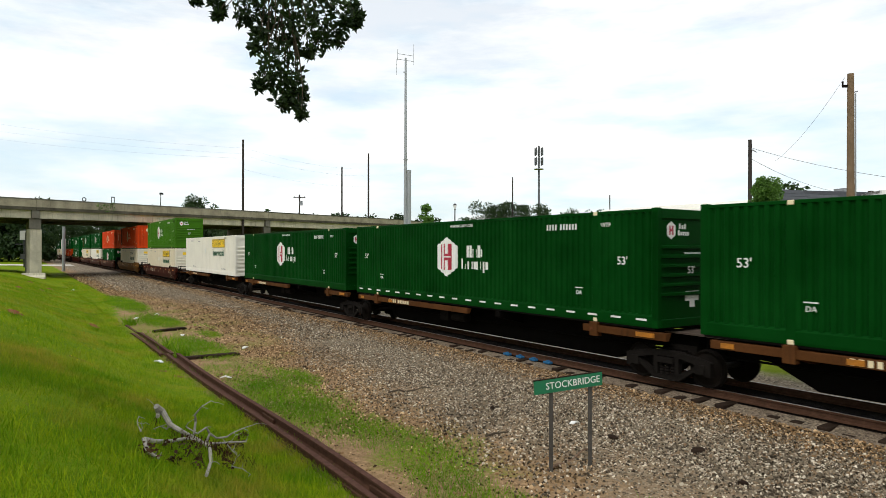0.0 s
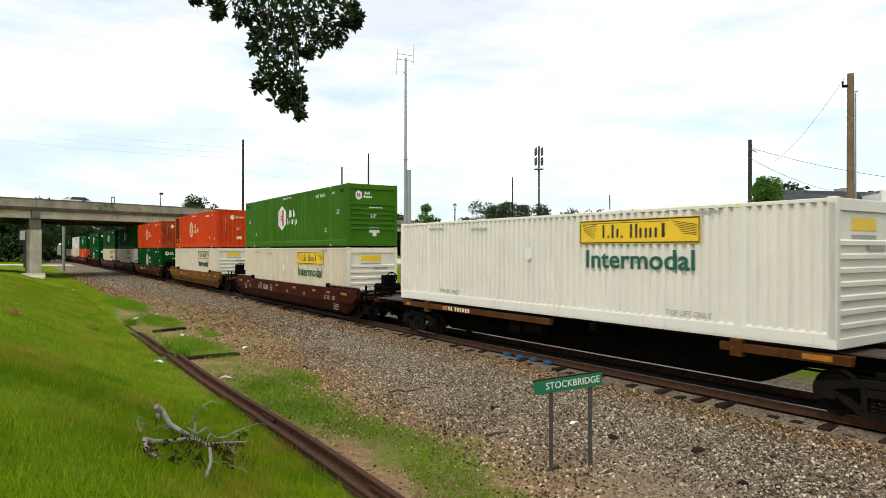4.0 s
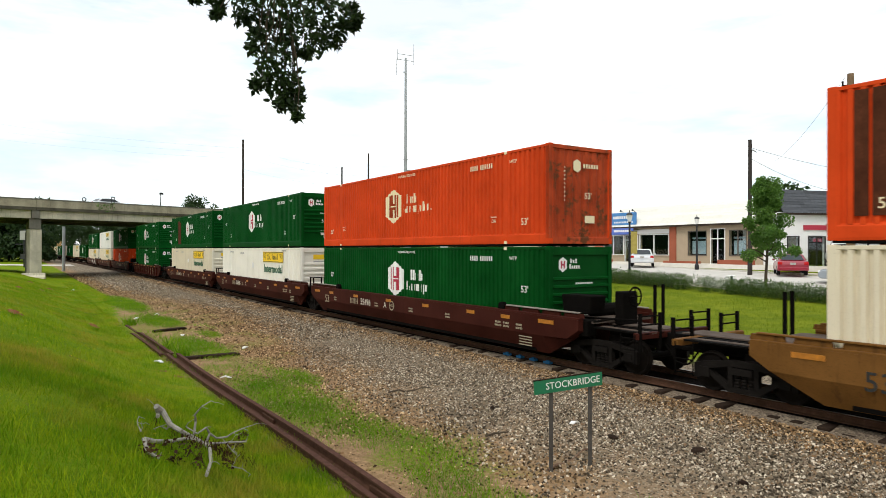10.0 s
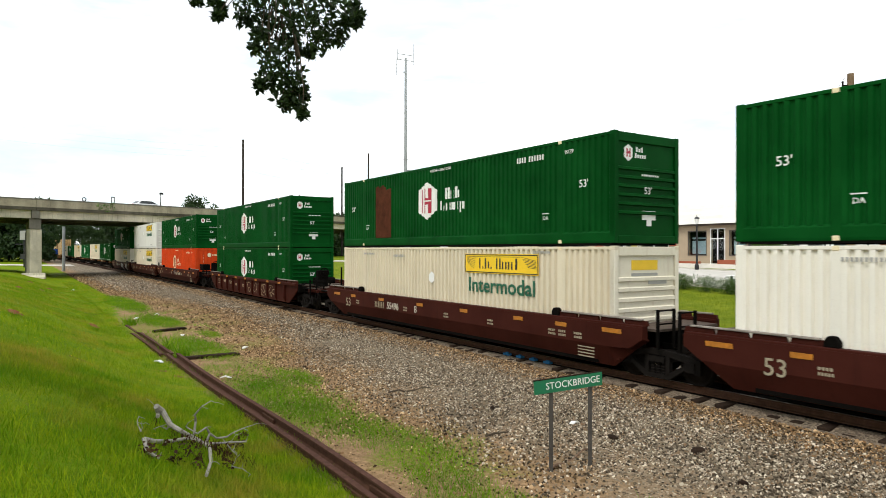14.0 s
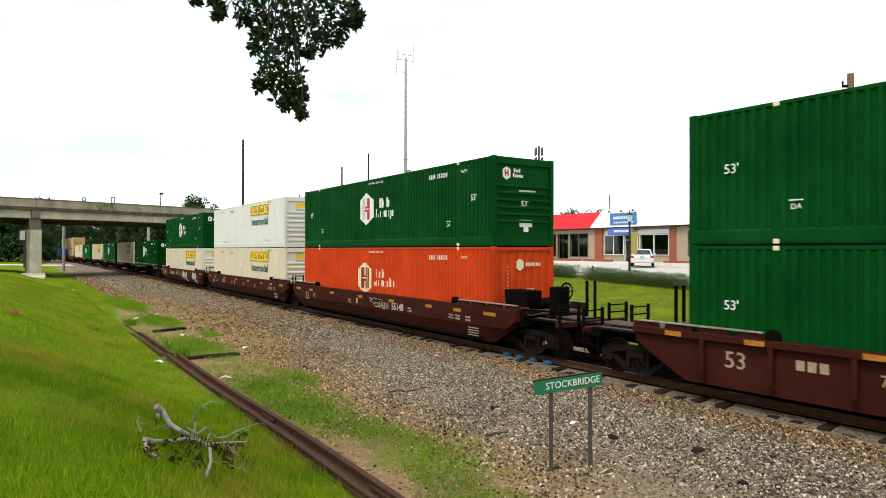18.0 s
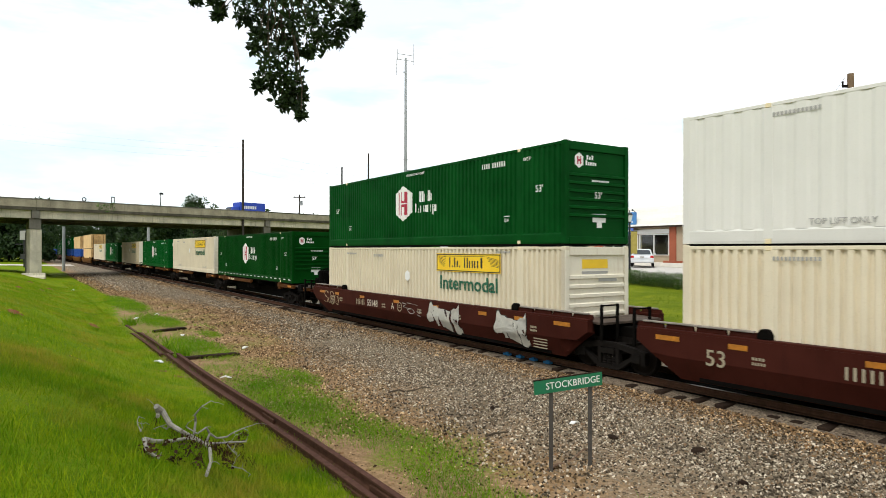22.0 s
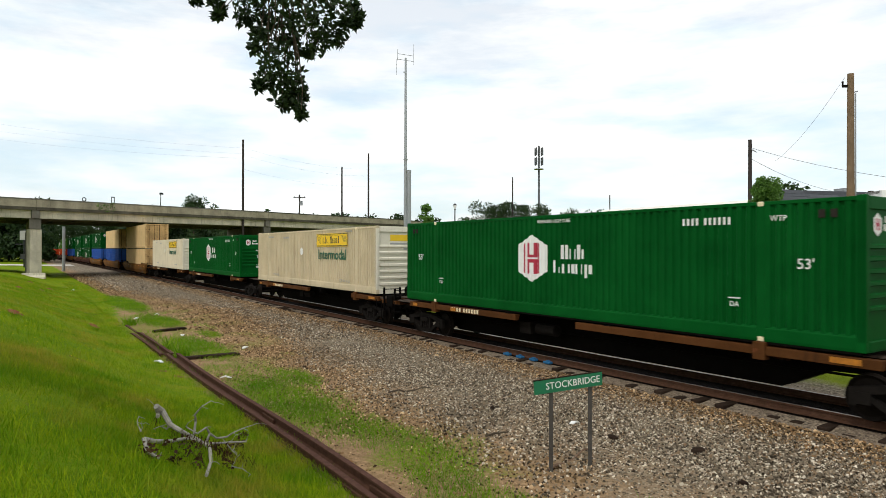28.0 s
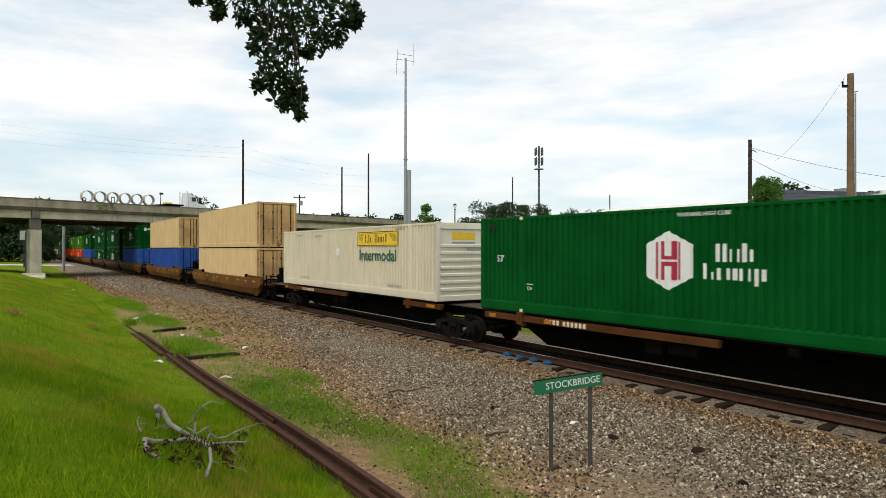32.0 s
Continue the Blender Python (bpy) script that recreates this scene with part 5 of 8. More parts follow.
def mansard(shop, x0, x1, z0, z1, back, mat, rows, name, over=0.5, deep=11.5):
    """A steep shingled roof front: each course its own overlapping strip in lengths."""
    rnd = random.Random(int(x1 * 10))
    for r in range(rows):
        t0, t1 = r / rows, (r + 1.25) / rows
        x = x0
        while x < x1 - 0.01:
            w = min(rnd.uniform(1.6, 3.2), x1 - x)
            ya, yb = -over + (back + over) * t0, -over + (back + over) * min(t1, 1.05)
            za, zb = z0 + (z1 - z0) * t0, z0 + (z1 - z0) * min(t1, 1.05)
            part(name, Shape().add([(x, ya - 0.05, za - 0.02), (x + w - 0.012, ya - 0.05, za - 0.02), (x + w - 0.012, yb, zb), (x, yb, zb), (x, ya + 0.0, za - 0.02), (x + w - 0.012, ya + 0.0, za - 0.02), (x + w - 0.012, yb + 0.04, zb), (x, yb + 0.04, zb)],
                               [(0, 1, 2, 3), (4, 7, 6, 5), (0, 4, 5, 1), (3, 2, 6, 7), (0, 3, 7, 4), (1, 5, 6, 2)]), mat, shop)
            x += w
    part("roof_slab", Shape().box(x0, x1, back - 0.1, deep, z1 - 0.35, z1 - 0.1), FASCIA, shop)
    part("soffit", Shape().box(x0, x1, -over, 0.3, z0 - 0.16, z0 - 0.03), FASCIA, shop, "dark soffit and fascia")


def shell(shop, x0, x1, z1, mat, deep=11.5):
    part("side_wall", Shape().box(x0, x0 + 0.25, 0.3, deep, -0.6, z1), mat, shop)
    part("side_wall", Shape().box(x1 - 0.25, x1, 0.3, deep, -0.6, z1), mat, shop)
    part("back_wall", Shape().box(x0 + 0.25, x1 - 0.25, deep - 0.3, deep, -0.6, z1), mat, shop)
    part("inner_wall", Shape().box(x0 + 0.3, x1 - 0.3, 3.6, 3.7, 0.02, z1 - 0.3), INTERIOR, shop, "dim interior wall")
    part("floor_slab", Shape().box(x0 + 0.25, x1 - 0.25, 0.3, deep - 0.3, -0.3, 0.0), INTERIOR, shop)


# the shops' own frame: x along the front from its far end, y back into the shop
red = thing("shop_building", at_plan(shop_a(945), -34.0, FLOOR_Z), "low shop with a red mansard roof and glazed front", "shop", "shops across the street")
L1 = shop_a(1050) - shop_a(945)
EAVE, TOP = 3.42, 5.2
wall_with(red, 0, L1, EAVE, ((1.2, 4.0, 0.5, 2.9), (4.2, 5.8, 0.0, 2.9), (6.0, 8.6, 0.5, 2.9)), STUCCO, "tan front wall")
glazed(red, 1.2, 4.0, 0.5, 2.9, 2)
glazed(red, 4.2, 5.8, 0.0, 2.9, 2, MARK_BLACK, True)
glazed(red, 6.0, 8.6, 0.5, 2.9, 2)
shell(red, 0, L1, EAVE, STUCCO)
mansard(red, 0, L1, EAVE, TOP - 0.2, 1.3, REDROOF, 7, "roof_panel")
part("brick_wall", Shape().box(0.5, L1 - 0.3, -1.6, -1.3, -0.7, 0.35), BRICK, red, "low red brick planter wall", bevel=0.02)

shop = thing("shop_building", at_plan(shop_a(1050), -34.0, FLOOR_Z), "low shop row with a white shingled mansard roof", "shop", "shops across the street")
A0 = shop_a(1050)
X = lambda px: shop_a(px) - A0
L2 = shop_a(1352) - A0
wall_with(shop, X(1069), X(1186), EAVE, ((X(1071), X(1108), 0.75, 2.65), (X(1110), X(1133), 0.0, 2.65), (X(1136), X(1184), 0.75, 2.65)), STUCCO, "tan front wall", 0.1, 0.35)
for a, b in ((1054, 1069), (1186, 1198)):
    part("pillar", Shape().box(X(a), X(b), -0.12, 0.4, -0.6, EAVE - 0.02), BRICK, shop, "red brick pillar", bevel=0.02)
wall_with(shop, X(1198), L2, EAVE, ((X(1219), X(1252), 0.75, 2.85), (X(1258), X(1284), 0.0, 3.0), (X(1291), X(1322), 0.75, 2.85)), STUCCO, "tan stucco wall", 0.0, 0.35)
wall_with(shop, 0, X(1054), EAVE, (), STUCCO, "tan front wall", 0.0, 0.35)
glazed(shop, X(1071), X(1108), 0.75, 2.65, 2, WHITEWALL)
glazed(shop, X(1110), X(1133), 0.0, 2.65, 2, WHITEWALL, True)
glazed(shop, X(1136), X(1184), 0.75, 2.65, 2, WHITEWALL)
glazed(shop, X(1219), X(1252), 0.75, 2.85, 2)
glazed(shop, X(1258), X(1284), 0.0, 3.0, 2, WHITEWALL, True)
BLUE_PANEL = plain("pale_blue_panel", (0.36, 0.46, 0.50), 0.8, 0, 3.0, 0.12)
# pale blue panels behind the lower part of two windows
for a, b in ((1219, 1252), (1291, 1322)):
    part("window_blind", Shape().box(X(a) + 0.15, X(b) - 0.15, 0.42, 0.44, 0.9, 2.0).box(X(a) + 0.15, X(b) - 0.15, 0.42, 0.44, 2.15, 2.3), BLUE_PANEL, shop, "pale blue panel behind the glass")
glazed(shop, X(1291), X(1322), 0.75, 2.85, 2)
part("transom_panel", Shape().box(X(1071), X(1184), 0.06, 0.1, 2.70, 3.1), WHITEWALL, shop)
shell(shop, 0, L2, EAVE, STUCCO)
mansard(shop, 0, L2, EAVE, TOP, 1.3, SHINGLE, 8, "shingle")
part("brick_wall", Shape().box(X(1052), X(1106), -1.6, -1.3, -0.7, 0.35), BRICK, shop, "low red brick planter wall", bevel=0.02)
part("brick_wall", Shape().box(X(1192), X(1256), -1.4, -1.1, -0.7, 0.30), BRICK, shop, "low red brick planter wall", bevel=0.02)
part("brick_wall", Shape().box(X(1288), L2, -1.4, -1.1, -0.7, 0.45), BRICK, shop, "low red brick planter wall", bevel=0.02)
sg = part("sign_panel", Shape().box(X(1088), X(1135), -0.42, -0.34, EAVE + 0.15, EAVE + 1.30), SIGNBLUE, shop, "mid blue shop sign with pale bars", bevel=0.01)
part("lettering", bars(bars(Shape(), X(1094), EAVE + 0.72, (0.26,) * 9, 0.19, 0.07), X(1096), EAVE + 0.32, (0.16,) * 12, 0.13, 0.06).moved(Matrix.Translation((0, -0.425, 0))), MARK_WHITE, shop)
part("banner", Shape().box(X(1085), X(1131), -0.5, -0.48, EAVE - 0.75, EAVE - 0.14), plain("pale_blue_banner_cloth", (0.12, 0.18, 0.52), 0.7, 0, 2, 0.2), shop, "blue and white cloth banner")
part("lettering", bars(Shape(), X(1097), EAVE - 0.52, (0.2,) * 8, 0.2, 0.06).moved(Matrix.Translation((0, -0.502, 0))), MARK_WHITE, shop)
for px in (1090, 1112, 1133):
    part("sign_lamp", Shape().tube((X(px), -0.3, EAVE + 1.25), (X(px), -0.75, EAVE + 1.55), 0.025, n=5).tube((X(px), -0.75, EAVE + 1.55), (X(px), -0.75, EAVE + 1.38), 0.05, 0.1, 6), LAMP_BLACK, shop)

# white shop with a dark roof: its front faces the camera more squarely
w0, w1 = Vector(seen_at(1382, 442, 48.0)), Vector(seen_at(1557, 442, 50.0))
LW = math.hypot(w1.x - w0.x, w1.y - w0.y)
WZ = 1.55
white = thing("shop_building", pose(w0.x, w0.y, WZ, 0, 0, math.degrees(math.atan2(w1.y - w0.y, w1.x - w0.x))), "white painted shop with a dark shingled mansard roof", "shop", "shops across the street")
U = lambda px: (px - 1382) / 175.0 * LW
wall_with(white, 0, LW, 4.45, ((U(1392), U(1413), 0.55, 2.65), (U(1428), U(1459), 0.0, 2.72), (U(1473), U(1533), 0.05, 2.72)), WHITEWALL, "white painted wall")
for a, b, lo, k in ((1392, 1413, 0.55, 1), (1428, 1459, 0.0, 2), (1473, 1533, 0.05, 2)):
    glazed(white, U(a), U(b), lo, 2.68, k, MARK_BLACK)
shell(white, 0, LW, 4.45, WHITEWALL, 4.2)
mansard(white, -0.1, LW - 0.1, 4.42, 6.15, 0.9, SLATE, 8, "shingle", 0.35, 2.2)
part("roof_end", Shape().prism([(-0.4, 4.3), (1.0, 4.3), (1.0, 6.3), (0.8, 6.3)], "x", LW - 0.08, LW + 0.25), FASCIA, white, "dark roof end")
part("downpipe", Shape().box(LW + 0.02, LW + 0.25, -0.1, 0.2, -0.5, 4.3), FASCIA, white, "dark downpipe")
part("brick_base", Shape().box(U(1384), U(1427), -0.10, -0.003, -0.6, 0.42).box(U(1460), U(1472), -0.10, -0.003, -0.6, 0.42), BRICK, white, "red brick base")
part("sign_panel", Shape().box(U(1420), U(1459), -0.1, -0.01, 3.15, 3.5), MARK_RED, white, "dark red sign")
part("sign_panel", Shape().prism([(U(1459), 3.1), (U(1476), 3.2), (U(1472), 3.5), (U(1459), 3.6)], "y", -0.1, -0.01), MARK_GREY, white)
part("window_sign", Shape().box(U(1437), U(1453), 0.02, 0.03, 2.25, 2.5), MARK_RED, white, "small red sign in the window")
part("lettering", bars(bars(bars(bars(Shape(), U(1482), 2.0, (0.13,) * 5, 0.1, 0.03), U(1508), 2.0, (0.13,) * 8, 0.1, 0.03), U(1491), 1.45, (0.13,) * 6, 0.1, 0.05), U(1486), 1.12, (0.2,) * 9, 0.13, 0.06).moved(Matrix.Translation((0, -0.055, 0))), MARK_WHITE, white)
part("meter", Shape().box(U(1540), U(1546), -0.25, -0.01, 1.4, 2.0).tube((U(1543), -0.1, 2.0), (U(1543), -0.1, 4.2), 0.03, n=5), GALV, white)
part("roof_vent", Shape().tube((U(1538), 1.4, 6.0), (U(1538), 1.4, 6.9), 0.08, n=8).box(U(1515), U(1528), 1.2, 2.2, 6.0, 6.5), GALV, white)
e0 = Vector(seen_at(1560, 442, 47.0))
brown = thing("shop_building", pose(e0.x, e0.y, WZ, 0, 0, -12.0), "brick shop with a black awning and pale upper wall", "shop", "shops across the street")
part("front_wall", Shape().box(0, 12, 0, 0.3, -0.6, 2.9), plain("brown_brick", (0.24, 0.12, 0.08), 0.9, 0, 3, 0.2), brown)
part("upper_wall", Shape().box(0, 12, 0, 0.3, 2.9, 6.0), WHITEWALL, brown, "pale upper wall")
part("fascia", Shape().box(-0.1, 12, -0.25, -0.01, 2.5, 3.4), MARK_BLACK, brown, "black fascia")
part("awning", Shape().box(-0.9, 12, -1.1, -0.26, 2.2, 2.3), MARK_BLACK, brown, "thin black canopy")
part("side_wall", Shape().box(0, 0.3, 0.3, 9, -0.6, 6.0), WHITEWALL, brown)
part("roof_slab", Shape().box(0, 12, 0.3, 9, 5.8, 6.0), FASCIA, brown)


# ---- vehicles ----
TYRE = plain("tyre_rubber", (0.015, 0.015, 0.015), 0.85)
RIM = plain("alloy_rim", (0.45, 0.45, 0.46), 0.35, 0.8)
LAMP_RED = plain("tail_lamp_red", (0.45, 0.01, 0.01), 0.2, 0, 9, 0.1, 0.0)
LAMP_CLEAR = plain("clear_lamp", (0.8, 0.8, 0.78), 0.15, 0, 9, 0.05, 0.0)
CHROME = plain("bright_trim", (0.6, 0.6, 0.6), 0.2, 0.9, 9, 0.05, 0.0)


def car_paint(name, col):
    ma, n, l, p = nodes_of(name)
    c = ramp_node(n, l, noise_node(n, l, 2.0, 3.0), 0.3, 0.7, (*(x * 0.9 for x in col), 1), (*col, 1))
    l.new(c, p.inputs["Base Color"])
    p.inputs["Roughness"].default_value = 0.3
    p.inputs["Coat Weight"].default_value = 0.6
    return ma


def tapered(s, outline, w0, w1, z_split):
    """A side outline (x, z) with full width below z_split and narrowing above it."""
    def half(z):
        return w0 if z <= z_split else w0 + (w1 - w0) * min(1.0, (z - z_split) / 0.55)
    n = len(outline)
    v = [(x, -half(z), z) for x, z in outline] + [(x, half(z), z) for x, z in outline]
    f = [(i, (i + 1) % n, n + (i + 1) % n, n + i) for i in range(n)]
    return s.add(v, f + [tuple(range(n))[::-1], tuple(range(n, 2 * n))])


def wheels(car, xs, track_, r=0.33):
    for x in xs:
        for y in (-track_, track_):
            o = 1 if y > 0 else -1
            t = part("wheel", once(("tyre", r, o), lambda: Shape().lathe([(r * 0.62, o * 0.1), (r * 0.9, o * 0.11), (r, o * 0.07), (r, -o * 0.09), (r * 0.8, -o * 0.11)], "y", 18).mesh("wheel")), TYRE, car, m=pose(x, y, r))
            part("rim", once(("rim", r, o), lambda: Shape().lathe([(0.0, o * 0.085), (r * 0.2, o * 0.09), (r * 0.55, o * 0.06), (r * 0.64, o * 0.1)], "y", 12).mesh("rim")), RIM, t)


def sedan(m, paint, label, name="parked_car", group="parked cars"):
    """A four-door saloon, nose along +x."""
    car = thing(name, m, label, "car", group)
    o = [(-2.3, 0.32), (2.25, 0.30), (2.38, 0.45), (2.36, 0.68), (2.15, 0.80), (1.05, 0.92), (-1.55, 0.98), (-2.25, 0.95), (-2.38, 0.78), (-2.36, 0.45)]
    part("body", tapered(Shape(), o, 0.9, 0.86, 0.8), paint, car, bevel=0.05)
    c = [(1.05, 0.90), (0.35, 1.34), (-0.1, 1.43), (-0.85, 1.42), (-1.25, 1.34), (-1.85, 0.96)]
    part("cabin", tapered(Shape(), c, 0.82, 0.60, 0.92), paint, car, bevel=0.03)
    part("rear_window", Shape().add([(-1.80, -0.66, 1.0), (-1.80, 0.66, 1.0), (-1.30, 0.54, 1.33), (-1.30, -0.54, 1.33)], [(0, 1, 2, 3)]).moved(Matrix.Translation((-0.035, 0, 0.02))), CAR_GLASS, car)
    part("windscreen", Shape().add([(1.02, -0.70, 0.95), (1.02, 0.70, 0.95), (0.38, 0.56, 1.31), (0.38, -0.56, 1.31)], [(0, 3, 2, 1)]).moved(Matrix.Translation((0.03, 0, 0.03))), CAR_GLASS, car)
    for y in (-1, 1):
        part("side_window", Shape().add([(0.85, y * 0.835, 0.99), (-1.5, y * 0.835, 1.02), (-1.1, y * 0.66, 1.34), (0.25, y * 0.655, 1.34)], [(0, 1, 2, 3)]).moved(Matrix.Translation((0, y * 0.02, 0))), CAR_GLASS, car)
        part("tail_light", Shape().box(-2.39, -2.25, min(y * 0.62, y * 0.88), max(y * 0.62, y * 0.88), 0.72, 0.90), LAMP_RED, car, bevel=0.02)
        part("headlight", Shape().box(2.2, 2.36, min(y * 0.55, y * 0.86), max(y * 0.55, y * 0.86), 0.62, 0.75), LAMP_CLEAR, car, bevel=0.02)
        part("mirror", Shape().box(0.62, 0.80, min(y * 0.88, y * 1.04), max(y * 0.88, y * 1.04), 0.96, 1.08), paint, car, bevel=0.02)
    part("bumper", Shape().box(-2.44, -2.3, -0.84, 0.84, 0.36, 0.56), paint, car, bevel=0.03)
    part("plate", Shape().box(-2.41, -2.385, -0.16, 0.16, 0.72, 0.86), MARK_GREY, car, "plain blank plate")
    wheels(car, (-1.42, 1.42), 0.80)
    return car


def pickup(m, paint, label):
    car = thing("pickup_truck", m, label, "pickup", "parked cars")
    part("body", tapered(Shape(), [(-2.7, 0.5), (2.6, 0.45), (2.75, 0.6), (2.72, 0.95), (2.4, 1.08), (1.0, 1.12), (-0.9, 1.12), (-2.72, 1.12), (-2.72, 0.6)], 0.95, 0.92, 0.9), paint, car, bevel=0.05)
    part("cabin", tapered(Shape(), [(1.1, 1.1), (0.55, 1.66), (0.1, 1.74), (-0.75, 1.72), (-0.95, 1.1)], 0.88, 0.70, 1.1), paint, car, bevel=0.03)
    part("windscreen", Shape().add([(1.1, -0.74, 1.14), (1.1, 0.74, 1.14), (0.6, 0.62, 1.6), (0.6, -0.62, 1.6)], [(0, 3, 2, 1)]).moved(Matrix.Translation((0.03, 0, 0.02))), CAR_GLASS, car)
    for y in (-1, 1):
        part("side_window", Shape().add([(0.9, y * 0.89, 1.16), (-0.8, y * 0.89, 1.16), (-0.65, y * 0.75, 1.6), (0.5, y * 0.75, 1.6)], [(0, 1, 2, 3)]).moved(Matrix.Translation((0, y * 0.02, 0))), CAR_GLASS, car)
        part("tail_light", Shape().box(-2.75, -2.65, min(y * 0.8, y * 0.94), max(y * 0.8, y * 0.94), 0.75, 1.05), LAMP_RED, car, bevel=0.01)
        part("bed_side", Shape().box(-2.7, -1.0, min(y * 0.86, y * 0.94), max(y * 0.86, y * 0.94), 1.1, 1.22), paint, car)
    part("rear_window", Shape().box(-0.96, -0.93, -0.6, 0.6, 1.22, 1.58), CAR_GLASS, car)
    part("bumper", Shape().box(-2.85, -2.72, -0.9, 0.9, 0.5, 0.68), CHROME, car, bevel=0.02)
    wheels(car, (-1.7, 1.75), 0.85, 0.38)
    return car


SILVER, RED_PAINT, WHITE_PAINT, GREY_PAINT = car_paint("silver_car_paint", (0.62, 0.63, 0.64)), car_paint("crimson_car_paint", (0.28, 0.012, 0.03)), car_paint("white_car_paint", (0.80, 0.80, 0.79)), car_paint("grey_car_paint", (0.30, 0.33, 0.36))


def parked(px, dep, turn, make, paint, label):
    x, y, _ = seen_at(px, 442, dep)
    return make(pose(x, y, gz(x, y) + 0.04, 0, 0, turn), paint, label)


parked(1137, 53.5, 72.0, sedan, SILVER, "silver saloon car parked nose to the shops")
parked(1398, 44.0, 66.0, sedan, RED_PAINT, "dark red saloon car parked nose to the shops")
parked(1492, 45.0, 62.0, pickup, WHITE_PAINT, "white pickup truck parked at the white shop")
parked(1532, 37.0, 150.0, sedan, GREY_PAINT, "grey saloon car parked behind the hedge")
parked(1640, 36.0, 60.0, sedan, SILVER, "silver saloon car parked by the street")

# patio rail and bin by the red-roofed shop
x, y, _ = W(shop_a(945) + 1.0, -31.6)
fe = thing("patio_fence", at_plan(shop_a(945) + 1.0, -31.6, gz(x, y)), "black metal patio railing in front of the shop", "fence")
for k in range(9):
    part("picket", Shape().box(-2.0 + k * 0.35, -1.96 + k * 0.35, -0.02, 0.02, -0.2, 1.05), LAMP_BLACK, fe)
part("top_bar", Shape().box(-2.05, 0.9, -0.03, 0.03, 1.0, 1.06), LAMP_BLACK, fe)
part("bottom_bar", Shape().box(-2.05, 0.9, -0.03, 0.03, 0.2, 0.25), LAMP_BLACK, fe)

# ---- beyond the bridge: board, barrier, signs ----
x, y, z = seen_at(43, 470, 120)
sb = thing("road_sign", pose(x, y, -0.3), "white square road sign on a dark post", "sign")
part("post", Shape().box(-0.1, 0.1, -0.06, 0.06, -0.5, 7.2), LAMP_BLACK, sb)
part("plate", Shape().box(-0.75, 0.75, -0.12, -0.07, 5.2, 6.9), MARK_GREY, sb, "pale square plate", bevel=0.02)
part("plate", Shape().box(-0.6, 0.6, -0.12, -0.07, 1.6, 2.6), MARK_BLACK, sb)
part("lamp_arm", Shape().box(-1.6, 1.6, -0.05, 0.05, 4.3, 4.5), LAMP_BLACK, sb)
x, y, z = seen_at(55, 452, 125)
ys = thing("warning_sign", pose(x, y, -0.3), "small yellow warning sign on a post", "sign")
part("post", Shape().box(-0.05, 0.05, -0.04, 0.04, -0.4, 2.6), LAMP_BLACK, ys)
part("plate", Shape().prism([(0, 1.7), (0.6, 2.3), (0, 2.9), (-0.6, 2.3)], "y", -0.08, -0.05), REFLECT, ys)
x, y, z = seen_at(60, 476, 70)
ba = thing("concrete_barrier", pose(x, y, gz(x, y), 0, 0, BRIDGE_TURN - 30), "pale concrete road barrier at the pier's foot", "barrier")
part("block", Shape().prism([(-0.3, -0.2), (0.3, -0.2), (0.28, 0.05), (0.14, 0.2), (0.1, 0.45), (-0.1, 0.45), (-0.14, 0.2), (-0.28, 0.05)], "x", -1.1, 1.1), CONCRETE, ba, bevel=0.02)
x, y, z = seen_at(113, 480, 103)
sp = thing("steel_post", pose(x, y, -0.4), "plain grey steel post standing behind the bridge", "post")
part("shaft", Shape().tube((0, 0, -0.3), (0, 0, 7.2), 0.24, 0.22, 12), GALV, sp)
x, y, z = seen_at(263, 430, 125)
sp = thing("steel_post", pose(x, y, -0.4), "plain grey steel post standing behind the bridge", "post")
part("shaft", Shape().tube((0, 0, -0.3), (0, 0, 8.5), 0.3, 0.28, 12), GALV, sp)


# ---- on the bridge: lamp, small things on the parapet, ivy, traffic ----
def bridge_u(px, v):
    """Metres along the bridge at which a point v metres back shows in the direction px."""
    k = (px - 784.0) / 1145.0
    return (k * (BY0 + v * BDX) - (BX0 - v * BDY)) / (BDX - k * BDY)


def at_bridge(u, v, lift=0.0, turn=0.0):
    x, y, _ = on_bridge(u, v)
    return pose(x, y, deck_z(u) + lift, 0, 0, BRIDGE_TURN + turn)


ri = thing("parapet_ring", at_bridge(bridge_u(149, 0.14), 0.14), "small dark metal ring on the parapet", "ring")
part("ring", Shape().lathe([(0.17, -0.05), (0.25, -0.05), (0.25, 0.05), (0.17, 0.05), (0.17, -0.05)], "y", 16, (0, 0, 0.26)), LAMP_BLACK, ri)
ri = thing("parapet_ring", at_bridge(bridge_u(200, 0.14), 0.14), "upright dark metal loop on the parapet", "ring")
part("loop", Shape().box(-0.2, -0.12, -0.04, 0.04, 0, 0.8).box(0.12, 0.2, -0.04, 0.04, 0, 0.8).box(-0.12, 0.12, -0.04, 0.04, 0.68, 0.8), LAMP_BLACK, ri, bevel=0.01)
la = thing("bridge_lamp", at_bridge(bridge_u(284, 0.14), 0.14), "short dark floodlight post on the bridge parapet", "lamp")
part("post", Shape().tube((0, 0, -0.1), (0.05, 0, 1.6), 0.05, n=8), LAMP_BLACK, la)
part("head", Shape().box(-0.1, 0.35, -0.12, 0.12, 1.5, 1.75), LAMP_BLACK, la, bevel=0.02)
iv = thing("ivy", at_bridge(bridge_u(188, -0.05), -0.08, -0.4), "green ivy hanging over the bridge parapet", "ivy")
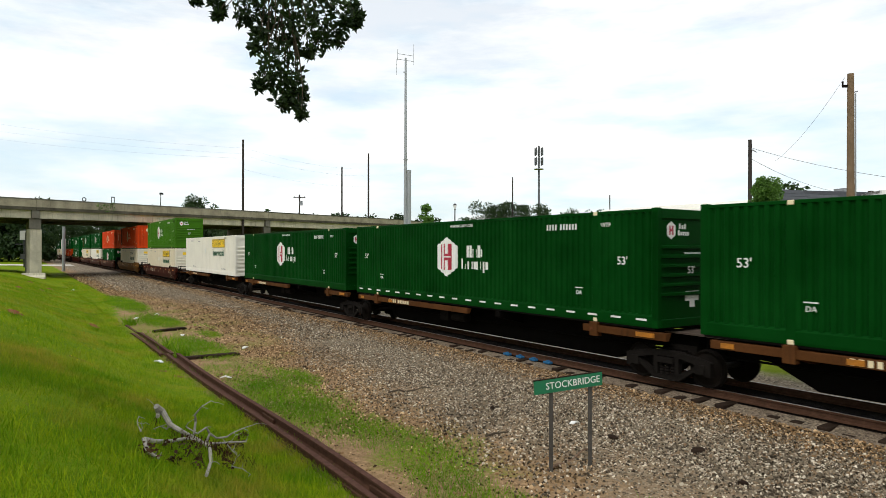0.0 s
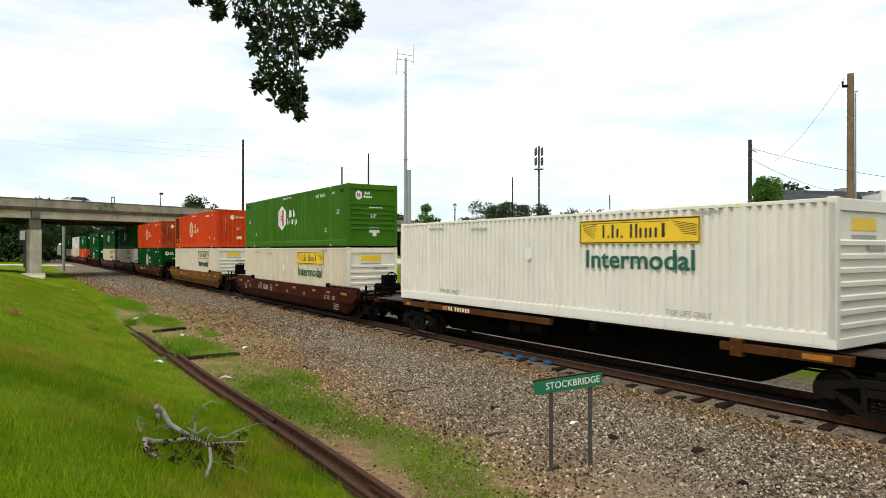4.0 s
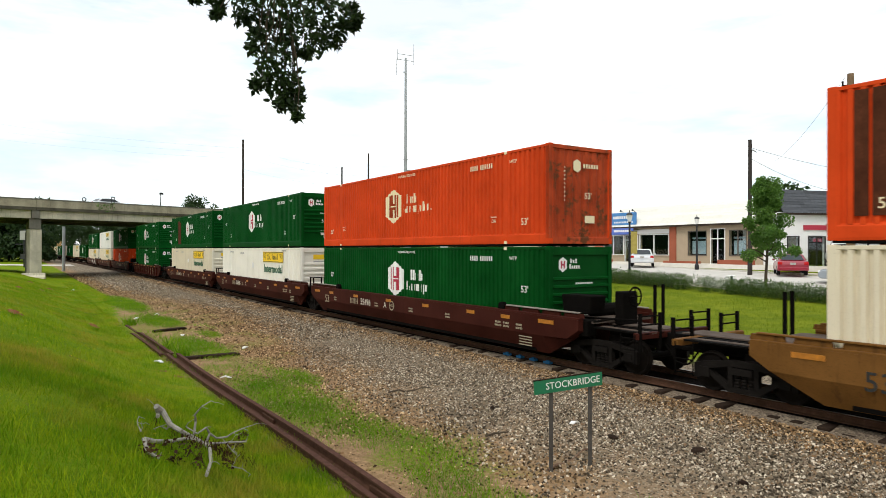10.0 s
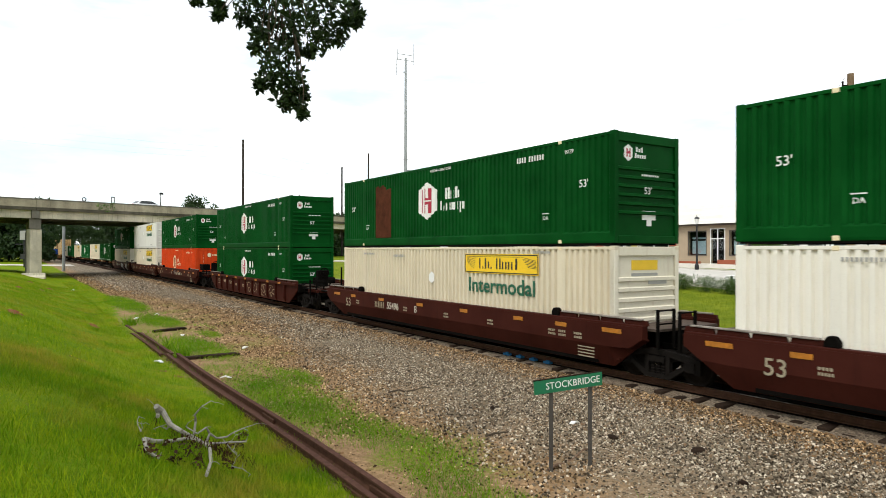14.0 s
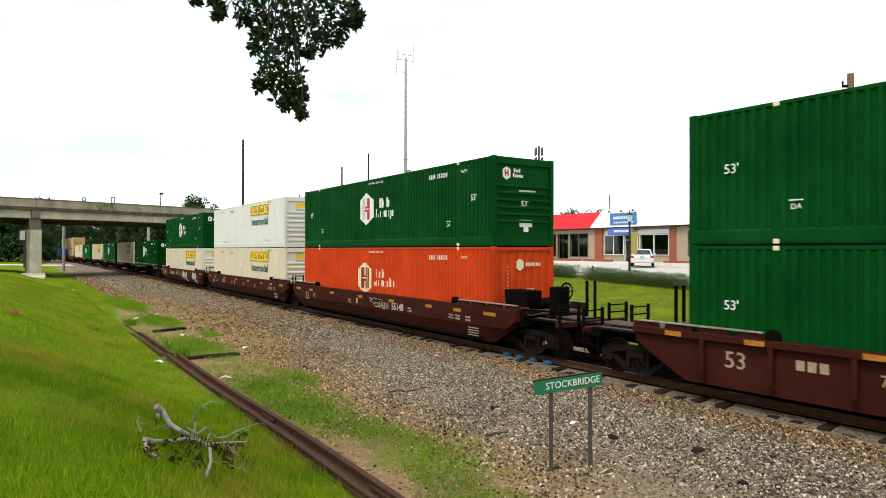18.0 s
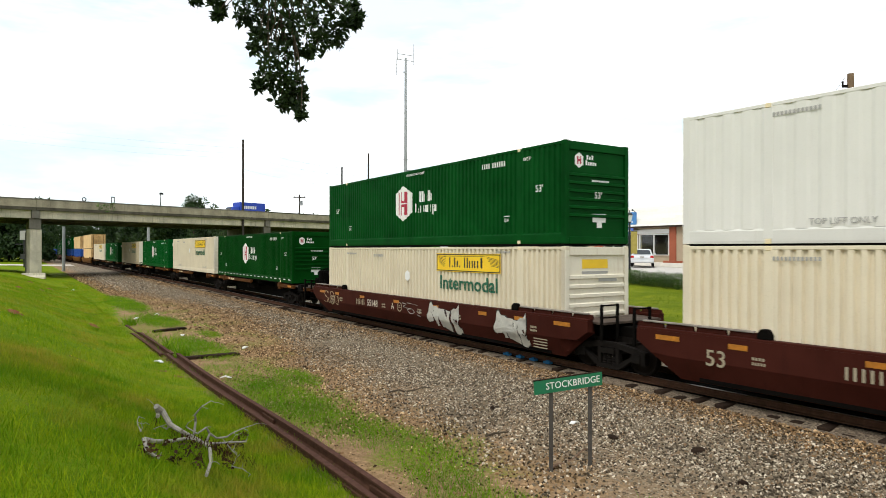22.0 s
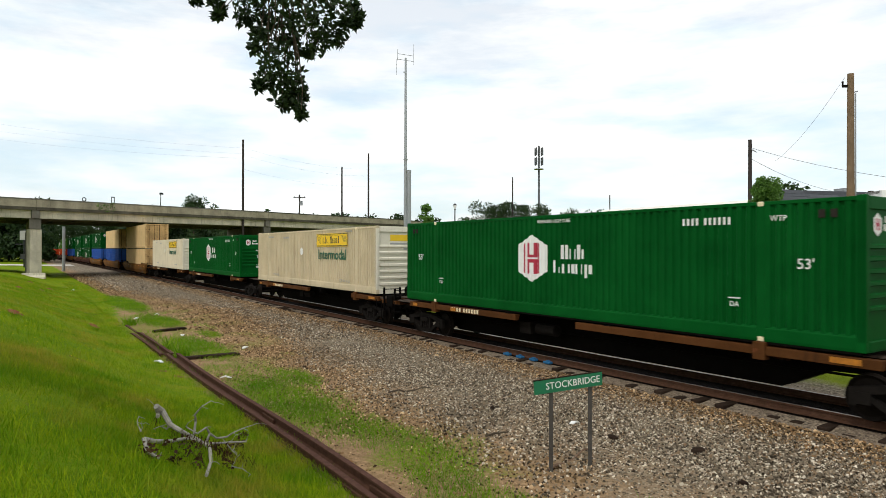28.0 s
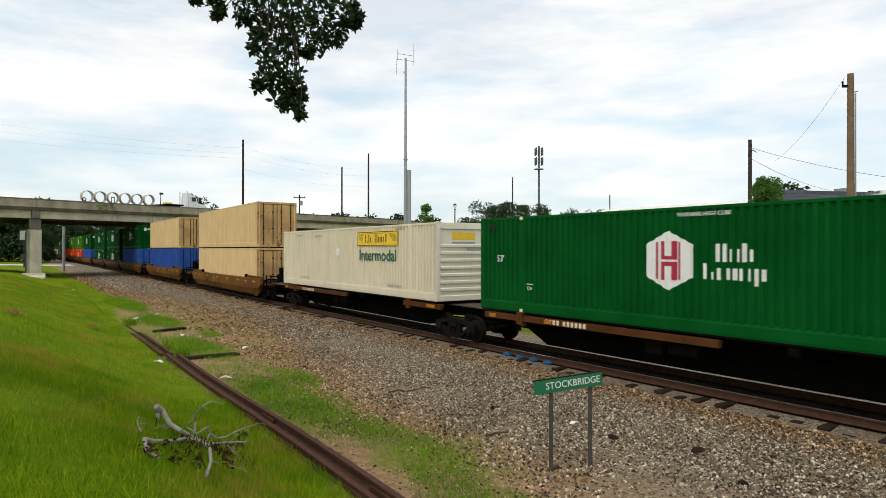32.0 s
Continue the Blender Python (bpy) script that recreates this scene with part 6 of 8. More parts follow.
part("leaves", crown_mesh("leaves", [(-1.1, 0, 0.1, 0.3), (-0.8, 0, -0.3, 0.35), (-0.2, 0, 0.0, 0.25), (0.3, 0, -0.1, 0.4), (0.7, 0, 0.2, 0.35), (0.9, 0, -0.4, 0.3), (0.1, 0, -0.6, 0.3)], 160, 0.13, 120, LEAF_MID), LEAF_MID, iv)
part("stem", Shape().tube((-0.8, 0.05, -0.8), (-0.7, 0.05, 0.4), 0.02, n=5).tube((0.7, 0.05, -0.8), (0.8, 0.05, 0.4), 0.02, n=5), BARK, iv)


def drive(ob, seen, v, right, rest, shift=0.0):
    """Keys a vehicle along the bridge through (seconds, direction) sightings; it waits at rest before and after."""
    us = [(t, bridge_u(px, v) + shift) for t, px in seen]
    (t0, u0), (t1, u1) = us[0], us[-1]
    speed = (u1 - u0) / (t1 - t0)
    lo, hi = rest
    start, stop = (lo, hi) if speed > 0 else (hi, lo)
    ta, tb = t0 - (u0 - start) / speed, t1 + (stop - u1) / speed
    pts = [(t, u) for t, u in ((ta, start),) + tuple(us) + ((tb, stop),) if 0.0 < t < CLIP]
    first = start if ta >= 0 else us[0][1] + speed * (0 - t0)
    last = stop if tb <= CLIP else us[-1][1] + speed * (CLIP - t1)
    pts = [(0.0, first)] + pts + [(CLIP, last)]
    BRIDGE_TRAFFIC.append((ob, [(t, at_bridge(u, v, -0.75, 0 if right else 180)) for t, u in pts]))


c = sedan(Matrix(), WHITE_PAINT, "white saloon car driving over the bridge", "moving_car", "traffic on the bridge")
drive(c, ((3.3, -15), (3.5, 31)), 2.0, True, (-60, 136))
c = copy_thing(c, Matrix())
drive(c, ((13.0, 19), (13.5, 143), (14.0, 261), (14.5, 380)), 2.0, True, (-66, 130))
c = sedan(Matrix(), SILVER, "silver saloon car driving over the bridge", "moving_car", "traffic on the bridge")
drive(c, ((9.0, 22), (9.5, 110)), 2.0, True, (-72, 124))
c = sedan(Matrix(), GREY_PAINT, "dark grey saloon car driving over the bridge", "moving_car", "traffic on the bridge")
drive(c, ((5.5, 420), (6.0, 372), (6.5, 322)), 14.0, False, (-60, 118))

BLUE_TRAILER = plain("bright_blue_trailer_panel", (0.012, 0.055, 0.42), 0.45, 0, 1.5, 0.1)
tr = thing("box_truck", Matrix(), "bright blue box truck with white bars driving over the bridge", "truck", "traffic on the bridge")
part("box", Shape().box(-3.4, 1.6, -1.15, 1.15, 0.95, 3.05), BLUE_TRAILER, tr, "bright blue box", bevel=0.03)
part("cab", tapered(Shape(), [(1.7, 0.5), (3.7, 0.45), (3.75, 1.2), (3.3, 1.5), (2.9, 2.2), (1.7, 2.3)], 1.05, 0.9, 1.4), BLUE_TRAILER, tr, bevel=0.04)
part("windscreen", Shape().add([(3.3, -0.8, 1.55), (3.3, 0.8, 1.55), (2.95, 0.75, 2.12), (2.95, -0.75, 2.12)], [(0, 3, 2, 1)]).moved(Matrix.Translation((0.04, 0, 0.02))), CAR_GLASS, tr)
part("lettering", bars(Shape(), -1.9, 1.95, (0.5,) * 6, 0.34, 0.1).moved(pose(-0.9, 1.155, 0, 0, 0, 180)), MARK_WHITE, tr)
part("chassis", Shape().box(-3.3, 3.4, -0.5, 0.5, 0.5, 0.9), GRIME_SHADE, tr)
wheels(tr, (-2.2, 2.6), 0.95, 0.45)
drive(tr, ((22.0, 433), (22.5, 331), (23.0, 222), (23.5, 105)), 14.0, False, (-70, 104))

lt = thing("pipe_truck", Matrix(), "white tractor with a low trailer carrying six large pipes", "truck", "traffic on the bridge")
part("hood", tapered(Shape(), [(6.0, 0.6), (7.7, 0.55), (7.8, 1.2), (7.5, 1.45), (6.3, 1.7), (6.0, 1.7)], 0.9, 0.75, 1.3), WHITE_PAINT, lt, "white sloping hood", bevel=0.05)
part("cab", tapered(Shape(), [(4.7, 0.7), (6.2, 0.7), (6.2, 1.8), (5.85, 2.6), (5.5, 2.75), (4.7, 2.75)], 1.1, 0.95, 2.0), WHITE_PAINT, lt, bevel=0.05)
part("roof_fairing", Shape().prism([(4.7, 2.7), (5.6, 2.7), (4.7, 3.2)], "y", -0.85, 0.85), WHITE_PAINT, lt, bevel=0.03)
part("windscreen", Shape().add([(6.2, -0.85, 1.85), (6.2, 0.85, 1.85), (5.88, 0.8, 2.55), (5.88, -0.8, 2.55)], [(0, 3, 2, 1)]).moved(Matrix.Translation((0.04, 0, 0.02))), CAR_GLASS, lt)
for y in (-1, 1):
    part("side_window", Shape().box(5.2, 5.85, min(y * 1.0, y * 1.06), max(y * 1.0, y * 1.06), 1.9, 2.5), CAR_GLASS, lt)
    part("exhaust_stack", Shape().tube((4.5, y * 1.0, 0.9), (4.5, y * 1.0, 3.4), 0.07, n=8), CHROME, lt)
    part("mirror", Shape().box(5.95, 6.05, min(y * 1.15, y * 1.4), max(y * 1.15, y * 1.4), 1.9, 2.6), CHROME, lt)
part("chassis", Shape().box(1.8, 7.6, -0.45, 0.45, 0.65, 0.95), GRIME_SHADE, lt)
part("gooseneck", Shape().prism([(-1.2, 0.75), (1.6, 0.75), (3.9, 1.15), (3.9, 1.35), (1.4, 1.35), (-1.2, 1.05)], "y", -1.2, 1.2), GRIME_SHADE, lt)
part("trailer_deck", Shape().box(-13.5, -1.0, -1.25, 1.25, 0.78, 1.0), TIMBER, lt, "dark timber deck", bevel=0.02)
part("load_strap", Shape().box(1.6, 2.6, -0.4, 0.4, 1.35, 1.6), MARK_YELLOW, lt)
wheels(lt, (2.5, 3.7, 6.9, -11.0, -12.2), 1.0, 0.5)
for k in range(6):
    part("pipe", once("pipe", lambda: Shape().lathe([(0.67, -0.3), (0.76, -0.3), (0.76, 0.3), (0.67, 0.3), (0.67, -0.3)], "y", 28).mesh("pipe", 0, True)), CONCRETE, lt, "short grey concrete pipe ring", m=pose(-8.7 + k * 1.61, 0, 1.79))
drive(lt, ((30.0, 48), (30.5, 130), (31.0, 202), (31.5, 276), (32.0, 344)), 5.0, True, (-62, 112), -6.2)
# ---- train: containers ----
CL, CW, CH = 16.154, 2.591, 2.896
HL, HW = CL / 2, CW / 2
POST = 6.096
PAINTS = dict(green=GREEN, deep=GREEN_DEEP, fresh=GREEN_FRESH, lime=LIME, orange=ORANGE, white=WHITE, bright=BRIGHT, cream=CREAM, pale=PALE, tan=TANNED, blue=BLUE, darkred=ORANGE)
def ribbed(x0, x1, z0, z1, pitch, depth, y, out):
    """Upright corrugations of a side wall; out is -1 for the camera side."""
    s, n = Shape(), max(1, round((x1 - x0) / pitch))
    p = (x1 - x0) / n
    xs = []
    for i in range(n):
        a = x0 + i * p
        xs += [(a, 0), (a + 0.40 * p, 0), (a + 0.55 * p, 1), (a + 0.85 * p, 1)]
    xs.append((x1, 0))
    v = [(x, y - out * d * depth, z) for x, d in xs for z in (z0, z1)]
    return s.add(v, [(2 * i, 2 * i + 2, 2 * i + 3, 2 * i + 1) for i in range(len(xs) - 1)])


def hexagon(s, x, z, w, h, y0, y1):
    """An upright hexagon with points above and below."""
    o = [(x - w / 2, z - h * 0.27), (x, z - h / 2), (x + w / 2, z - h * 0.27), (x + w / 2, z + h * 0.27), (x, z + h / 2), (x - w / 2, z + h * 0.27)]
    return s.prism(o, "y", y0, y1)


SIDE_Y = -HW - 0.006


RIB_P = (2 * POST - 0.2) / round((2 * POST - 0.2) / 0.215)


def on_ribs(s, x0, x1, low, high, lift, kinks=()):
    """Paint that follows the upright corrugations between x0 and x1; low and high give its edges."""
    n0, n1 = int((x0 + POST - 0.1) / RIB_P) - 1, int((x1 + POST - 0.1) / RIB_P) + 1
    xs = {x0, x1, *kinks}
    for i in range(n0, n1 + 1):
        for f in (0.0, 0.40, 0.55, 0.85):
            x = -POST + 0.1 + (i + f) * RIB_P
            if x0 < x < x1:
                xs.add(x)
    v = []
    for x in sorted(xs):
        t = ((x + POST - 0.1) / RIB_P) % 1.0
        y = -(HW - 0.008) + 0.046 * float(np.interp(t, (0, 0.40, 0.55, 0.85, 1), (0, 0, 1, 1, 0))) - lift
        v += [(x, y, low(x)), (x, y, high(x))]
    return s.add(v, [(2 * i, 2 * i + 2, 2 * i + 3, 2 * i + 1) for i in range(len(v) // 2 - 1)])


def flat_bar(s, x0, x1, z0, z1, lift=0.004):
    return on_ribs(s, x0, x1, lambda x: z0, lambda x: z1, lift)


STEMS = dict(h=((0, 0.30, 0, 1), (0.70, 1, 0, 1)), u=((0, 0.30, 0, 0.70), (0.70, 1, 0, 0.70)), b=((0, 0.32, 0, 1), (0.70, 1, 0.04, 0.68)),
             g=((0, 0.34, 0.05, 0.95), (0.68, 1, 0.02, 0.46)), r=((0, 0.52, 0, 0.70),), o=((0, 0.34, 0.03, 0.69), (0.66, 1, 0.03, 0.69)), p=((0, 0.32, -0.26, 0.70), (0.70, 1, 0.03, 0.68)),
             i=((0.25, 0.75, 0, 1),), n=((0, 0.30, 0, 0.70), (0.70, 1, 0, 0.70)), c=((0, 0.44, 0.03, 0.69),), t=((0.3, 0.7, 0, 1),), j=((0.45, 0.85, 0, 1),))
STEMS["."] = ((0.2, 0.8, 0, 0.2),)
STEMS[" "] = ()
WIDE = dict(r=0.62, i=0.55, j=0.7)
WIDE["."] = WIDE[" "] = 0.38


def stems(word, x0, x1):
    """Upright bars (x0, x1, low, high) in the rhythm of a word that is not lettered."""
    ws = [WIDE[ch] if ch in WIDE else 1.0 for ch in word]
    unit = (x1 - x0) / (sum(ws) + 0.28 * (len(ws) - 1))
    out, x = [], x0
    for ch, w in zip(word, ws):
        out += [(x + a * w * unit, x + b * w * unit, lo, hi) for a, b, lo, hi in STEMS[ch]]
        x += (w + 0.28) * unit
    return out


def hub_marks(box, red, mark, vents=False):
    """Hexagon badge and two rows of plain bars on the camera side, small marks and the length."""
    zc, xb = (1.56, -1.08) if red is MARK_ORANGE else (1.63, -0.93)
    edge = lambda x: 0.70 - 0.32 * abs(x - xb) / 0.64
    g = on_ribs(Shape(), xb - 0.64, xb + 0.64, lambda x: zc - edge(x), lambda x: zc + edge(x), 0.003, (xb,))
    part("badge", once(("badge", mark.name), lambda: g.mesh("badge")), mark, box, "pale hexagonal badge")
    g = Shape()
    for dx in (-0.22, 0.10):
        flat_bar(g, xb + dx, xb + dx + 0.13, zc - 0.46, zc - 0.025, 0.006)
        flat_bar(g, xb + dx, xb + dx + 0.13, zc + 0.025, zc + 0.46, 0.006)
    flat_bar(g, xb - 0.09, xb + 0.10, zc + 0.025, zc + 0.11, 0.006)
    flat_bar(g, xb - 0.09, xb + 0.10, zc - 0.13, zc - 0.025, 0.006)
    flat_bar(g, xb - 0.33, xb - 0.27, zc - 0.44, zc + 0.44, 0.006)
    flat_bar(g, xb + 0.28, xb + 0.34, zc - 0.44, zc + 0.44, 0.006)
    part("badge_mark", once(("bmark", red.name, xb), lambda: g.mesh("badge_mark")), red, box)
    rows = [("hub", 0.30, 1.16, 1.62, 0.40), ("group", 0.0, 1.42, 1.22, 0.38)]
    if red is MARK_ORANGE:
        rows = [("hub", 0.0, 0.72, 1.62, 0.36), ("group", -0.30, 1.02, 1.26, 0.36), ("inc.", 1.14, 1.80, 1.28, 0.36)]
    for word, x0, x1, z, h in rows:
        t = Shape()
        for a, b, lo, hi in stems(word, x0, x1):
            flat_bar(t, a, b, z + lo * h, z + hi * h)
        tagged(part("wordmark", once(("word", word, mark.name), lambda: t.mesh("wordmark")), mark, box), "plain bars where a name stands", kind="stuff")
    small_marks(box, mark, vents)


def small_marks(box, mark, vents=False):
    low = 0.66 if mark is MARK_CREAM else 1.60
    for xm in (7.01, -7.05):
        part("length_mark", text_mesh("53'", 0.29), mark, box, m=pose(xm, SIDE_Y - 0.003, low))
        if not vents:
            continue
        v = Shape()
        for dx in (0.30, 0.52) if xm > 0 else (-0.52, -0.30):
            v.box(xm + dx - 0.06, xm + dx + 0.06, -0.03, 0.0, 2.50, 2.66)
        part("vent", v.moved(Matrix.Translation((0, SIDE_Y + 0.02, 0))), SEAL, box, "small dark vent hoods")
    part("height_mark", text_mesh("WARNING HIGH CUBE", 0.13), mark, box, m=pose(0.0, SIDE_Y - 0.003, 2.69))
    t = Shape()
    bars(t, 4.25, 2.43, (0.16,) * 4, 0.055, 0.06)
    bars(t, 4.80, 2.43, (0.16,) * 6, 0.055, 0.06)
    for xm in (5.52, -5.7):
        t.box(xm - 0.14, xm + 0.14, -0.004, 0, 0.85, 0.875)
    tagged(part("number_print", t.moved(Matrix.Translation((0, SIDE_Y, 0))), mark, box), kind="stuff")
    part("lift_mark", text_mesh("DA", 0.155), mark, box, m=pose(5.52, SIDE_Y - 0.003, 0.73))
    part("lift_mark", text_mesh("DA", 0.155), mark, box, m=pose(-5.7, SIDE_Y - 0.003, 0.73))
    part("lift_mark", text_mesh("WTP", 0.16), mark, box, m=pose(6.47, SIDE_Y - 0.003, 2.52))


def yellow_marks(box, outlined=False, x0=1.54):
    """Yellow panel with bars and a row of green bars below it."""
    z0, z1, w = 2.03, 2.66, 3.68
    rims = ((0.02, w - 0.02, z0 + 0.02, z0 + 0.05), (0.02, w - 0.02, z1 - 0.05, z1 - 0.02), (0.02, 0.05, z0 + 0.05, z1 - 0.05), (w - 0.05, w - 0.02, z0 + 0.05, z1 - 0.05))
    if not outlined:
        part("panel", Shape().box(x0, x0 + w, SIDE_Y - 0.005, SIDE_Y, z0, z1), MARK_YELLOW, box, "bright yellow panel")
    s = Shape()
    for a, b, c, d in rims:
        s.box(x0 + a, x0 + b, SIDE_Y - 0.009, SIDE_Y - 0.005, c, d)
    part("panel_border", s, MARK_BLACK, box)
    t = Shape()
    for a, b, lo, hi in stems("j.b. hunt", x0 + 0.74, x0 + 2.80):
        t.box(a, b, -0.004, 0, z0 + 0.15 + lo * 0.34, z0 + 0.15 + hi * 0.34)
    for k in range(7):
        xa, za = x0 + 0.10 + 0.012 * k, z1 - 0.09 - 0.035 * k
        t.prism([(xa, za), (x0 + 0.62 - 0.015 * k, za - 0.03 - 0.028 * k), (x0 + 0.62 - 0.015 * k, za - 0.016 - 0.028 * k), (xa, za + 0.012)], "y", -0.004, 0)
        xb, zb = x0 + 2.92 + 0.05 * k, z1 - 0.10 - 0.05 * k
        t.prism([(xb, zb), (x0 + 3.58, zb - 0.11 + 0.012 * k), (x0 + 3.58, zb - 0.096 + 0.012 * k), (xb, zb + 0.012)], "y", -0.004, 0)
    t.prism([(x0 + 0.42, z1 - 0.10), (x0 + 2.86, z1 - 0.10), (x0 + 2.86, z1 - 0.088), (x0 + 0.42, z1 - 0.088)], "y", -0.004, 0)
    tagged(part("panel_print", t.moved(Matrix.Translation((0, SIDE_Y - 0.006, 0))), MARK_BLACK, box), kind="stuff")
    word = text_mesh("Intermodal", 0.66)
    wide = max(v.co.x for v in word.vertices) - min(v.co.x for v in word.vertices)
    part("word", word, MARK_DEEPGREEN if outlined else MARK_GREEN, box, "large green word", m=pose(x0 + 1.88, SIDE_Y - 0.003, 1.62) @ Matrix.Diagonal((3.3 / wide, 1, 1, 1)))
    part("lift_mark", text_mesh("TOP LIFT ONLY", 0.17), MARK_GREY, box, m=pose(4.9, SIDE_Y - 0.003, 0.42))
    part("lift_mark", text_mesh("TOP LIFT ONLY", 0.17), MARK_GREY, box, m=pose(-4.7, SIDE_Y - 0.003, 0.42))
    t = Shape()
    bars(t, -6.0, 2.58, (0.08,) * 12, 0.05, 0.03)
    bars(t, 5.0, 2.68, (0.08,) * 9, 0.05, 0.03)
    bars(t, -3.4, 2.5, (0.10,) * 9, 0.06, 0.04)
    tagged(part("number_print", t.moved(Matrix.Translation((0, SIDE_Y, 0))), MARK_GREY, box), kind="stuff")
    part("placard", hexagon(Shape(), -0.55, 1.78, 0.34, 0.42, SIDE_Y - 0.012, SIDE_Y), MARK_WHITE, box, "empty placard holder")


def slatted_end(box, paint, kind, mark):
    """The end that faces ahead: flat panel above, pressed ribs below."""
    if paint in (WHITE, TANNED):
        paint = WHITE_END
    f = Shape()
    x = HL
    f.box(x - 0.16, x, -HW, -HW + 0.16, 0.18, CH - 0.10)
    f.box(x - 0.16, x, HW - 0.16, HW, 0.18, CH - 0.10)
    f.box(x - 0.14, x - 0.002, -HW + 0.16, HW - 0.16, CH - 0.26, CH - 0.02)
    f.box(x - 0.14, x - 0.002, -HW + 0.16, HW - 0.16, 0.0, 0.20)
    part("end_frame", f, paint, box, bevel=0.012)
    p = Shape().box(x - 0.10, x - 0.055, -HW + 0.15, HW - 0.15, 0.19, CH - 0.24)
    part("end_panel", p, paint, box)
    top = 1.95 if kind == "hub" else 2.02
    n = 6 if kind == "hub" else 7
    for i in range(n):
        z = 0.80 + (top - 0.80) * i / (n - 1) if kind == "hub" else 0.42 + (top - 0.42) * i / (n - 1)
        h = 0.055 if kind == "hub" else 0.075
        rib = once(("rib", kind), lambda: Shape().prism([(-0.06, -h), (0.0, -h * 0.55), (0.0, h * 0.55), (-0.06, h)], "y", -HW + 0.17, HW - 0.17).mesh("rib"))
        part("rib", rib, paint, box, m=pose(x - 0.008, 0, z))
    e = Shape()
    if kind == "hub":
        hexagon(e, -0.72, 2.36, 0.32, 0.44, -0.004, 0)
        bars(e, -0.42, 2.40, (0.13, 0.09, 0.13), 0.06, 0.04)
        bars(e, -0.46, 2.24, (0.13, 0.09, 0.09, 0.09, 0.09), 0.06, 0.03)
        bars(e, -0.2, 1.78, (0.05,) * 8, 0.07, 0.02)
        e.box(-0.18, 0.36, -0.004, 0, 0.62, 0.86)
        e.box(0.0, 0.2, -0.004, 0, 0.46, 0.62)
        for k in range(9):
            e.box(-1.27, -1.23, -0.05, -0.048, 1.3 + k * 0.12, 1.38 + k * 0.12)
    else:
        e.box(-0.6, 0.45, -0.004, 0, 2.10, 2.18)
        e.box(0.05, 0.8, -0.030, -0.02, 1.88, 2.0)
    tagged(part("end_print", e.moved(pose(x - 0.052, 0, 0, 0, 0, 90)), mark if kind == "hub" else MARK_GREY, box), kind="stuff")
    if kind == "hub":
        r = Shape()
        r.box(-0.80, -0.75, -0.008, -0.004, 2.25, 2.47).box(-0.69, -0.64, -0.008, -0.004, 2.25, 2.47).box(-0.75, -0.69, -0.008, -0.004, 2.33, 2.39)
        part("badge_mark", r.moved(pose(x - 0.052, 0, 0, 0, 0, 90)), MARK_RED, box)
        part("length_mark", text_mesh("53'", 0.26), mark, box, m=pose(x - 0.002, 0.0, 1.38, 0, 0, 90))
    else:
        part("panel", Shape().box(-0.6, 0.45, -0.004, 0, 2.26, 2.52).moved(pose(x - 0.052, 0, 0, 0, 0, 90)), MARK_YELLOW, box, "small yellow panel")


def flat_end(box, paint, rusty=False):
    """A corrugated end wall with upright ribs."""
    f = Shape()
    x = HL
    f.box(x - 0.16, x, -HW, -HW + 0.14, 0.15, CH - 0.05).box(x - 0.16, x, HW - 0.14, HW, 0.15, CH - 0.05)
    f.box(x - 0.14, x - 0.002, -HW + 0.14, HW - 0.14, CH - 0.14, CH - 0.02).box(x - 0.14, x - 0.002, -HW + 0.14, HW - 0.14, 0, 0.2)
    if rusty:
        paint = ORANGE_RUST
    part("end_frame", f, paint, box, bevel=0.012)
    s = ribbed(-HW + 0.14, HW - 0.14, 0.19, CH - 0.13, 0.33, 0.035, 0, -1)
    part("end_panel", s.moved(pose(x - 0.03, 0, 0, 0, 0, 90)), paint, box)
    e = Shape()
    hexagon(e, -0.2, 2.3, 0.3, 0.4, -0.004, 0)
    bars(e, 0.05, 2.25, (0.12,) * 6, 0.07, 0.04)
    e.box(0.12, 0.52, -0.004, 0, 0.62, 0.84)
    for k in range(9):
        e.box(-0.72, -0.69, -0.004, 0, 1.25 + k * 0.12, 1.30 + k * 0.12)
    tagged(part("end_print", e.moved(pose(x + 0.002, 0, 0, 0, 0, 90)), MARK_CREAM, box), kind="stuff")
    part("length_mark", text_mesh("53'", 0.26), MARK_CREAM, box, m=pose(x + 0.003, 0.25, 1.42, 0, 0, 90))


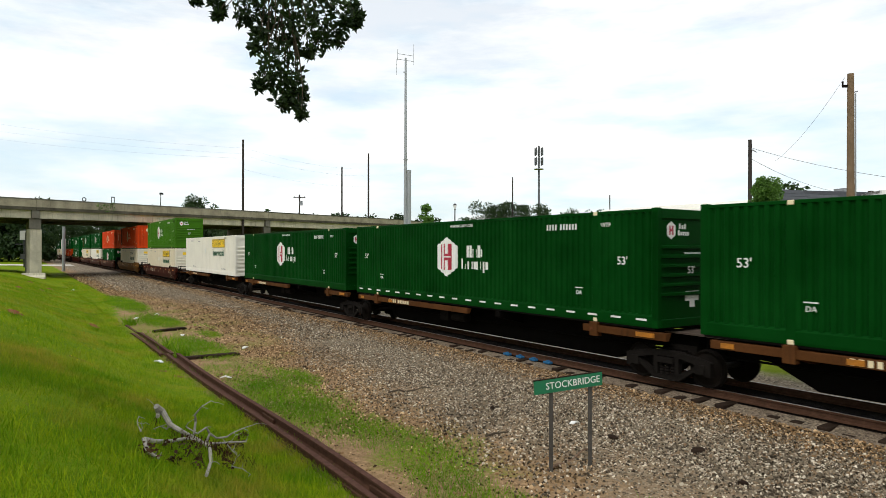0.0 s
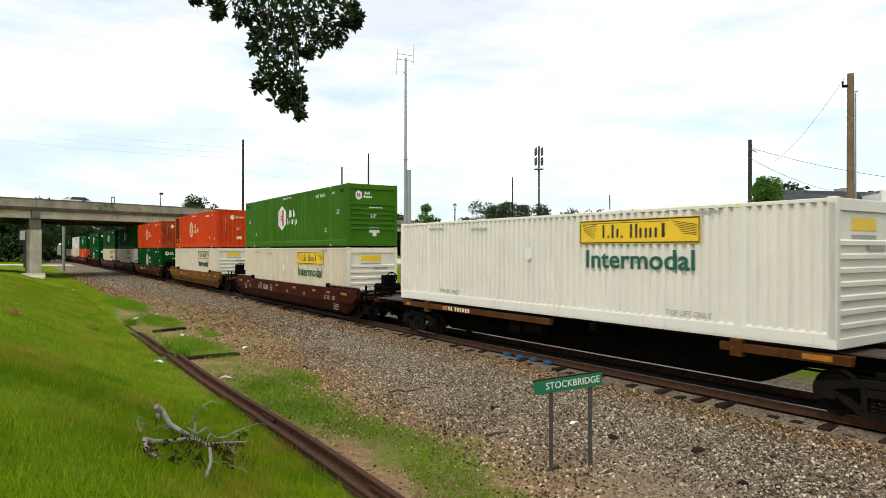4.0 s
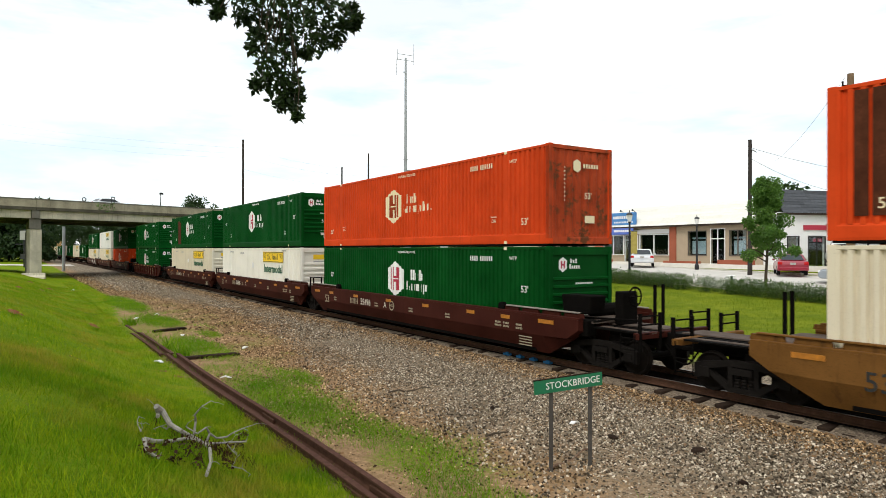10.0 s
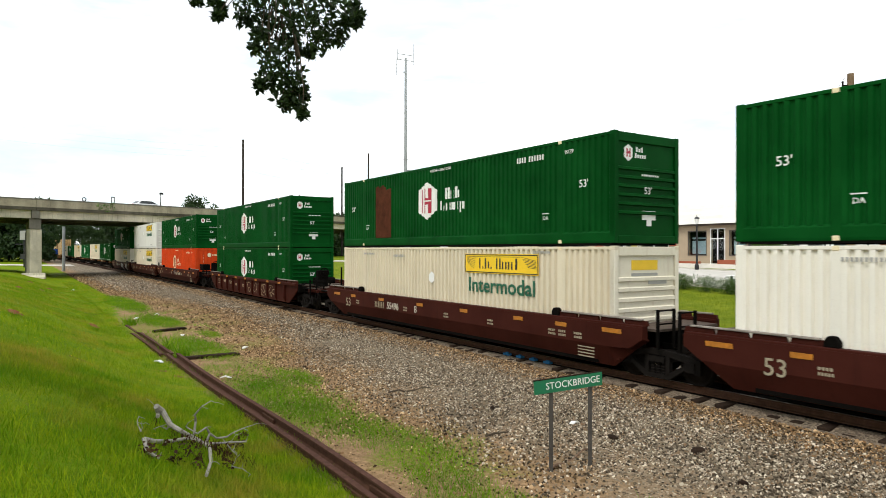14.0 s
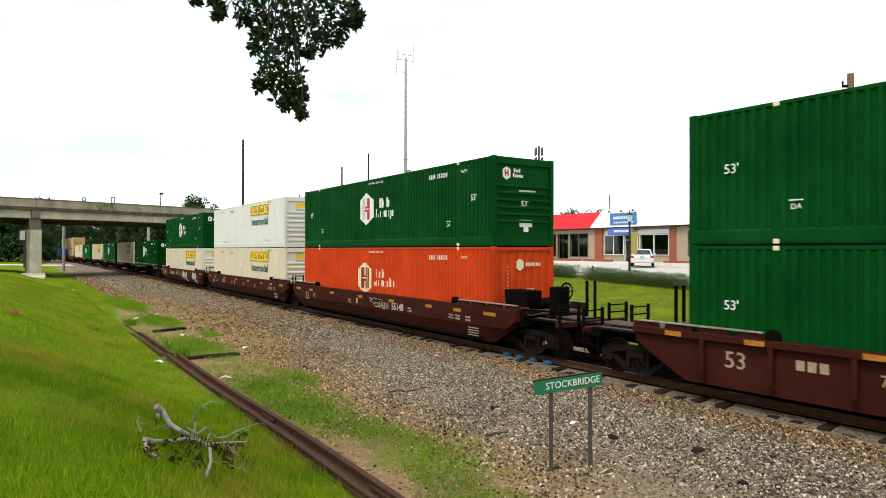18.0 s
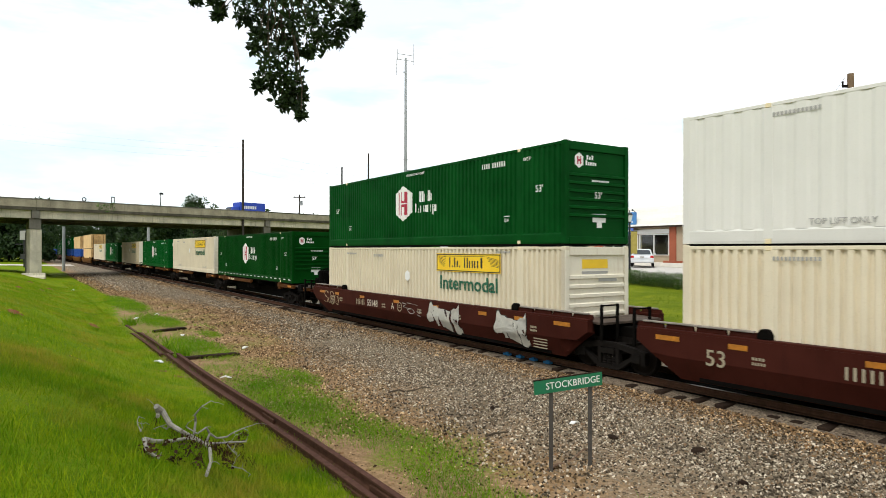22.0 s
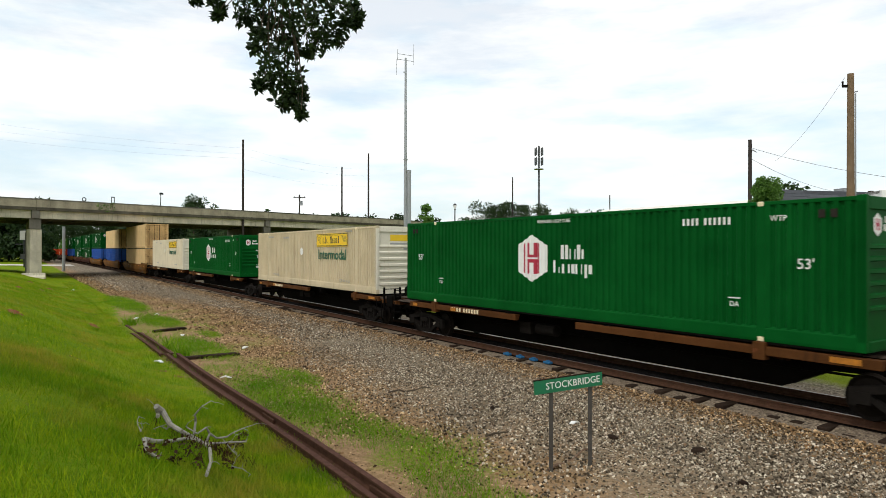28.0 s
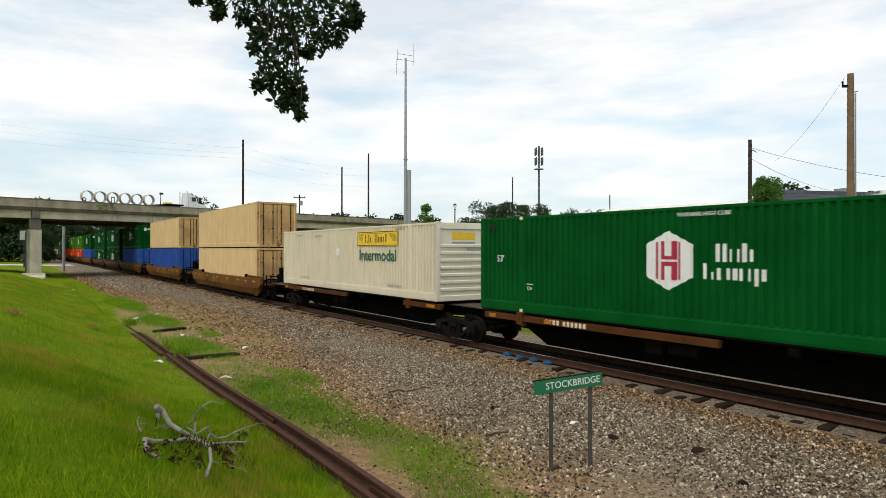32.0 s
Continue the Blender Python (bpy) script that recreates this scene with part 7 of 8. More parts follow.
def door_end(box, paint):
    """Two doors with upright locking bars and black seals."""
    x = HL
    if paint is CREAM:
        paint = CREAM_DOOR
    f = Shape()
    f.box(x - 0.16, x, -HW, -HW + 0.13, 0.15, CH - 0.05).box(x - 0.16, x, HW - 0.13, HW, 0.15, CH - 0.05)
    f.box(x - 0.14, x - 0.002, -HW + 0.13, HW - 0.13, CH - 0.16, CH - 0.02).box(x - 0.14, x - 0.002, -HW + 0.13, HW - 0.13, 0, 0.16)
    part("end_frame", f, paint, box, bevel=0.012)
    for y0, y1 in ((-HW + 0.15, -0.02), (0.02, HW - 0.15)):
        leaf = part("door", Shape().box(x - 0.09, x - 0.04, y0, y1, 0.18, CH - 0.18), paint, box, bevel=0.01)
        for y in (y0 + 0.25, y1 - 0.25):
            part("locking_bar", Shape().tube((x - 0.01, y, 0.12), (x - 0.01, y, CH - 0.12), 0.022, n=8).box(x - 0.04, x + 0.012, y - 0.05, y + 0.05, 1.15, 1.22).box(x - 0.04, x + 0.012, y - 0.05, y + 0.05, 2.2, 2.26), TRUCK, leaf, "rusty locking bar")
    s = Shape()
    for y in (-HW + 0.14, -0.012, HW - 0.155):
        s.box(x - 0.06, x - 0.035, y, y + 0.025, 0.17, CH - 0.17)
    part("door_seal", s, SEAL, box)


MARK_TAN = plain("tan_lettering", (0.40, 0.30, 0.19), 0.6, 0, 9, 0.25)
MARK_DEEPGREEN = plain("deep_green_lettering", (0.006, 0.045, 0.03), 0.6)
GUIDE = plain("worn_pale_steel", (0.27, 0.235, 0.20), 0.6, 0.1, 5, 0.35)
MARK_NUMBER = plain("pale_stencil_lettering", (0.58, 0.53, 0.43), 0.6, 0, 7, 0.15)
MARK_ORANGE = plain("orange_brown_lettering", (0.30, 0.045, 0.015), 0.6)
LABELS = dict(deep="deep green corrugated container with a white badge", fresh="mid green corrugated container with a white badge", pale="clean white corrugated freight container with a yellow panel", green="dark green corrugated container with a white badge", lime="light green corrugated container with a white badge",
              orange="faded orange corrugated container with a cream badge", white="dull white corrugated freight container with a yellow panel",
              bright="fresh white smooth-sided freight container with a yellow panel", cream="rust-streaked cream freight container with plain sides", blue="blue corrugated freight container", tan="rust-streaked tan freight container with a yellow panel")


def container(colour, look_="hub", near=True, dashes=False, rust=False, burnt=False, rusty_end=False):
    """A 53-foot container, its base centre at the origin, its front end ahead."""
    paint = PAINTS[colour]
    box = thing("freight_container", Matrix(), LABELS[colour] + (", rust-patched" if rust else "") + (", dashes along its foot" if dashes else ""), "container", "containers on the train")
    smooth_side = colour == "bright" or colour == "cream"
    pitch, depth = (0.46, 0.02) if smooth_side else (0.215, 0.046) if look_ in ("hub", "inc") else (0.23, 0.07)
    foot, head = 0.30, 0.09
    if not near:
        pitch = pitch * 2
    for out in (-1, 1):
        y = out * (HW - 0.008)
        segs = ((-HL + 0.14, -POST - 0.10), (-POST + 0.10, POST - 0.10), (POST + 0.10, HL - 0.14))
        s = Shape()
        for a, b in segs:
            r = ribbed(a, b, foot, CH - head, pitch, depth, y, out)
            s.add(r.v, r.f)
        part("side_panel", once(("panel", pitch, depth, out), lambda: s.mesh("side_panel")), paint, box)
        part("bottom_rail", once(("foot", out), lambda: Shape().prism([(out * (HW - 0.09), 0.005), (out * (HW - 0.012), 0.005), (out * (HW - 0.002), 0.06), (out * (HW - 0.002), foot - 0.03), (out * (HW - 0.03), foot + 0.02), (out * (HW - 0.09), foot + 0.02)][::out], "x", -HL + 0.1, HL - 0.1).mesh("bottom_rail")), paint, box)
        part("top_rail", once(("head", out), lambda: Shape().box(-HL + 0.1, HL - 0.1, out * (HW - 0.08), out * (HW - 0.004), CH - head - 0.01, CH - 0.02).mesh("top_rail", 0.01)), paint, box)
        for px in (-POST, POST):
            post = part("lifting_post", once(("post", out), lambda: Shape().box(-0.10, 0.10, out * (HW - 0.10), out * (HW + 0.002), 0.1, CH - 0.1).mesh("lifting_post", 0.01)), paint, box, m=pose(px, 0, 0))
            for z in (0.0, CH - 0.12):
                part("corner_casting", once("cast", lambda: Shape().box(-0.065, 0.065, -0.09, 0.09, 0, 0.10).mesh("corner_casting", 0.012)), MARK_CREAM if look_ != "plain" else STAIN, post, m=pose(0, out * (HW - 0.078), z))
        for px in (-HL, HL):
            sgn = 1 if px > 0 else -1
            part("corner_post", once(("corner", out), lambda: Shape().box(-0.09, 0.09, out * (HW - 0.16), out * HW, 0.0, CH).mesh("corner_post", 0.015)), paint, box, m=pose(px - sgn * 0.092, 0, 0))
    part("roof", once("roof", lambda: Shape().box(-HL + 0.09, HL - 0.09, -HW + 0.06, HW - 0.06, CH - 0.06, CH - 0.025).mesh("roof")), paint, box)
    part("underframe", once("under", lambda: Shape().box(-HL + 0.09, HL - 0.09, -HW + 0.02, HW - 0.02, -0.045, 0.17).mesh("underframe")), GRIME_SHADE, box)
    part("rear_end", once("rear", lambda: Shape().box(-HL + 0.03, -HL + 0.08, -HW + 0.16, HW - 0.16, 0.06, CH - 0.06).mesh("rear_end")), paint, box)
    if look_ == "hub":
        hub_marks(box, MARK_RED, MARK_WHITE, colour in ("lime", "fresh"))
        slatted_end(box, paint, "hub", MARK_WHITE)
    elif look_ == "inc":
        hub_marks(box, MARK_ORANGE, MARK_CREAM)
        flat_end(box, paint, rusty_end)
    elif look_ in ("yellow", "outlined"):
        yellow_marks(box, look_ == "outlined")
        slatted_end(box, paint, "slat", MARK_WHITE)
    else:
        door_end(box, paint)
    if dashes:
        for i in range(20):
            part("dash", once("dash", lambda: Shape().box(-0.16, 0.16, -0.005, 0, 0, 0.05).mesh("dash")), MARK_WHITE, box, m=pose(-7.6 + i * 0.8, -HW - 0.001, 0.16))
    if rust:
        s = Shape()
        rr = random.Random(4)
        for i in range(9):
            h = rr.uniform(0.2, 0.7)
            s.box(-4.95 + i * 0.145, -4.79 + i * 0.145, -0.004, 0, 0.32, 2.6 - h * 0.5)
        part("rust_patch", s.moved(Matrix.Translation((0, SIDE_Y + 0.002, 0))), RUST_PATCH, box, "flaked rust patch")
    if burnt:
        s = Shape()
        for i in range(4):
            s.box(-7.6 + i * 0.3, -7.36 + i * 0.3, -0.004, 0, 0.45, 2.75)
        part("rust_patch", s.moved(Matrix.Translation((0, SIDE_Y + 0.002, 0))), RUST_PATCH, box, "dark scorched patch")
    return box


# ---- train: cars ----
def wheelset_mesh():
    s = Shape()
    for y in (-0.75, 0.75):
        o = 1 if y > 0 else -1
        s.lathe([(0.05, y - o * 0.03), (0.12, y + o * 0.09), (0.36, y + o * 0.02), (0.42, y + o * 0.06), (0.425, y), (0.455, y - o * 0.05), (0.455, y - o * 0.08), (0.36, y - o * 0.07), (0.1, y - o * 0.08)], "y", 20)
    s.tube((0, -0.98, 0), (0, 0.98, 0), 0.08, n=10)
    for y in (-0.955, 0.955):
        for k in range(3):
            t = math.tau * k / 3
            s.tube((0.045 * math.cos(t), y, 0.045 * math.sin(t)), (0.045 * math.cos(t), y * 1.035, 0.045 * math.sin(t)), 0.018, n=5)
    return s.mesh("wheelset")


def side_frame_mesh():
    """Cast side frame with its two openings and the spring nest."""
    s = Shape()
    y0, y1 = -0.07, 0.07
    s.prism([(-1.15, 0.30), (-1.15, 0.62), (-0.80, 0.70), (-0.25, 0.78), (0.25, 0.78), (0.80, 0.70), (1.15, 0.62), (1.15, 0.30), (1.02, 0.30), (0.98, 0.52), (0.72, 0.55), (0.30, 0.64), (-0.30, 0.64), (-0.72, 0.55), (-0.98, 0.52), (-1.02, 0.30)], "y", y0, y1)
    s.prism([(-0.95, 0.52), (-0.80, 0.52), (-0.26, 0.20), (0.26, 0.20), (0.80, 0.52), (0.95, 0.52), (0.34, 0.09), (-0.34, 0.09)][::-1], "y", y0, y1)
    s.box(-0.34, -0.24, y0, y1, 0.18, 0.66).box(0.24, 0.34, y0, y1, 0.18, 0.66)
    for x in (-0.15, 0.0, 0.15):
        for k in range(4):
            s.lathe([(0.055, 0), (0.068, 0.03), (0.055, 0.06)], "z", 8, (x, 0, 0.20 + 0.07 * k))
    s.box(-0.22, 0.22, -0.11, 0.11, 0.48, 0.62)
    for x in (-0.89, 0.89):
        s.box(x - 0.12, x + 0.12, -0.10, 0.10, 0.34, 0.56)
    return s.mesh("side_frame")


WHEELS = []


def truck(car, x):
    """A two-axle truck under a car."""
    base = part("bolster", once("bolster", lambda: Shape().box(-0.2, 0.2, -0.95, 0.95, 0.45, 0.70).box(-0.35, 0.35, -0.35, 0.35, 0.62, 0.84).box(-0.6, -0.5, -0.8, 0.8, 0.35, 0.45).box(0.5, 0.6, -0.8, 0.8, 0.35, 0.45).mesh("bolster")), TRUCK, car, m=pose(x, 0, 0))
    for y in (-1.0, 1.0):
        part("side_frame", once("side_frame", side_frame_mesh), TRUCK, base, "dusty cast steel side frame", m=pose(0, y, 0))
    for dx in (-0.89, 0.89):
        w = part("wheelset", once("wheelset", wheelset_mesh), WHEEL, base, m=pose(dx, 0, 0.425))
        WHEELS.append((w, car, x, dx))


def reflectors(car, y, z, xs, size=0.42):
    for x in xs:
        part("reflector", once(("refl", size), lambda: Shape().box(-size / 2, size / 2, -0.012, 0, -0.055, 0.055).mesh("reflector")), REFLECT, car, m=pose(x, y, z))


def end_platform(car, x0, x1, sgn, paint, coupled, hood=False):
    """Open end of a car: centre sill, cross beams, walkway, stanchions, brake gear and coupler."""
    lo, hi = min(x0, x1), max(x0, x1)
    part("draft_sill", Shape().box(lo, hi, -0.33, 0.33, 0.72, 1.10), GRIME_SHADE, car, bevel=0.02)
    m = (lo + hi) / 2
    w = hi - lo
    part("walkway", Shape().box(lo + 0.03 * w, hi - 0.25 * w if sgn > 0 else hi - 0.03 * w, -0.42, 0.42, 1.14, 1.17), DECK, car, "worn steel walkway plate")
    tip = x1 - sgn * 0.45
    part("end_beam", Shape().box(min(tip, tip - sgn * 0.16), max(tip, tip - sgn * 0.16), -1.42, 1.42, 0.98, 1.14), paint, car, bevel=0.015)
    for y in (-1.36, -0.62, 0.62, 1.36):
        part("stanchion", Shape().box(tip - 0.04, tip + 0.04, y - 0.03, y + 0.03, 0.70, 1.62), GRIME_SHADE, car)
    for y in (-1.36, 0.62):
        for z in (1.55, 1.34):
            part("handrail", once("grab", lambda: Shape().tube((0, 0, 0), (0, 0.74, 0), 0.02, n=6).mesh("handrail")), GRIME_SHADE, car, m=pose(tip, y, z))
    st = Shape()
    for z in (0.42, 0.72, 1.0):
        st.tube((tip - sgn * 0.1, -1.43, z), (tip - sgn * 0.55, -1.43, z), 0.016, n=6)
    st.tube((tip - sgn * 0.1, -1.43, 0.38), (tip - sgn * 0.1, -1.43, 1.1), 0.016, n=6).tube((tip - sgn * 0.55, -1.43, 0.38), (tip - sgn * 0.55, -1.43, 1.1), 0.016, n=6)
    part("ladder", st, GRIME_SHADE, car)
    if sgn > 0:
        part("brake_wheel", Shape().lathe([(0.24, -0.02), (0.28, 0.0), (0.24, 0.02), (0.22, 0.0), (0.24, -0.02)], "x", 16).tube((0, -0.24, 0), (0, 0.24, 0), 0.015, n=5).tube((0, 0, -0.24), (0, 0, 0.24), 0.015, n=5).tube((0, 0, 0), (-0.25, 0, 0), 0.04, n=8), GRIME_SHADE, car, "black brake wheel", m=pose(HL + 2.1, -0.15, 1.92))
        part("brake_housing", Shape().box(HL + 1.65, HL + 1.95, -0.45, 0.15, 1.15, 2.05), GRIME_SHADE, car, bevel=0.03)
        if hood:
            part("reservoir_hood", Shape().prism([(HL + 0.30, 1.42), (HL + 1.30, 1.42), (HL + 1.38, 1.92), (HL + 0.22, 1.92)], "y", -1.05, -0.45), GRIME_SHADE, car, "black hood over the brake gear", bevel=0.03)
        part("air_tank", Shape().tube((HL + 0.5, -0.1, 1.42), (HL + 0.5, 1.1, 1.42), 0.2, n=12), GRIME_SHADE, car)
        part("lever", Shape().tube((HL + 0.8, -0.9, 1.3), (HL + 2.6, -0.5, 1.34), 0.03, n=6).tube((HL + 1.4, -1.1, 1.22), (HL + 2.4, -1.3, 1.42), 0.03, n=6), GRIME_SHADE, car)
        part("valve_box", Shape().box(HL + 1.0, HL + 1.5, -1.35, -0.95, 0.85, 1.3), GRIME_SHADE, car, bevel=0.03)
    for y in (0.95, 1.3):
        part("stanchion", Shape().box(x0 + sgn * 0.5 - 0.04, x0 + sgn * 0.5 + 0.04, y - 0.03, y + 0.03, 1.0, 2.2), GRIME_SHADE, car)
    for k in range(3):
        part("grating", Shape().box(min(x0 + sgn * 0.2, tip), max(x0 + sgn * 0.2, tip), -1.2 + 0.28 * k, -1.02 + 0.28 * k, 1.09, 1.13), DECK if k == 1 else GRIME_SHADE, car)
    if coupled:
        part("coupler", Shape().box(min(x1, x1 - sgn * 0.5), max(x1, x1 - sgn * 0.5), -0.12, 0.12, 0.72, 0.96).prism([(x1 - 0.16, -0.2), (x1 + 0.16, -0.14), (x1 + 0.1, 0.18), (x1 - 0.1, 0.22)], "z", 0.68, 1.0), GRIME_SHADE, car, bevel=0.02)
        part("air_hose", Shape().tube((x1 - sgn * 0.5, -0.35, 0.8), (x1 - sgn * 0.2, -0.33, 0.42), 0.025, n=6).tube((x1 - sgn * 0.2, -0.33, 0.42), (x1, -0.3, 0.36), 0.025, n=6), GRIME_SHADE, car)


def well_car(front, rear, front_joint, rear_joint, paint, style, label, lead, number="", number_x=-3.05):
    """One unit of a well car. front, rear: reach of its ends from the centre; the container sits at the centre."""
    car = thing("well_car", Matrix(), label, "rail car", "well cars of the train")
    ends = {sg: 9.45 if joint == "coupler" else 9.15 for sg, joint in ((1, front_joint), (-1, rear_joint))}
    for y in (-1.0, 1.0):
        s = Shape()
        for x, zb in ((-ends[-1], 0.98), (-ends[-1] + 0.4, 0.72), (-8.1, 0.22), (8.1, 0.22), (ends[1] - 0.4, 0.72), (ends[1], 0.98)):
            zm = max(0.74, zb + 0.05)
            yb = 1.31
            o = 1.54
            if style == "ribbed":
                o, yb = 1.40, 1.38
            s.v += [(x, y * o, 1.30), (x, y * o, zm), (x, y * yb, zb), (x, y * (yb - 0.05), zb), (x, y * 1.345, zm), (x, y * 1.345, 1.30)]
        for i in range(5):
            for j in range(6):
                s.f.append((6 * i + j, 6 * i + 6 + j, 6 * i + 6 + (j + 1) % 6, 6 * i + (j + 1) % 6))
        s.f += [(0, 1, 2, 3, 4, 5), (35, 34, 33, 32, 31, 30)]
        part("side_sill", s, paint, car)
        part("top_chord", Shape().box(-ends[-1], ends[1], min(y * 1.33, y * 1.53), max(y * 1.33, y * (1.56 if style == "ribbed" else 1.555)), 1.20 if style == "ribbed" else 1.275, 1.35), paint, car, bevel=0.012)
        lo_y, hi_y = min(y * 1.34, y * 1.46), max(y * 1.34, y * 1.46)
        for sg in (-1, 1):
            x0, x1 = sorted((sg * (POST + 0.22), sg * (ends[sg] - 0.1)))
            part("guide_rail", once(("guide", y, sg, ends[sg]), lambda: Shape().box(x0, x1, lo_y, hi_y, 1.46, 1.50).mesh("guide_rail", 0.01)), paint if paint is BROWN else GUIDE, car, "worn guide rail")
            for k in range(4):
                xb = x0 + 0.2 + (x1 - x0 - 0.4) * k / 3
                part("bracket", once(("bracket", y), lambda: Shape().prism([(-0.36, 1.345), (0.36, 1.345), (0.33, 1.46), (-0.33, 1.46)], "y", min(y * 1.35, y * 1.42), max(y * 1.35, y * 1.42)).mesh("bracket")), paint, car, m=pose(xb, 0, 0))
            part("corner_guide", once(("lug", y), lambda: Shape().prism([(-0.14, 1.34), (0.14, 1.34), (0.14, 1.46), (0.07, 1.56), (-0.07, 1.56), (-0.14, 1.46)], "y", min(y * 1.315, y * 1.49), max(y * 1.315, y * 1.49)).mesh("corner_guide", 0.02)), GRIME_SHADE, car, "black container guide", m=pose(sg * POST, 0, 0))
        if style == "ribbed":
            for i in range(11):
                part("stake", once(("stake", y), lambda: Shape().prism([(y * 1.395, 0.26), (y * 1.44, 0.26), (y * 1.53, 0.46), (y * 1.53, 1.21), (y * 1.395, 1.21)][:: int(y)], "x", -0.045, 0.045).mesh("stake", 0.008)), paint, car, m=pose(-7.62 + i * 1.524, 0, 0))
    # floor colour includes the dark of the well's shade
    part("well_floor", Shape().box(-7.6, 7.6, -1.36, 1.36, 0.24, 0.33), GRIME_SHADE, car)
    for sg in (1, -1):
        end = ends[sg]
        part("end_bulkhead", Shape().box(sg * 8.25 - 0.06, sg * 8.25 + 0.06, -1.36, 1.36, 0.4, 1.2), paint, car)
        part("end_deck", Shape().prism([(sg * 8.2, -1.4), (sg * 8.2, 1.4), (sg * (end + 0.2), 1.15), (sg * (end + 0.2), -1.15)][:: -sg], "z", 1.20, 1.26), DECK, car, "worn steel end deck")
        joint = front_joint if sg > 0 else rear_joint
        if joint == "coupler":
            end_platform(car, sg * end, sg * (front if sg > 0 else rear), sg, paint, True, lead in "AB")
            truck(car, sg * ((front if sg > 0 else rear) - 1.95))
        else:
            tip = sg * (front if sg > 0 else rear)
            part("draft_sill", Shape().box(min(sg * 8.3, tip), max(sg * 8.3, tip), -0.36, 0.36, 0.74, 1.12), GRIME_SHADE, car, bevel=0.02)
            for y in (-1.3, -0.7):
                part("stanchion", Shape().box(sg * (end + 0.26) - 0.03, sg * (end + 0.26) + 0.03, y - 0.03, y + 0.03, 0.8, 1.75), GRIME_SHADE, car)
            for z in (1.72, 1.4):
                part("handrail", once("short_grab", lambda: Shape().tube((0, -1.3, 0), (0, -0.7, 0), 0.02, n=6).mesh("handrail")), GRIME_SHADE, car, m=pose(sg * (end + 0.26), 0, z))
            if sg < 0:
                truck(car, tip - 0.5)
    y = -1.542
    if style == "ribbed":
        reflectors(car, -1.562, 1.275, (-8.3, -6.4, -4.2, -1.9, 0.3, 2.6, 4.9, 7.0))
    else:
        reflectors(car, y, 1.14, (-6.6, -4.0, -1.0, 1.8, 4.6, 6.4))
        reflectors(car, y, 1.15, (8.2, -8.3), 0.62)
    t = Shape()
    bars(t, number_x - 1.5, 0.80, (0.24,) * 6, 0.055, 0.085)
    for x in (-6.3, -2.2, 0.6, 3.1, 5.9, 6.3, 6.9):
        bars(t, x, 0.92, (0.06,) * 4, 0.05, 0.02)
        bars(t, x, 0.82, (0.06,) * 5, 0.04, 0.02)
    for k in range(4):
        t.box(7.05, 7.62, -0.004, 0, 0.62 - 0.08 * k, 0.65 - 0.08 * k)
    if style == "ribbed":
        y = -1.402
        t = Shape()
        bars(t, -5.65, 0.82, (0.2,) * 3, 0.16, 0.06)
        for x in (-2.6, -0.9):
            bars(t, x, 0.80, (0.06,) * 6, 0.05, 0.02)
            bars(t, x, 0.70, (0.06,) * 5, 0.05, 0.02)
        part("car_number", text_mesh("73389", 0.30), MARK_TAN, car, m=pose(-3.82, y - 0.005, 0.84))
    tagged(part("side_print", t.moved(Matrix.Translation((0, y, 0))), MARK_TAN if style == "ribbed" else MARK_BLACK if paint is BROWN else MARK_DIM, car), kind="stuff")
    if style != "ribbed":
        if number:
            part("car_number", text_mesh(number, 0.38), MARK_NUMBER, car, "pale painted car number", m=pose(number_x, y - 0.005, 0.92))
        if lead in "A-":
            ring = Shape().lathe([(0.15, -0.003), (0.19, -0.003), (0.19, 0.0), (0.15, 0.0), (0.15, -0.003)], "y", 18).box(-0.11, 0.11, -0.003, 0, -0.03, 0.0).box(-0.08, 0.08, -0.003, 0, 0.04, 0.06)
            part("stencil", ring, MARK_DIM, car, "faint round stencil", m=pose(-0.75 if lead in "ABC" else -2.0, y - 0.002, 0.95))
    part("length_mark", text_mesh("53", 0.50), MARK_TAN if style == "ribbed" else MARK_BLACK if paint is BROWN else MARK_DIM, car, m=pose(-6.9 if style == "ribbed" else -7.1, y - 0.005, 0.82))
    if lead in "ABC":
        part("unit_mark", text_mesh(lead, 0.34), MARK_NUMBER, car, m=pose(-1.3, y - 0.005, 0.93))
    return car


def graffiti(car, strokes, x, z, w, h, mat, side_y, width=0.05, bent=False):
    """Hand-drawn sprayed strokes: bent lines through points of a unit square, rounded off."""
    s = Shape()
    for n, pts in enumerate(strokes):
        p = [Vector((x + w * u, z + h * v)) for u, v in pts]
        line = []
        for i in range(len(p) - 1):
            p0, p1, p2, p3 = p[max(i - 1, 0)], p[i], p[i + 1], p[min(i + 2, len(p) - 1)]
            for k in range(5):
                t = k / 5
                line.append(0.5 * ((2 * p1) + (p2 - p0) * t + (2 * p0 - 5 * p1 + 4 * p2 - p3) * t * t + (3 * p1 - p0 - 3 * p2 + p3) * t ** 3))
        line.append(p[-1])
        yy = -0.004 - 0.0015 * n
        v = []
        for i, q in enumerate(line):
            d = (line[min(i + 1, len(line) - 1)] - line[max(i - 1, 0)]).normalized()
            r = width * (0.35 + 0.2 * math.sin(i * 0.9 + n))
            for e in (1, -1):
                zz = q.y + e * d.x * r
                v.append((q.x - e * d.y * r, yy + (0.445 * max(0.0, 0.74 - zz) if bent else 0.0), zz))
        s.add(v, [(2 * i, 2 * i + 1, 2 * i + 3, 2 * i + 2) for i in range(len(line) - 1)])
    part("graffiti", s.moved(Matrix.Translation((0, side_y, 0))), mat, car, "sprayed graffiti strokes")


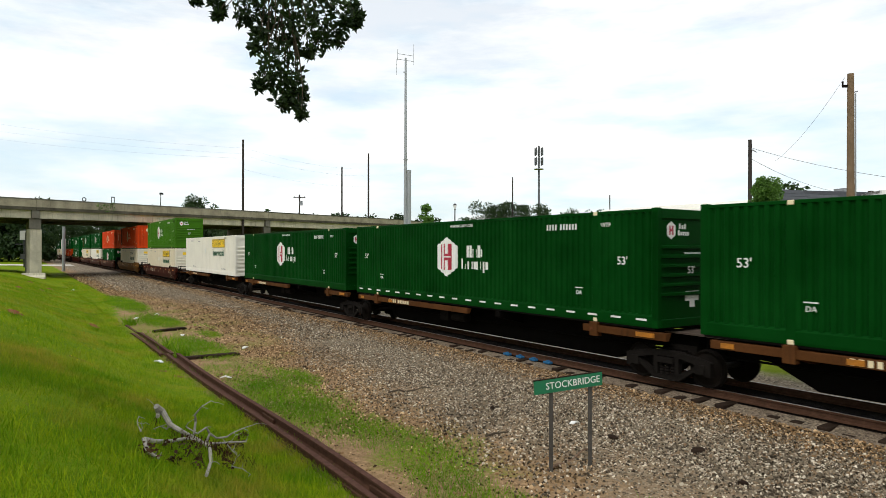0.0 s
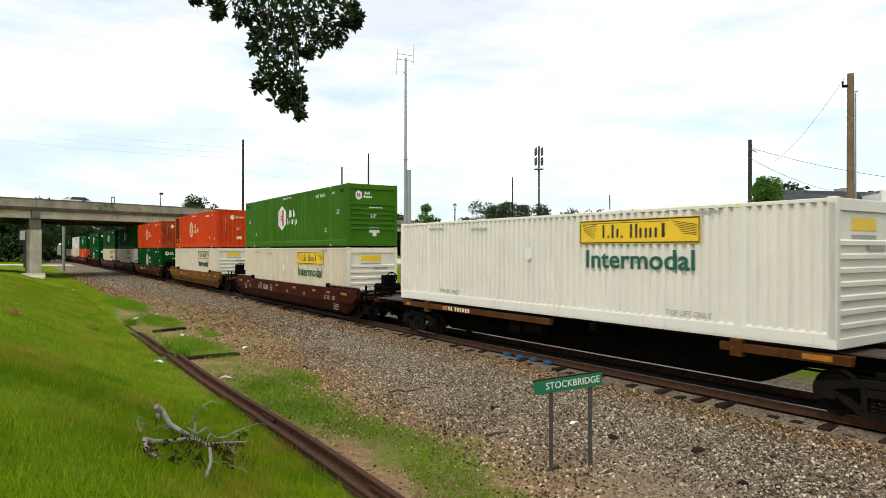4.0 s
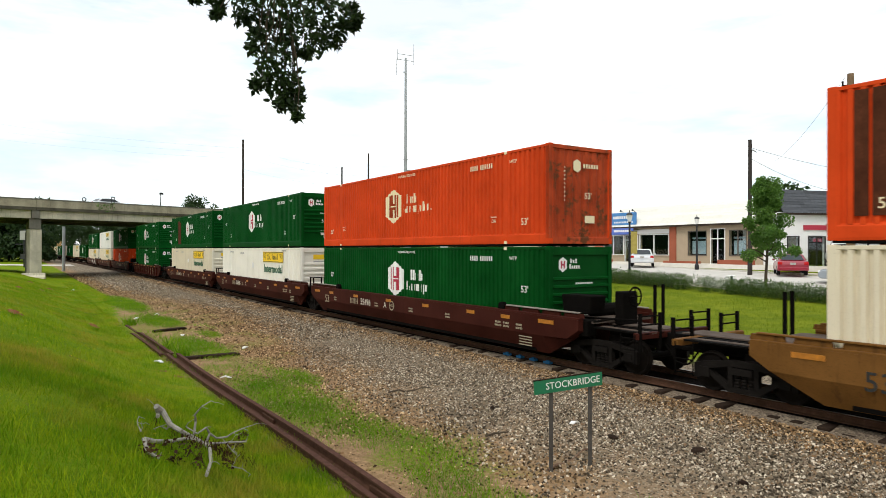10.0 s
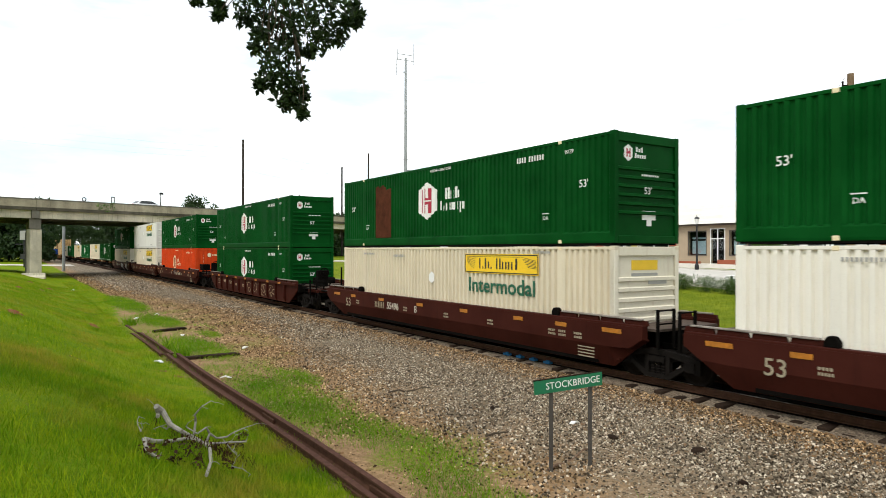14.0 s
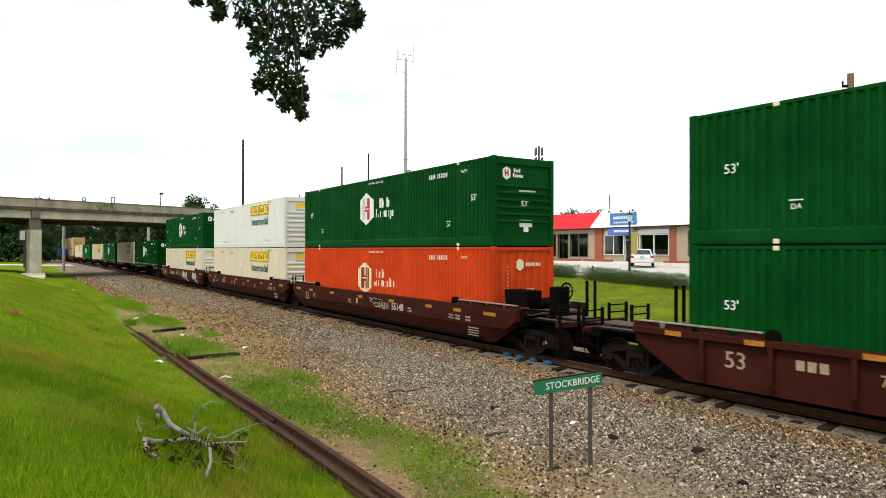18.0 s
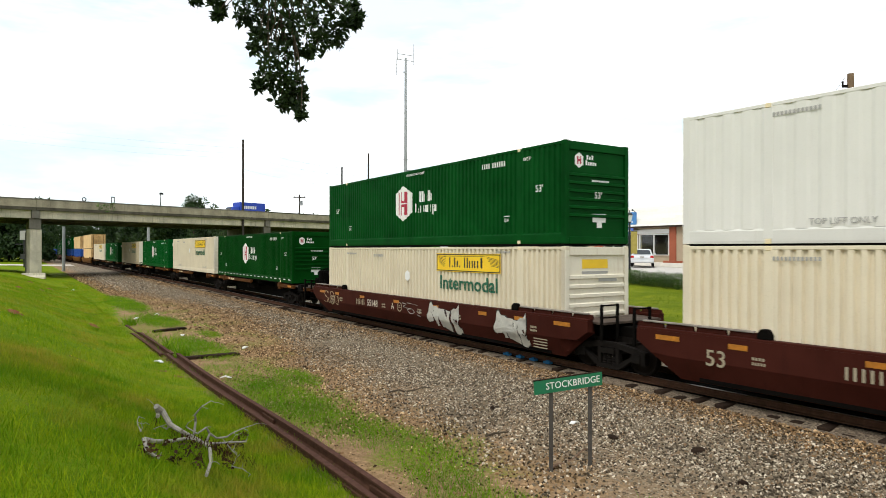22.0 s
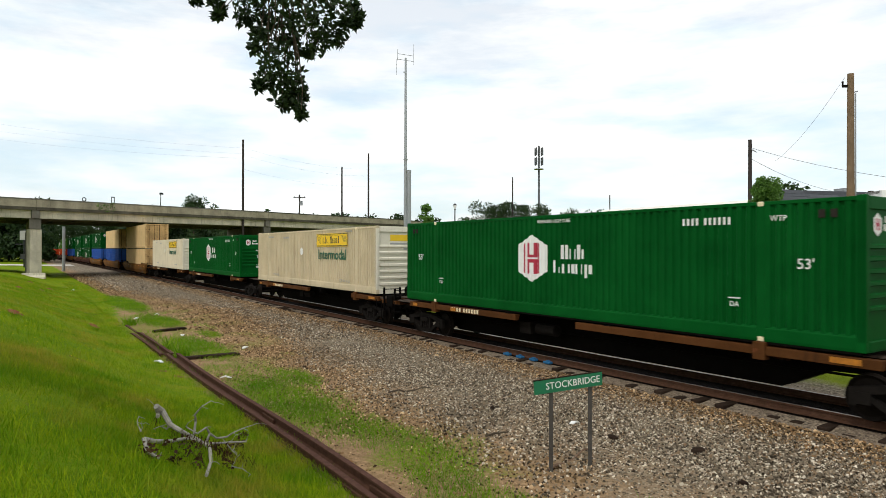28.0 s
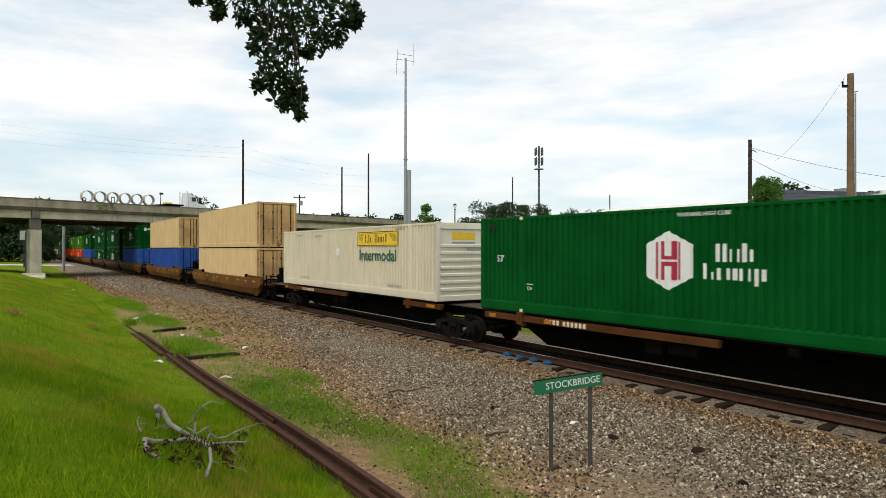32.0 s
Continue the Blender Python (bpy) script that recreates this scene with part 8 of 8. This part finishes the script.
TAG_A = [[(0.05, 0.9), (0.25, 0.8), (0.1, 0.6), (0.45, 0.45)], [(0.45, 0.1), (0.3, 0.35), (0.5, 0.5), (0.65, 0.25), (0.5, 0.08), (0.42, 0.15)], [(0.3, 0.95), (0.8, 0.85)], [(0.75, 0.3), (0.95, 0.35), (0.8, 0.05), (0.95, 0.0)]]
TAG_B = [[(0.05, 0.55), (0.3, 0.95), (0.45, 0.85), (0.5, 0.4), (0.6, 0.0)], [(0.1, 0.35), (0.05, 0.2), (0.3, 0.25), (0.5, 0.45)], [(0.7, 0.95), (0.75, 0.5), (0.85, 0.25), (1.0, 0.3)]]
TAG_C = [[(0.1, 0.9), (0.05, 0.5), (0.2, 0.45), (0.1, 0.1), (0.45, 0.0)], [(0.3, 0.95), (0.5, 0.5), (0.55, 0.3), (0.3, 0.3), (0.35, 0.6), (0.25, 0.85)], [(0.4, 0.95), (0.95, 0.85)], [(0.5, 0.35), (0.8, 0.4), (0.65, 0.05)], [(0.95, 0.4), (0.8, 0.35), (0.95, 0.2), (0.8, 0.0)]]
TAG_D = [[(0.1, 0.95), (0.3, 0.85), (0.05, 0.45), (0.3, 0.05)], [(0.4, 0.95), (0.55, 0.7), (0.4, 0.35), (0.25, 0.35), (0.3, 0.2), (0.45, 0.0)], [(0.75, 0.95), (0.8, 0.7), (0.55, 0.6)], [(1.0, 0.9), (0.95, 0.4), (0.8, 0.25), (0.45, 0.35)]]
LETTERS = [[(0.3, 0.85), (0.18, 1.0), (0.02, 0.85), (0.1, 0.6), (0.28, 0.4), (0.2, 0.1), (0.0, 0.15)], [(0.34, 0.45), (0.3, 0.1), (0.42, 0.12)], [(0.46, 0.95), (0.45, 0.05), (0.62, 0.05), (0.68, 0.25), (0.55, 0.5), (0.66, 0.75), (0.58, 0.98), (0.46, 0.95)], [(0.86, 0.95), (0.74, 0.6), (0.78, 0.1), (0.92, 0.05), (1.0, 0.45), (0.97, 0.85), (0.84, 0.96)], [(0.88, 0.2), (0.92, 0.7)]]

BUBBLE = [[(0.08, 0.25), (0.05, 0.75), (0.14, 0.88), (0.24, 0.80), (0.28, 0.10)], [(0.42, 0.90), (0.43, 0.15), (0.53, 0.60), (0.60, 0.12), (0.64, 0.85)], [(0.95, 0.90), (0.80, 0.85), (0.92, 0.55), (0.78, 0.45), (0.84, 0.10), (0.98, 0.05)]]


def spine_car(front, rear, front_joint, rear_joint, label, long_front=False):
    """One unit of a spine car: centre sill, cross arms and narrow side ledges under the container."""
    car = thing("spine_car", Matrix(), label, "rail car", "spine cars of the train")
    # sill in the same steel, under-car shade in its colour
    part("centre_sill", Shape().prism([(-rear + 0.1, 0.80), (-7.0, 0.72), (-6.0, 0.24), (6.0, 0.24), (7.0, 0.72), (front - 0.1, 0.80), (front - 0.1, 1.12), (-rear + 0.1, 1.12)], "y", -0.32, 0.32), GRIME_SHADE, car, bevel=0.02)
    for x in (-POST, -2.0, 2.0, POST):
        part("cross_arm", Shape().prism([(-1.32, 1.05), (-0.3, 0.80), (0.3, 0.80), (1.32, 1.05), (1.32, 1.22), (-1.32, 1.22)], "x", x - 0.11, x + 0.11), GRIME_SHADE if abs(x) < 3 else SPINE, car, bevel=0.01)
    for x0, x1 in ((-7.8, -1.6), (0.9, 8.35)) if long_front else ((-7.8, 0.4), (5.7, 8.35)):
        for y in (-1.0, 1.0):
            part("side_ledge", Shape().prism([(y * 1.22, 1.02), (y * 1.34, 1.02), (y * 1.34, 1.20), (y * 1.14, 1.20)][:: int(y)], "x", x0, x1), SPINE, car, "grimy orange side ledge", bevel=0.008)
    for x in (-POST, POST):
        for y in (-1.0, 1.0):
            part("pedestal", Shape().box(x - 0.13, x + 0.13, min(y * 1.18, y * 1.38), max(y * 1.18, y * 1.38), 0.92, 1.285), SPINE, car, bevel=0.01)
    reflectors(car, -1.342, 1.12, (7.75,), 0.55)
    reflectors(car, -1.342, 1.11, (-7.4, -4.9), 0.3)
    t = Shape()
    bars(t, -5.0, 1.05, (0.13,) * 4, 0.09, 0.06)
    bars(t, -4.3, 1.05, (0.13,) * 6, 0.09, 0.06)
    tagged(part("side_print", t.moved(Matrix.Translation((0, -1.342, 0))), MARK_CREAM, car), kind="stuff")
    part("brake_pipe", Shape().tube((-rear + 0.3, -0.5, 0.72), (front - 0.3, -0.5, 0.72), 0.03, n=6), GRIME_SHADE, car)
    part("brake_cylinder", Shape().tube((-1.2, -0.75, 0.78), (-0.4, -0.75, 0.78), 0.17, n=12).box(-1.9, -1.4, -0.9, -0.55, 0.6, 0.95), TRUCK, car)
    for sg, reach, joint in ((1, front, front_joint), (-1, rear, rear_joint)):
        if joint == "coupler":
            part("end_deck", Shape().box(min(sg * 7.6, sg * (reach - 0.5)), max(sg * 7.6, sg * (reach - 0.5)), -1.25, 1.25, 1.13, 1.18), DECK, car, "worn steel end deck")
            end_platform(car, sg * 8.0, sg * reach, sg, SPINE, True)
            truck(car, sg * (HL - 0.95))
        else:
            part("end_deck", Shape().box(min(sg * 7.7, sg * reach), max(sg * 7.7, sg * reach), -0.55, 0.55, 1.13, 1.17), DECK, car, "worn steel end deck")
            if sg < 0:
                truck(car, sg * reach - 0.5)
    return car


# ---- make-up of the train: front of each container at 0 s, load and car ----
# name, s of the container's front, car, upper, lower
TRAIN = [
    ("S1", 24.97, "spine", None, ("deep", "hub", {})),
    ("S2", 7.73, "spine", None, ("deep", "hub", dict(dashes=True))),
    ("S3", -9.56, "spine", None, ("deep", "hub", {})),
    ("S4", -27.98, "spine", None, ("pale", "yellow", {})),
    ("A", -49.04, "maroon", ("lime", "hub", {}), ("white", "yellow", {})),
    ("B", -72.53, "ochre", ("orange", "inc", dict(burnt=True)), ("white", "outlined", {})),
    ("C", -96.12, "maroonA", ("orange", "inc", dict(rusty_end=True)), ("green", "hub", {})),
    ("D", -115.36, "maroonC", ("green", "hub", {}), ("pale", "yellow", {})),
    ("E", -134.74, "maroonB", ("green", "hub", dict(rust=True)), ("white", "yellow", {})),
    ("F", -158.07, "ribbed", ("green", "hub", {}), ("green", "hub", {})),
    ("G", -181.28, "maroonB", ("green", "hub", {}), ("orange", "inc", {})),
    ("H", -200.57, "maroonC", ("bright", "yellow", {}), ("white", "yellow", {})),
    ("I", -220.41, "maroonA", ("green", "hub", {}), ("white", "yellow", {})),
    ("J", -241.66, "spine", None, ("deep", "hub", dict(dashes=True))),
    ("K", -259.05, "spine", None, ("white", "yellow", {})),
    ("L", -277.67, "spine", None, ("fresh", "hub", {})),
    ("M", -296.41, "spine", None, ("tan", "yellow", {})),
    ("N", -316.69, "spine", None, ("fresh", "hub", {})),
    ("O", -335.47, "spine", None, ("white", "yellow", {})),
    ("P", -356.59, "ochre", ("cream", "plain", {}), ("cream", "plain", {})),
    ("Q", -380.81, "ochre", ("cream", "plain", {}), ("blue", "plain", {})),
]
_s = TRAIN[-1][1]
for i, (up, low) in enumerate((("green", "blue"), ("green", "green"), ("green", "green"), ("green", "blue"), ("lime", "orange"), ("lime", "orange"), ("green", "orange"), ("green", "green"), ("green", "white"),
                               ("green", "green"), ("lime", "white"), ("green", "green"), ("green", "orange"), ("green", "green"), ("green", "white"), ("green", "green"), ("green", "green"))):
    _s -= 23.4 if i % 3 == 0 else 19.3
    TRAIN.append(("far", _s, "maroon" if i % 3 else "ochre", (up, "far", {}), (low, "far", {})))
ARTIC = {("S1", "S2"), ("S2", "S3"), ("S3", "S4"), ("C", "D"), ("D", "E"), ("G", "H"), ("H", "I"), ("J", "K"), ("K", "L"), ("M", "N"), ("N", "O")}
KEYED = []
_boxes = {}


def load(colour, kind, extra, near):
    """A container by its look: the first of a look is built, the others are copies."""
    if kind == "far":
        kind = "inc" if colour == "orange" else "yellow" if colour == "white" else "plain" if colour == "blue" else "hub"
    key = (colour, kind, tuple(sorted(extra.items())))
    if key not in _boxes:
        _boxes[key] = container(colour, kind, True, **extra)
        return _boxes[key]
    return copy_thing(_boxes[key], Matrix())


NUMBERS = dict(A="72378", C="55496", D="55496", E="55496", G="55148", I="55148")
CAR_LABELS = dict(maroon="dark maroon well car with amber reflectors, grimy and shade-darkened below", ochre="rusty ochre-brown well car, its paint flaking", ribbed="rust-brown well car with ribbed sides and sprayed graffiti")
for i, (name, s_front, kind, up, low) in enumerate(TRAIN):
    before, after = (TRAIN[i - 1] if i else None), (TRAIN[i + 1] if i + 1 < len(TRAIN) else None)
    gf = (before[1] - CL - s_front) if before else 1.2
    gr = (s_front - CL - after[1]) if after else 5.0
    fj = "artic" if before and (before[0], name) in ARTIC or not before else "coupler"
    rj = "artic" if after and (name, after[0]) in ARTIC else "coupler"
    front, rear = HL + gf / 2, HL + gr / 2
    centre = s_front - HL
    if kind == "spine":
        car = spine_car(front, rear, fj, rj, "grimy orange and black spine car under a single container", name == "L")
        base = 1.29
    else:
        style = "ribbed" if kind == "ribbed" else "plate"
        paint = BROWN if kind == "ochre" else MAROON
        lead = kind[-1] if kind[-1] in "ABC" else "-"
        car = well_car(front, rear, fj, rj, paint, style, CAR_LABELS[kind.rstrip("ABC")], lead, NUMBERS.get(name, ""), 2.3 if name == "G" else -3.05)
        if kind == "ribbed":
            for k, tag in enumerate((TAG_A, TAG_B, TAG_C, TAG_D)):
                graffiti(car, tag, 0.08 + 1.524 * k, 0.36, 1.4, 0.72, MARK_TAN, -1.402)
        if name == "I":
            graffiti(car, LETTERS, -8.1, 0.62, 1.7, 0.58, MARK_TAN, -1.545, 0.06, True)
            for x0, w in ((1.35, 2.05), (5.3, 1.5)):
                graffiti(car, BUBBLE, x0, 0.40, w, 0.78, MARK_BLACK, -1.543, 0.50, True)
                graffiti(car, BUBBLE, x0, 0.40, w, 0.78, SPRAY, -1.556, 0.40, True)
            graffiti(car, TAG_A, -0.6, 0.72, 1.5, 0.45, MARK_GREY, -1.545, 0.03, True)
        if name == "G":
            graffiti(car, TAG_A, -0.2, 0.78, 1.6, 0.4, MARK_GREY, -1.545, 0.035)
        if name == "B":
            graffiti(car, [[(0.5, 0.1), (0.15, 0.3), (0.2, 0.8), (0.6, 0.95), (0.85, 0.6), (0.7, 0.2), (0.5, 0.1)]], -0.6, 0.76, 0.8, 0.46, MARK_BLACK, -1.545, 0.06)
            graffiti(car, [[(0.0, 0.7), (0.2, 0.4), (0.4, 0.7), (0.6, 0.4), (0.8, 0.5), (1.0, 0.3)], [(0.0, 0.5), (0.5, 0.55), (1.0, 0.45)]], -4.6, 0.85, 2.2, 0.3, REFLECT, -1.545, 0.10)
        base = 0.38
    KEYED.append((car, centre, 0.0))
    KEYED.append((load(*low, i < 21), centre, base))
    if up:
        KEYED.append((load(*up, i < 21), centre, 3.30 if name in "FGH" else 3.345))


# ---- what moves ----
VT, VV = (0.0, 8.0, 16.0, 24.0, 32.0), (9.858, 10.110, 10.391, 10.777, 10.995)


def travelled(t):
    """Metres that the train has gone at t seconds."""
    total = 0.0
    for t0, t1, v0, v1 in zip(VT, VT[1:], VV, VV[1:]):
        d = min(max(t - t0, 0.0), t1 - t0)
        total += d * v0 + 0.5 * (v1 - v0) / (t1 - t0) * d * d
    return total


def riding(s, z):
    """Pose of a car whose centre is at s on the track."""
    x1, y1 = on_path(s + 6.5)
    x0, y0 = on_path(s - 6.5)
    return pose((x0 + x1) / 2, (y0 + y1) / 2, z, 0, 0, math.degrees(math.atan2(y1 - y0, x1 - x0)))


def motions():
    for ob, centre, z in KEYED:
        walk(ob, [(float(t), riding(centre + travelled(t), z)) for t in range(33)])
    start = {car.name: centre for car, centre, _ in KEYED}
    for w, car, x, dx in WHEELS:
        rows, last = [(0.0, pose(dx, 0, 0.425))], 0.0
        for k in range(1, 960):
            t = k / 30.0
            s = start[car.name] + x + travelled(t)
            if -45.0 < s < 18.0:
                turn = math.degrees((s + 45.0) / 0.425)
                if len(rows) == 1:
                    rows.append(((k - 1) / 30.0, pose(dx, 0, 0.425)))
                    if k == 1:
                        rows.pop()
                    turn0 = turn
                last = turn - turn0
                rows.append((t, pose(dx, 0, 0.425, 0, last, 0)))
        if len(rows) > 1:
            rows.append((CLIP, pose(dx, 0, 0.425, 0, last, 0)))
            walk(w, rows)
    for ob, rows in BRIDGE_TRAFFIC:
        walk(ob, rows)
    for ob, rows in SWAYING:
        walk(ob, rows)


motions()
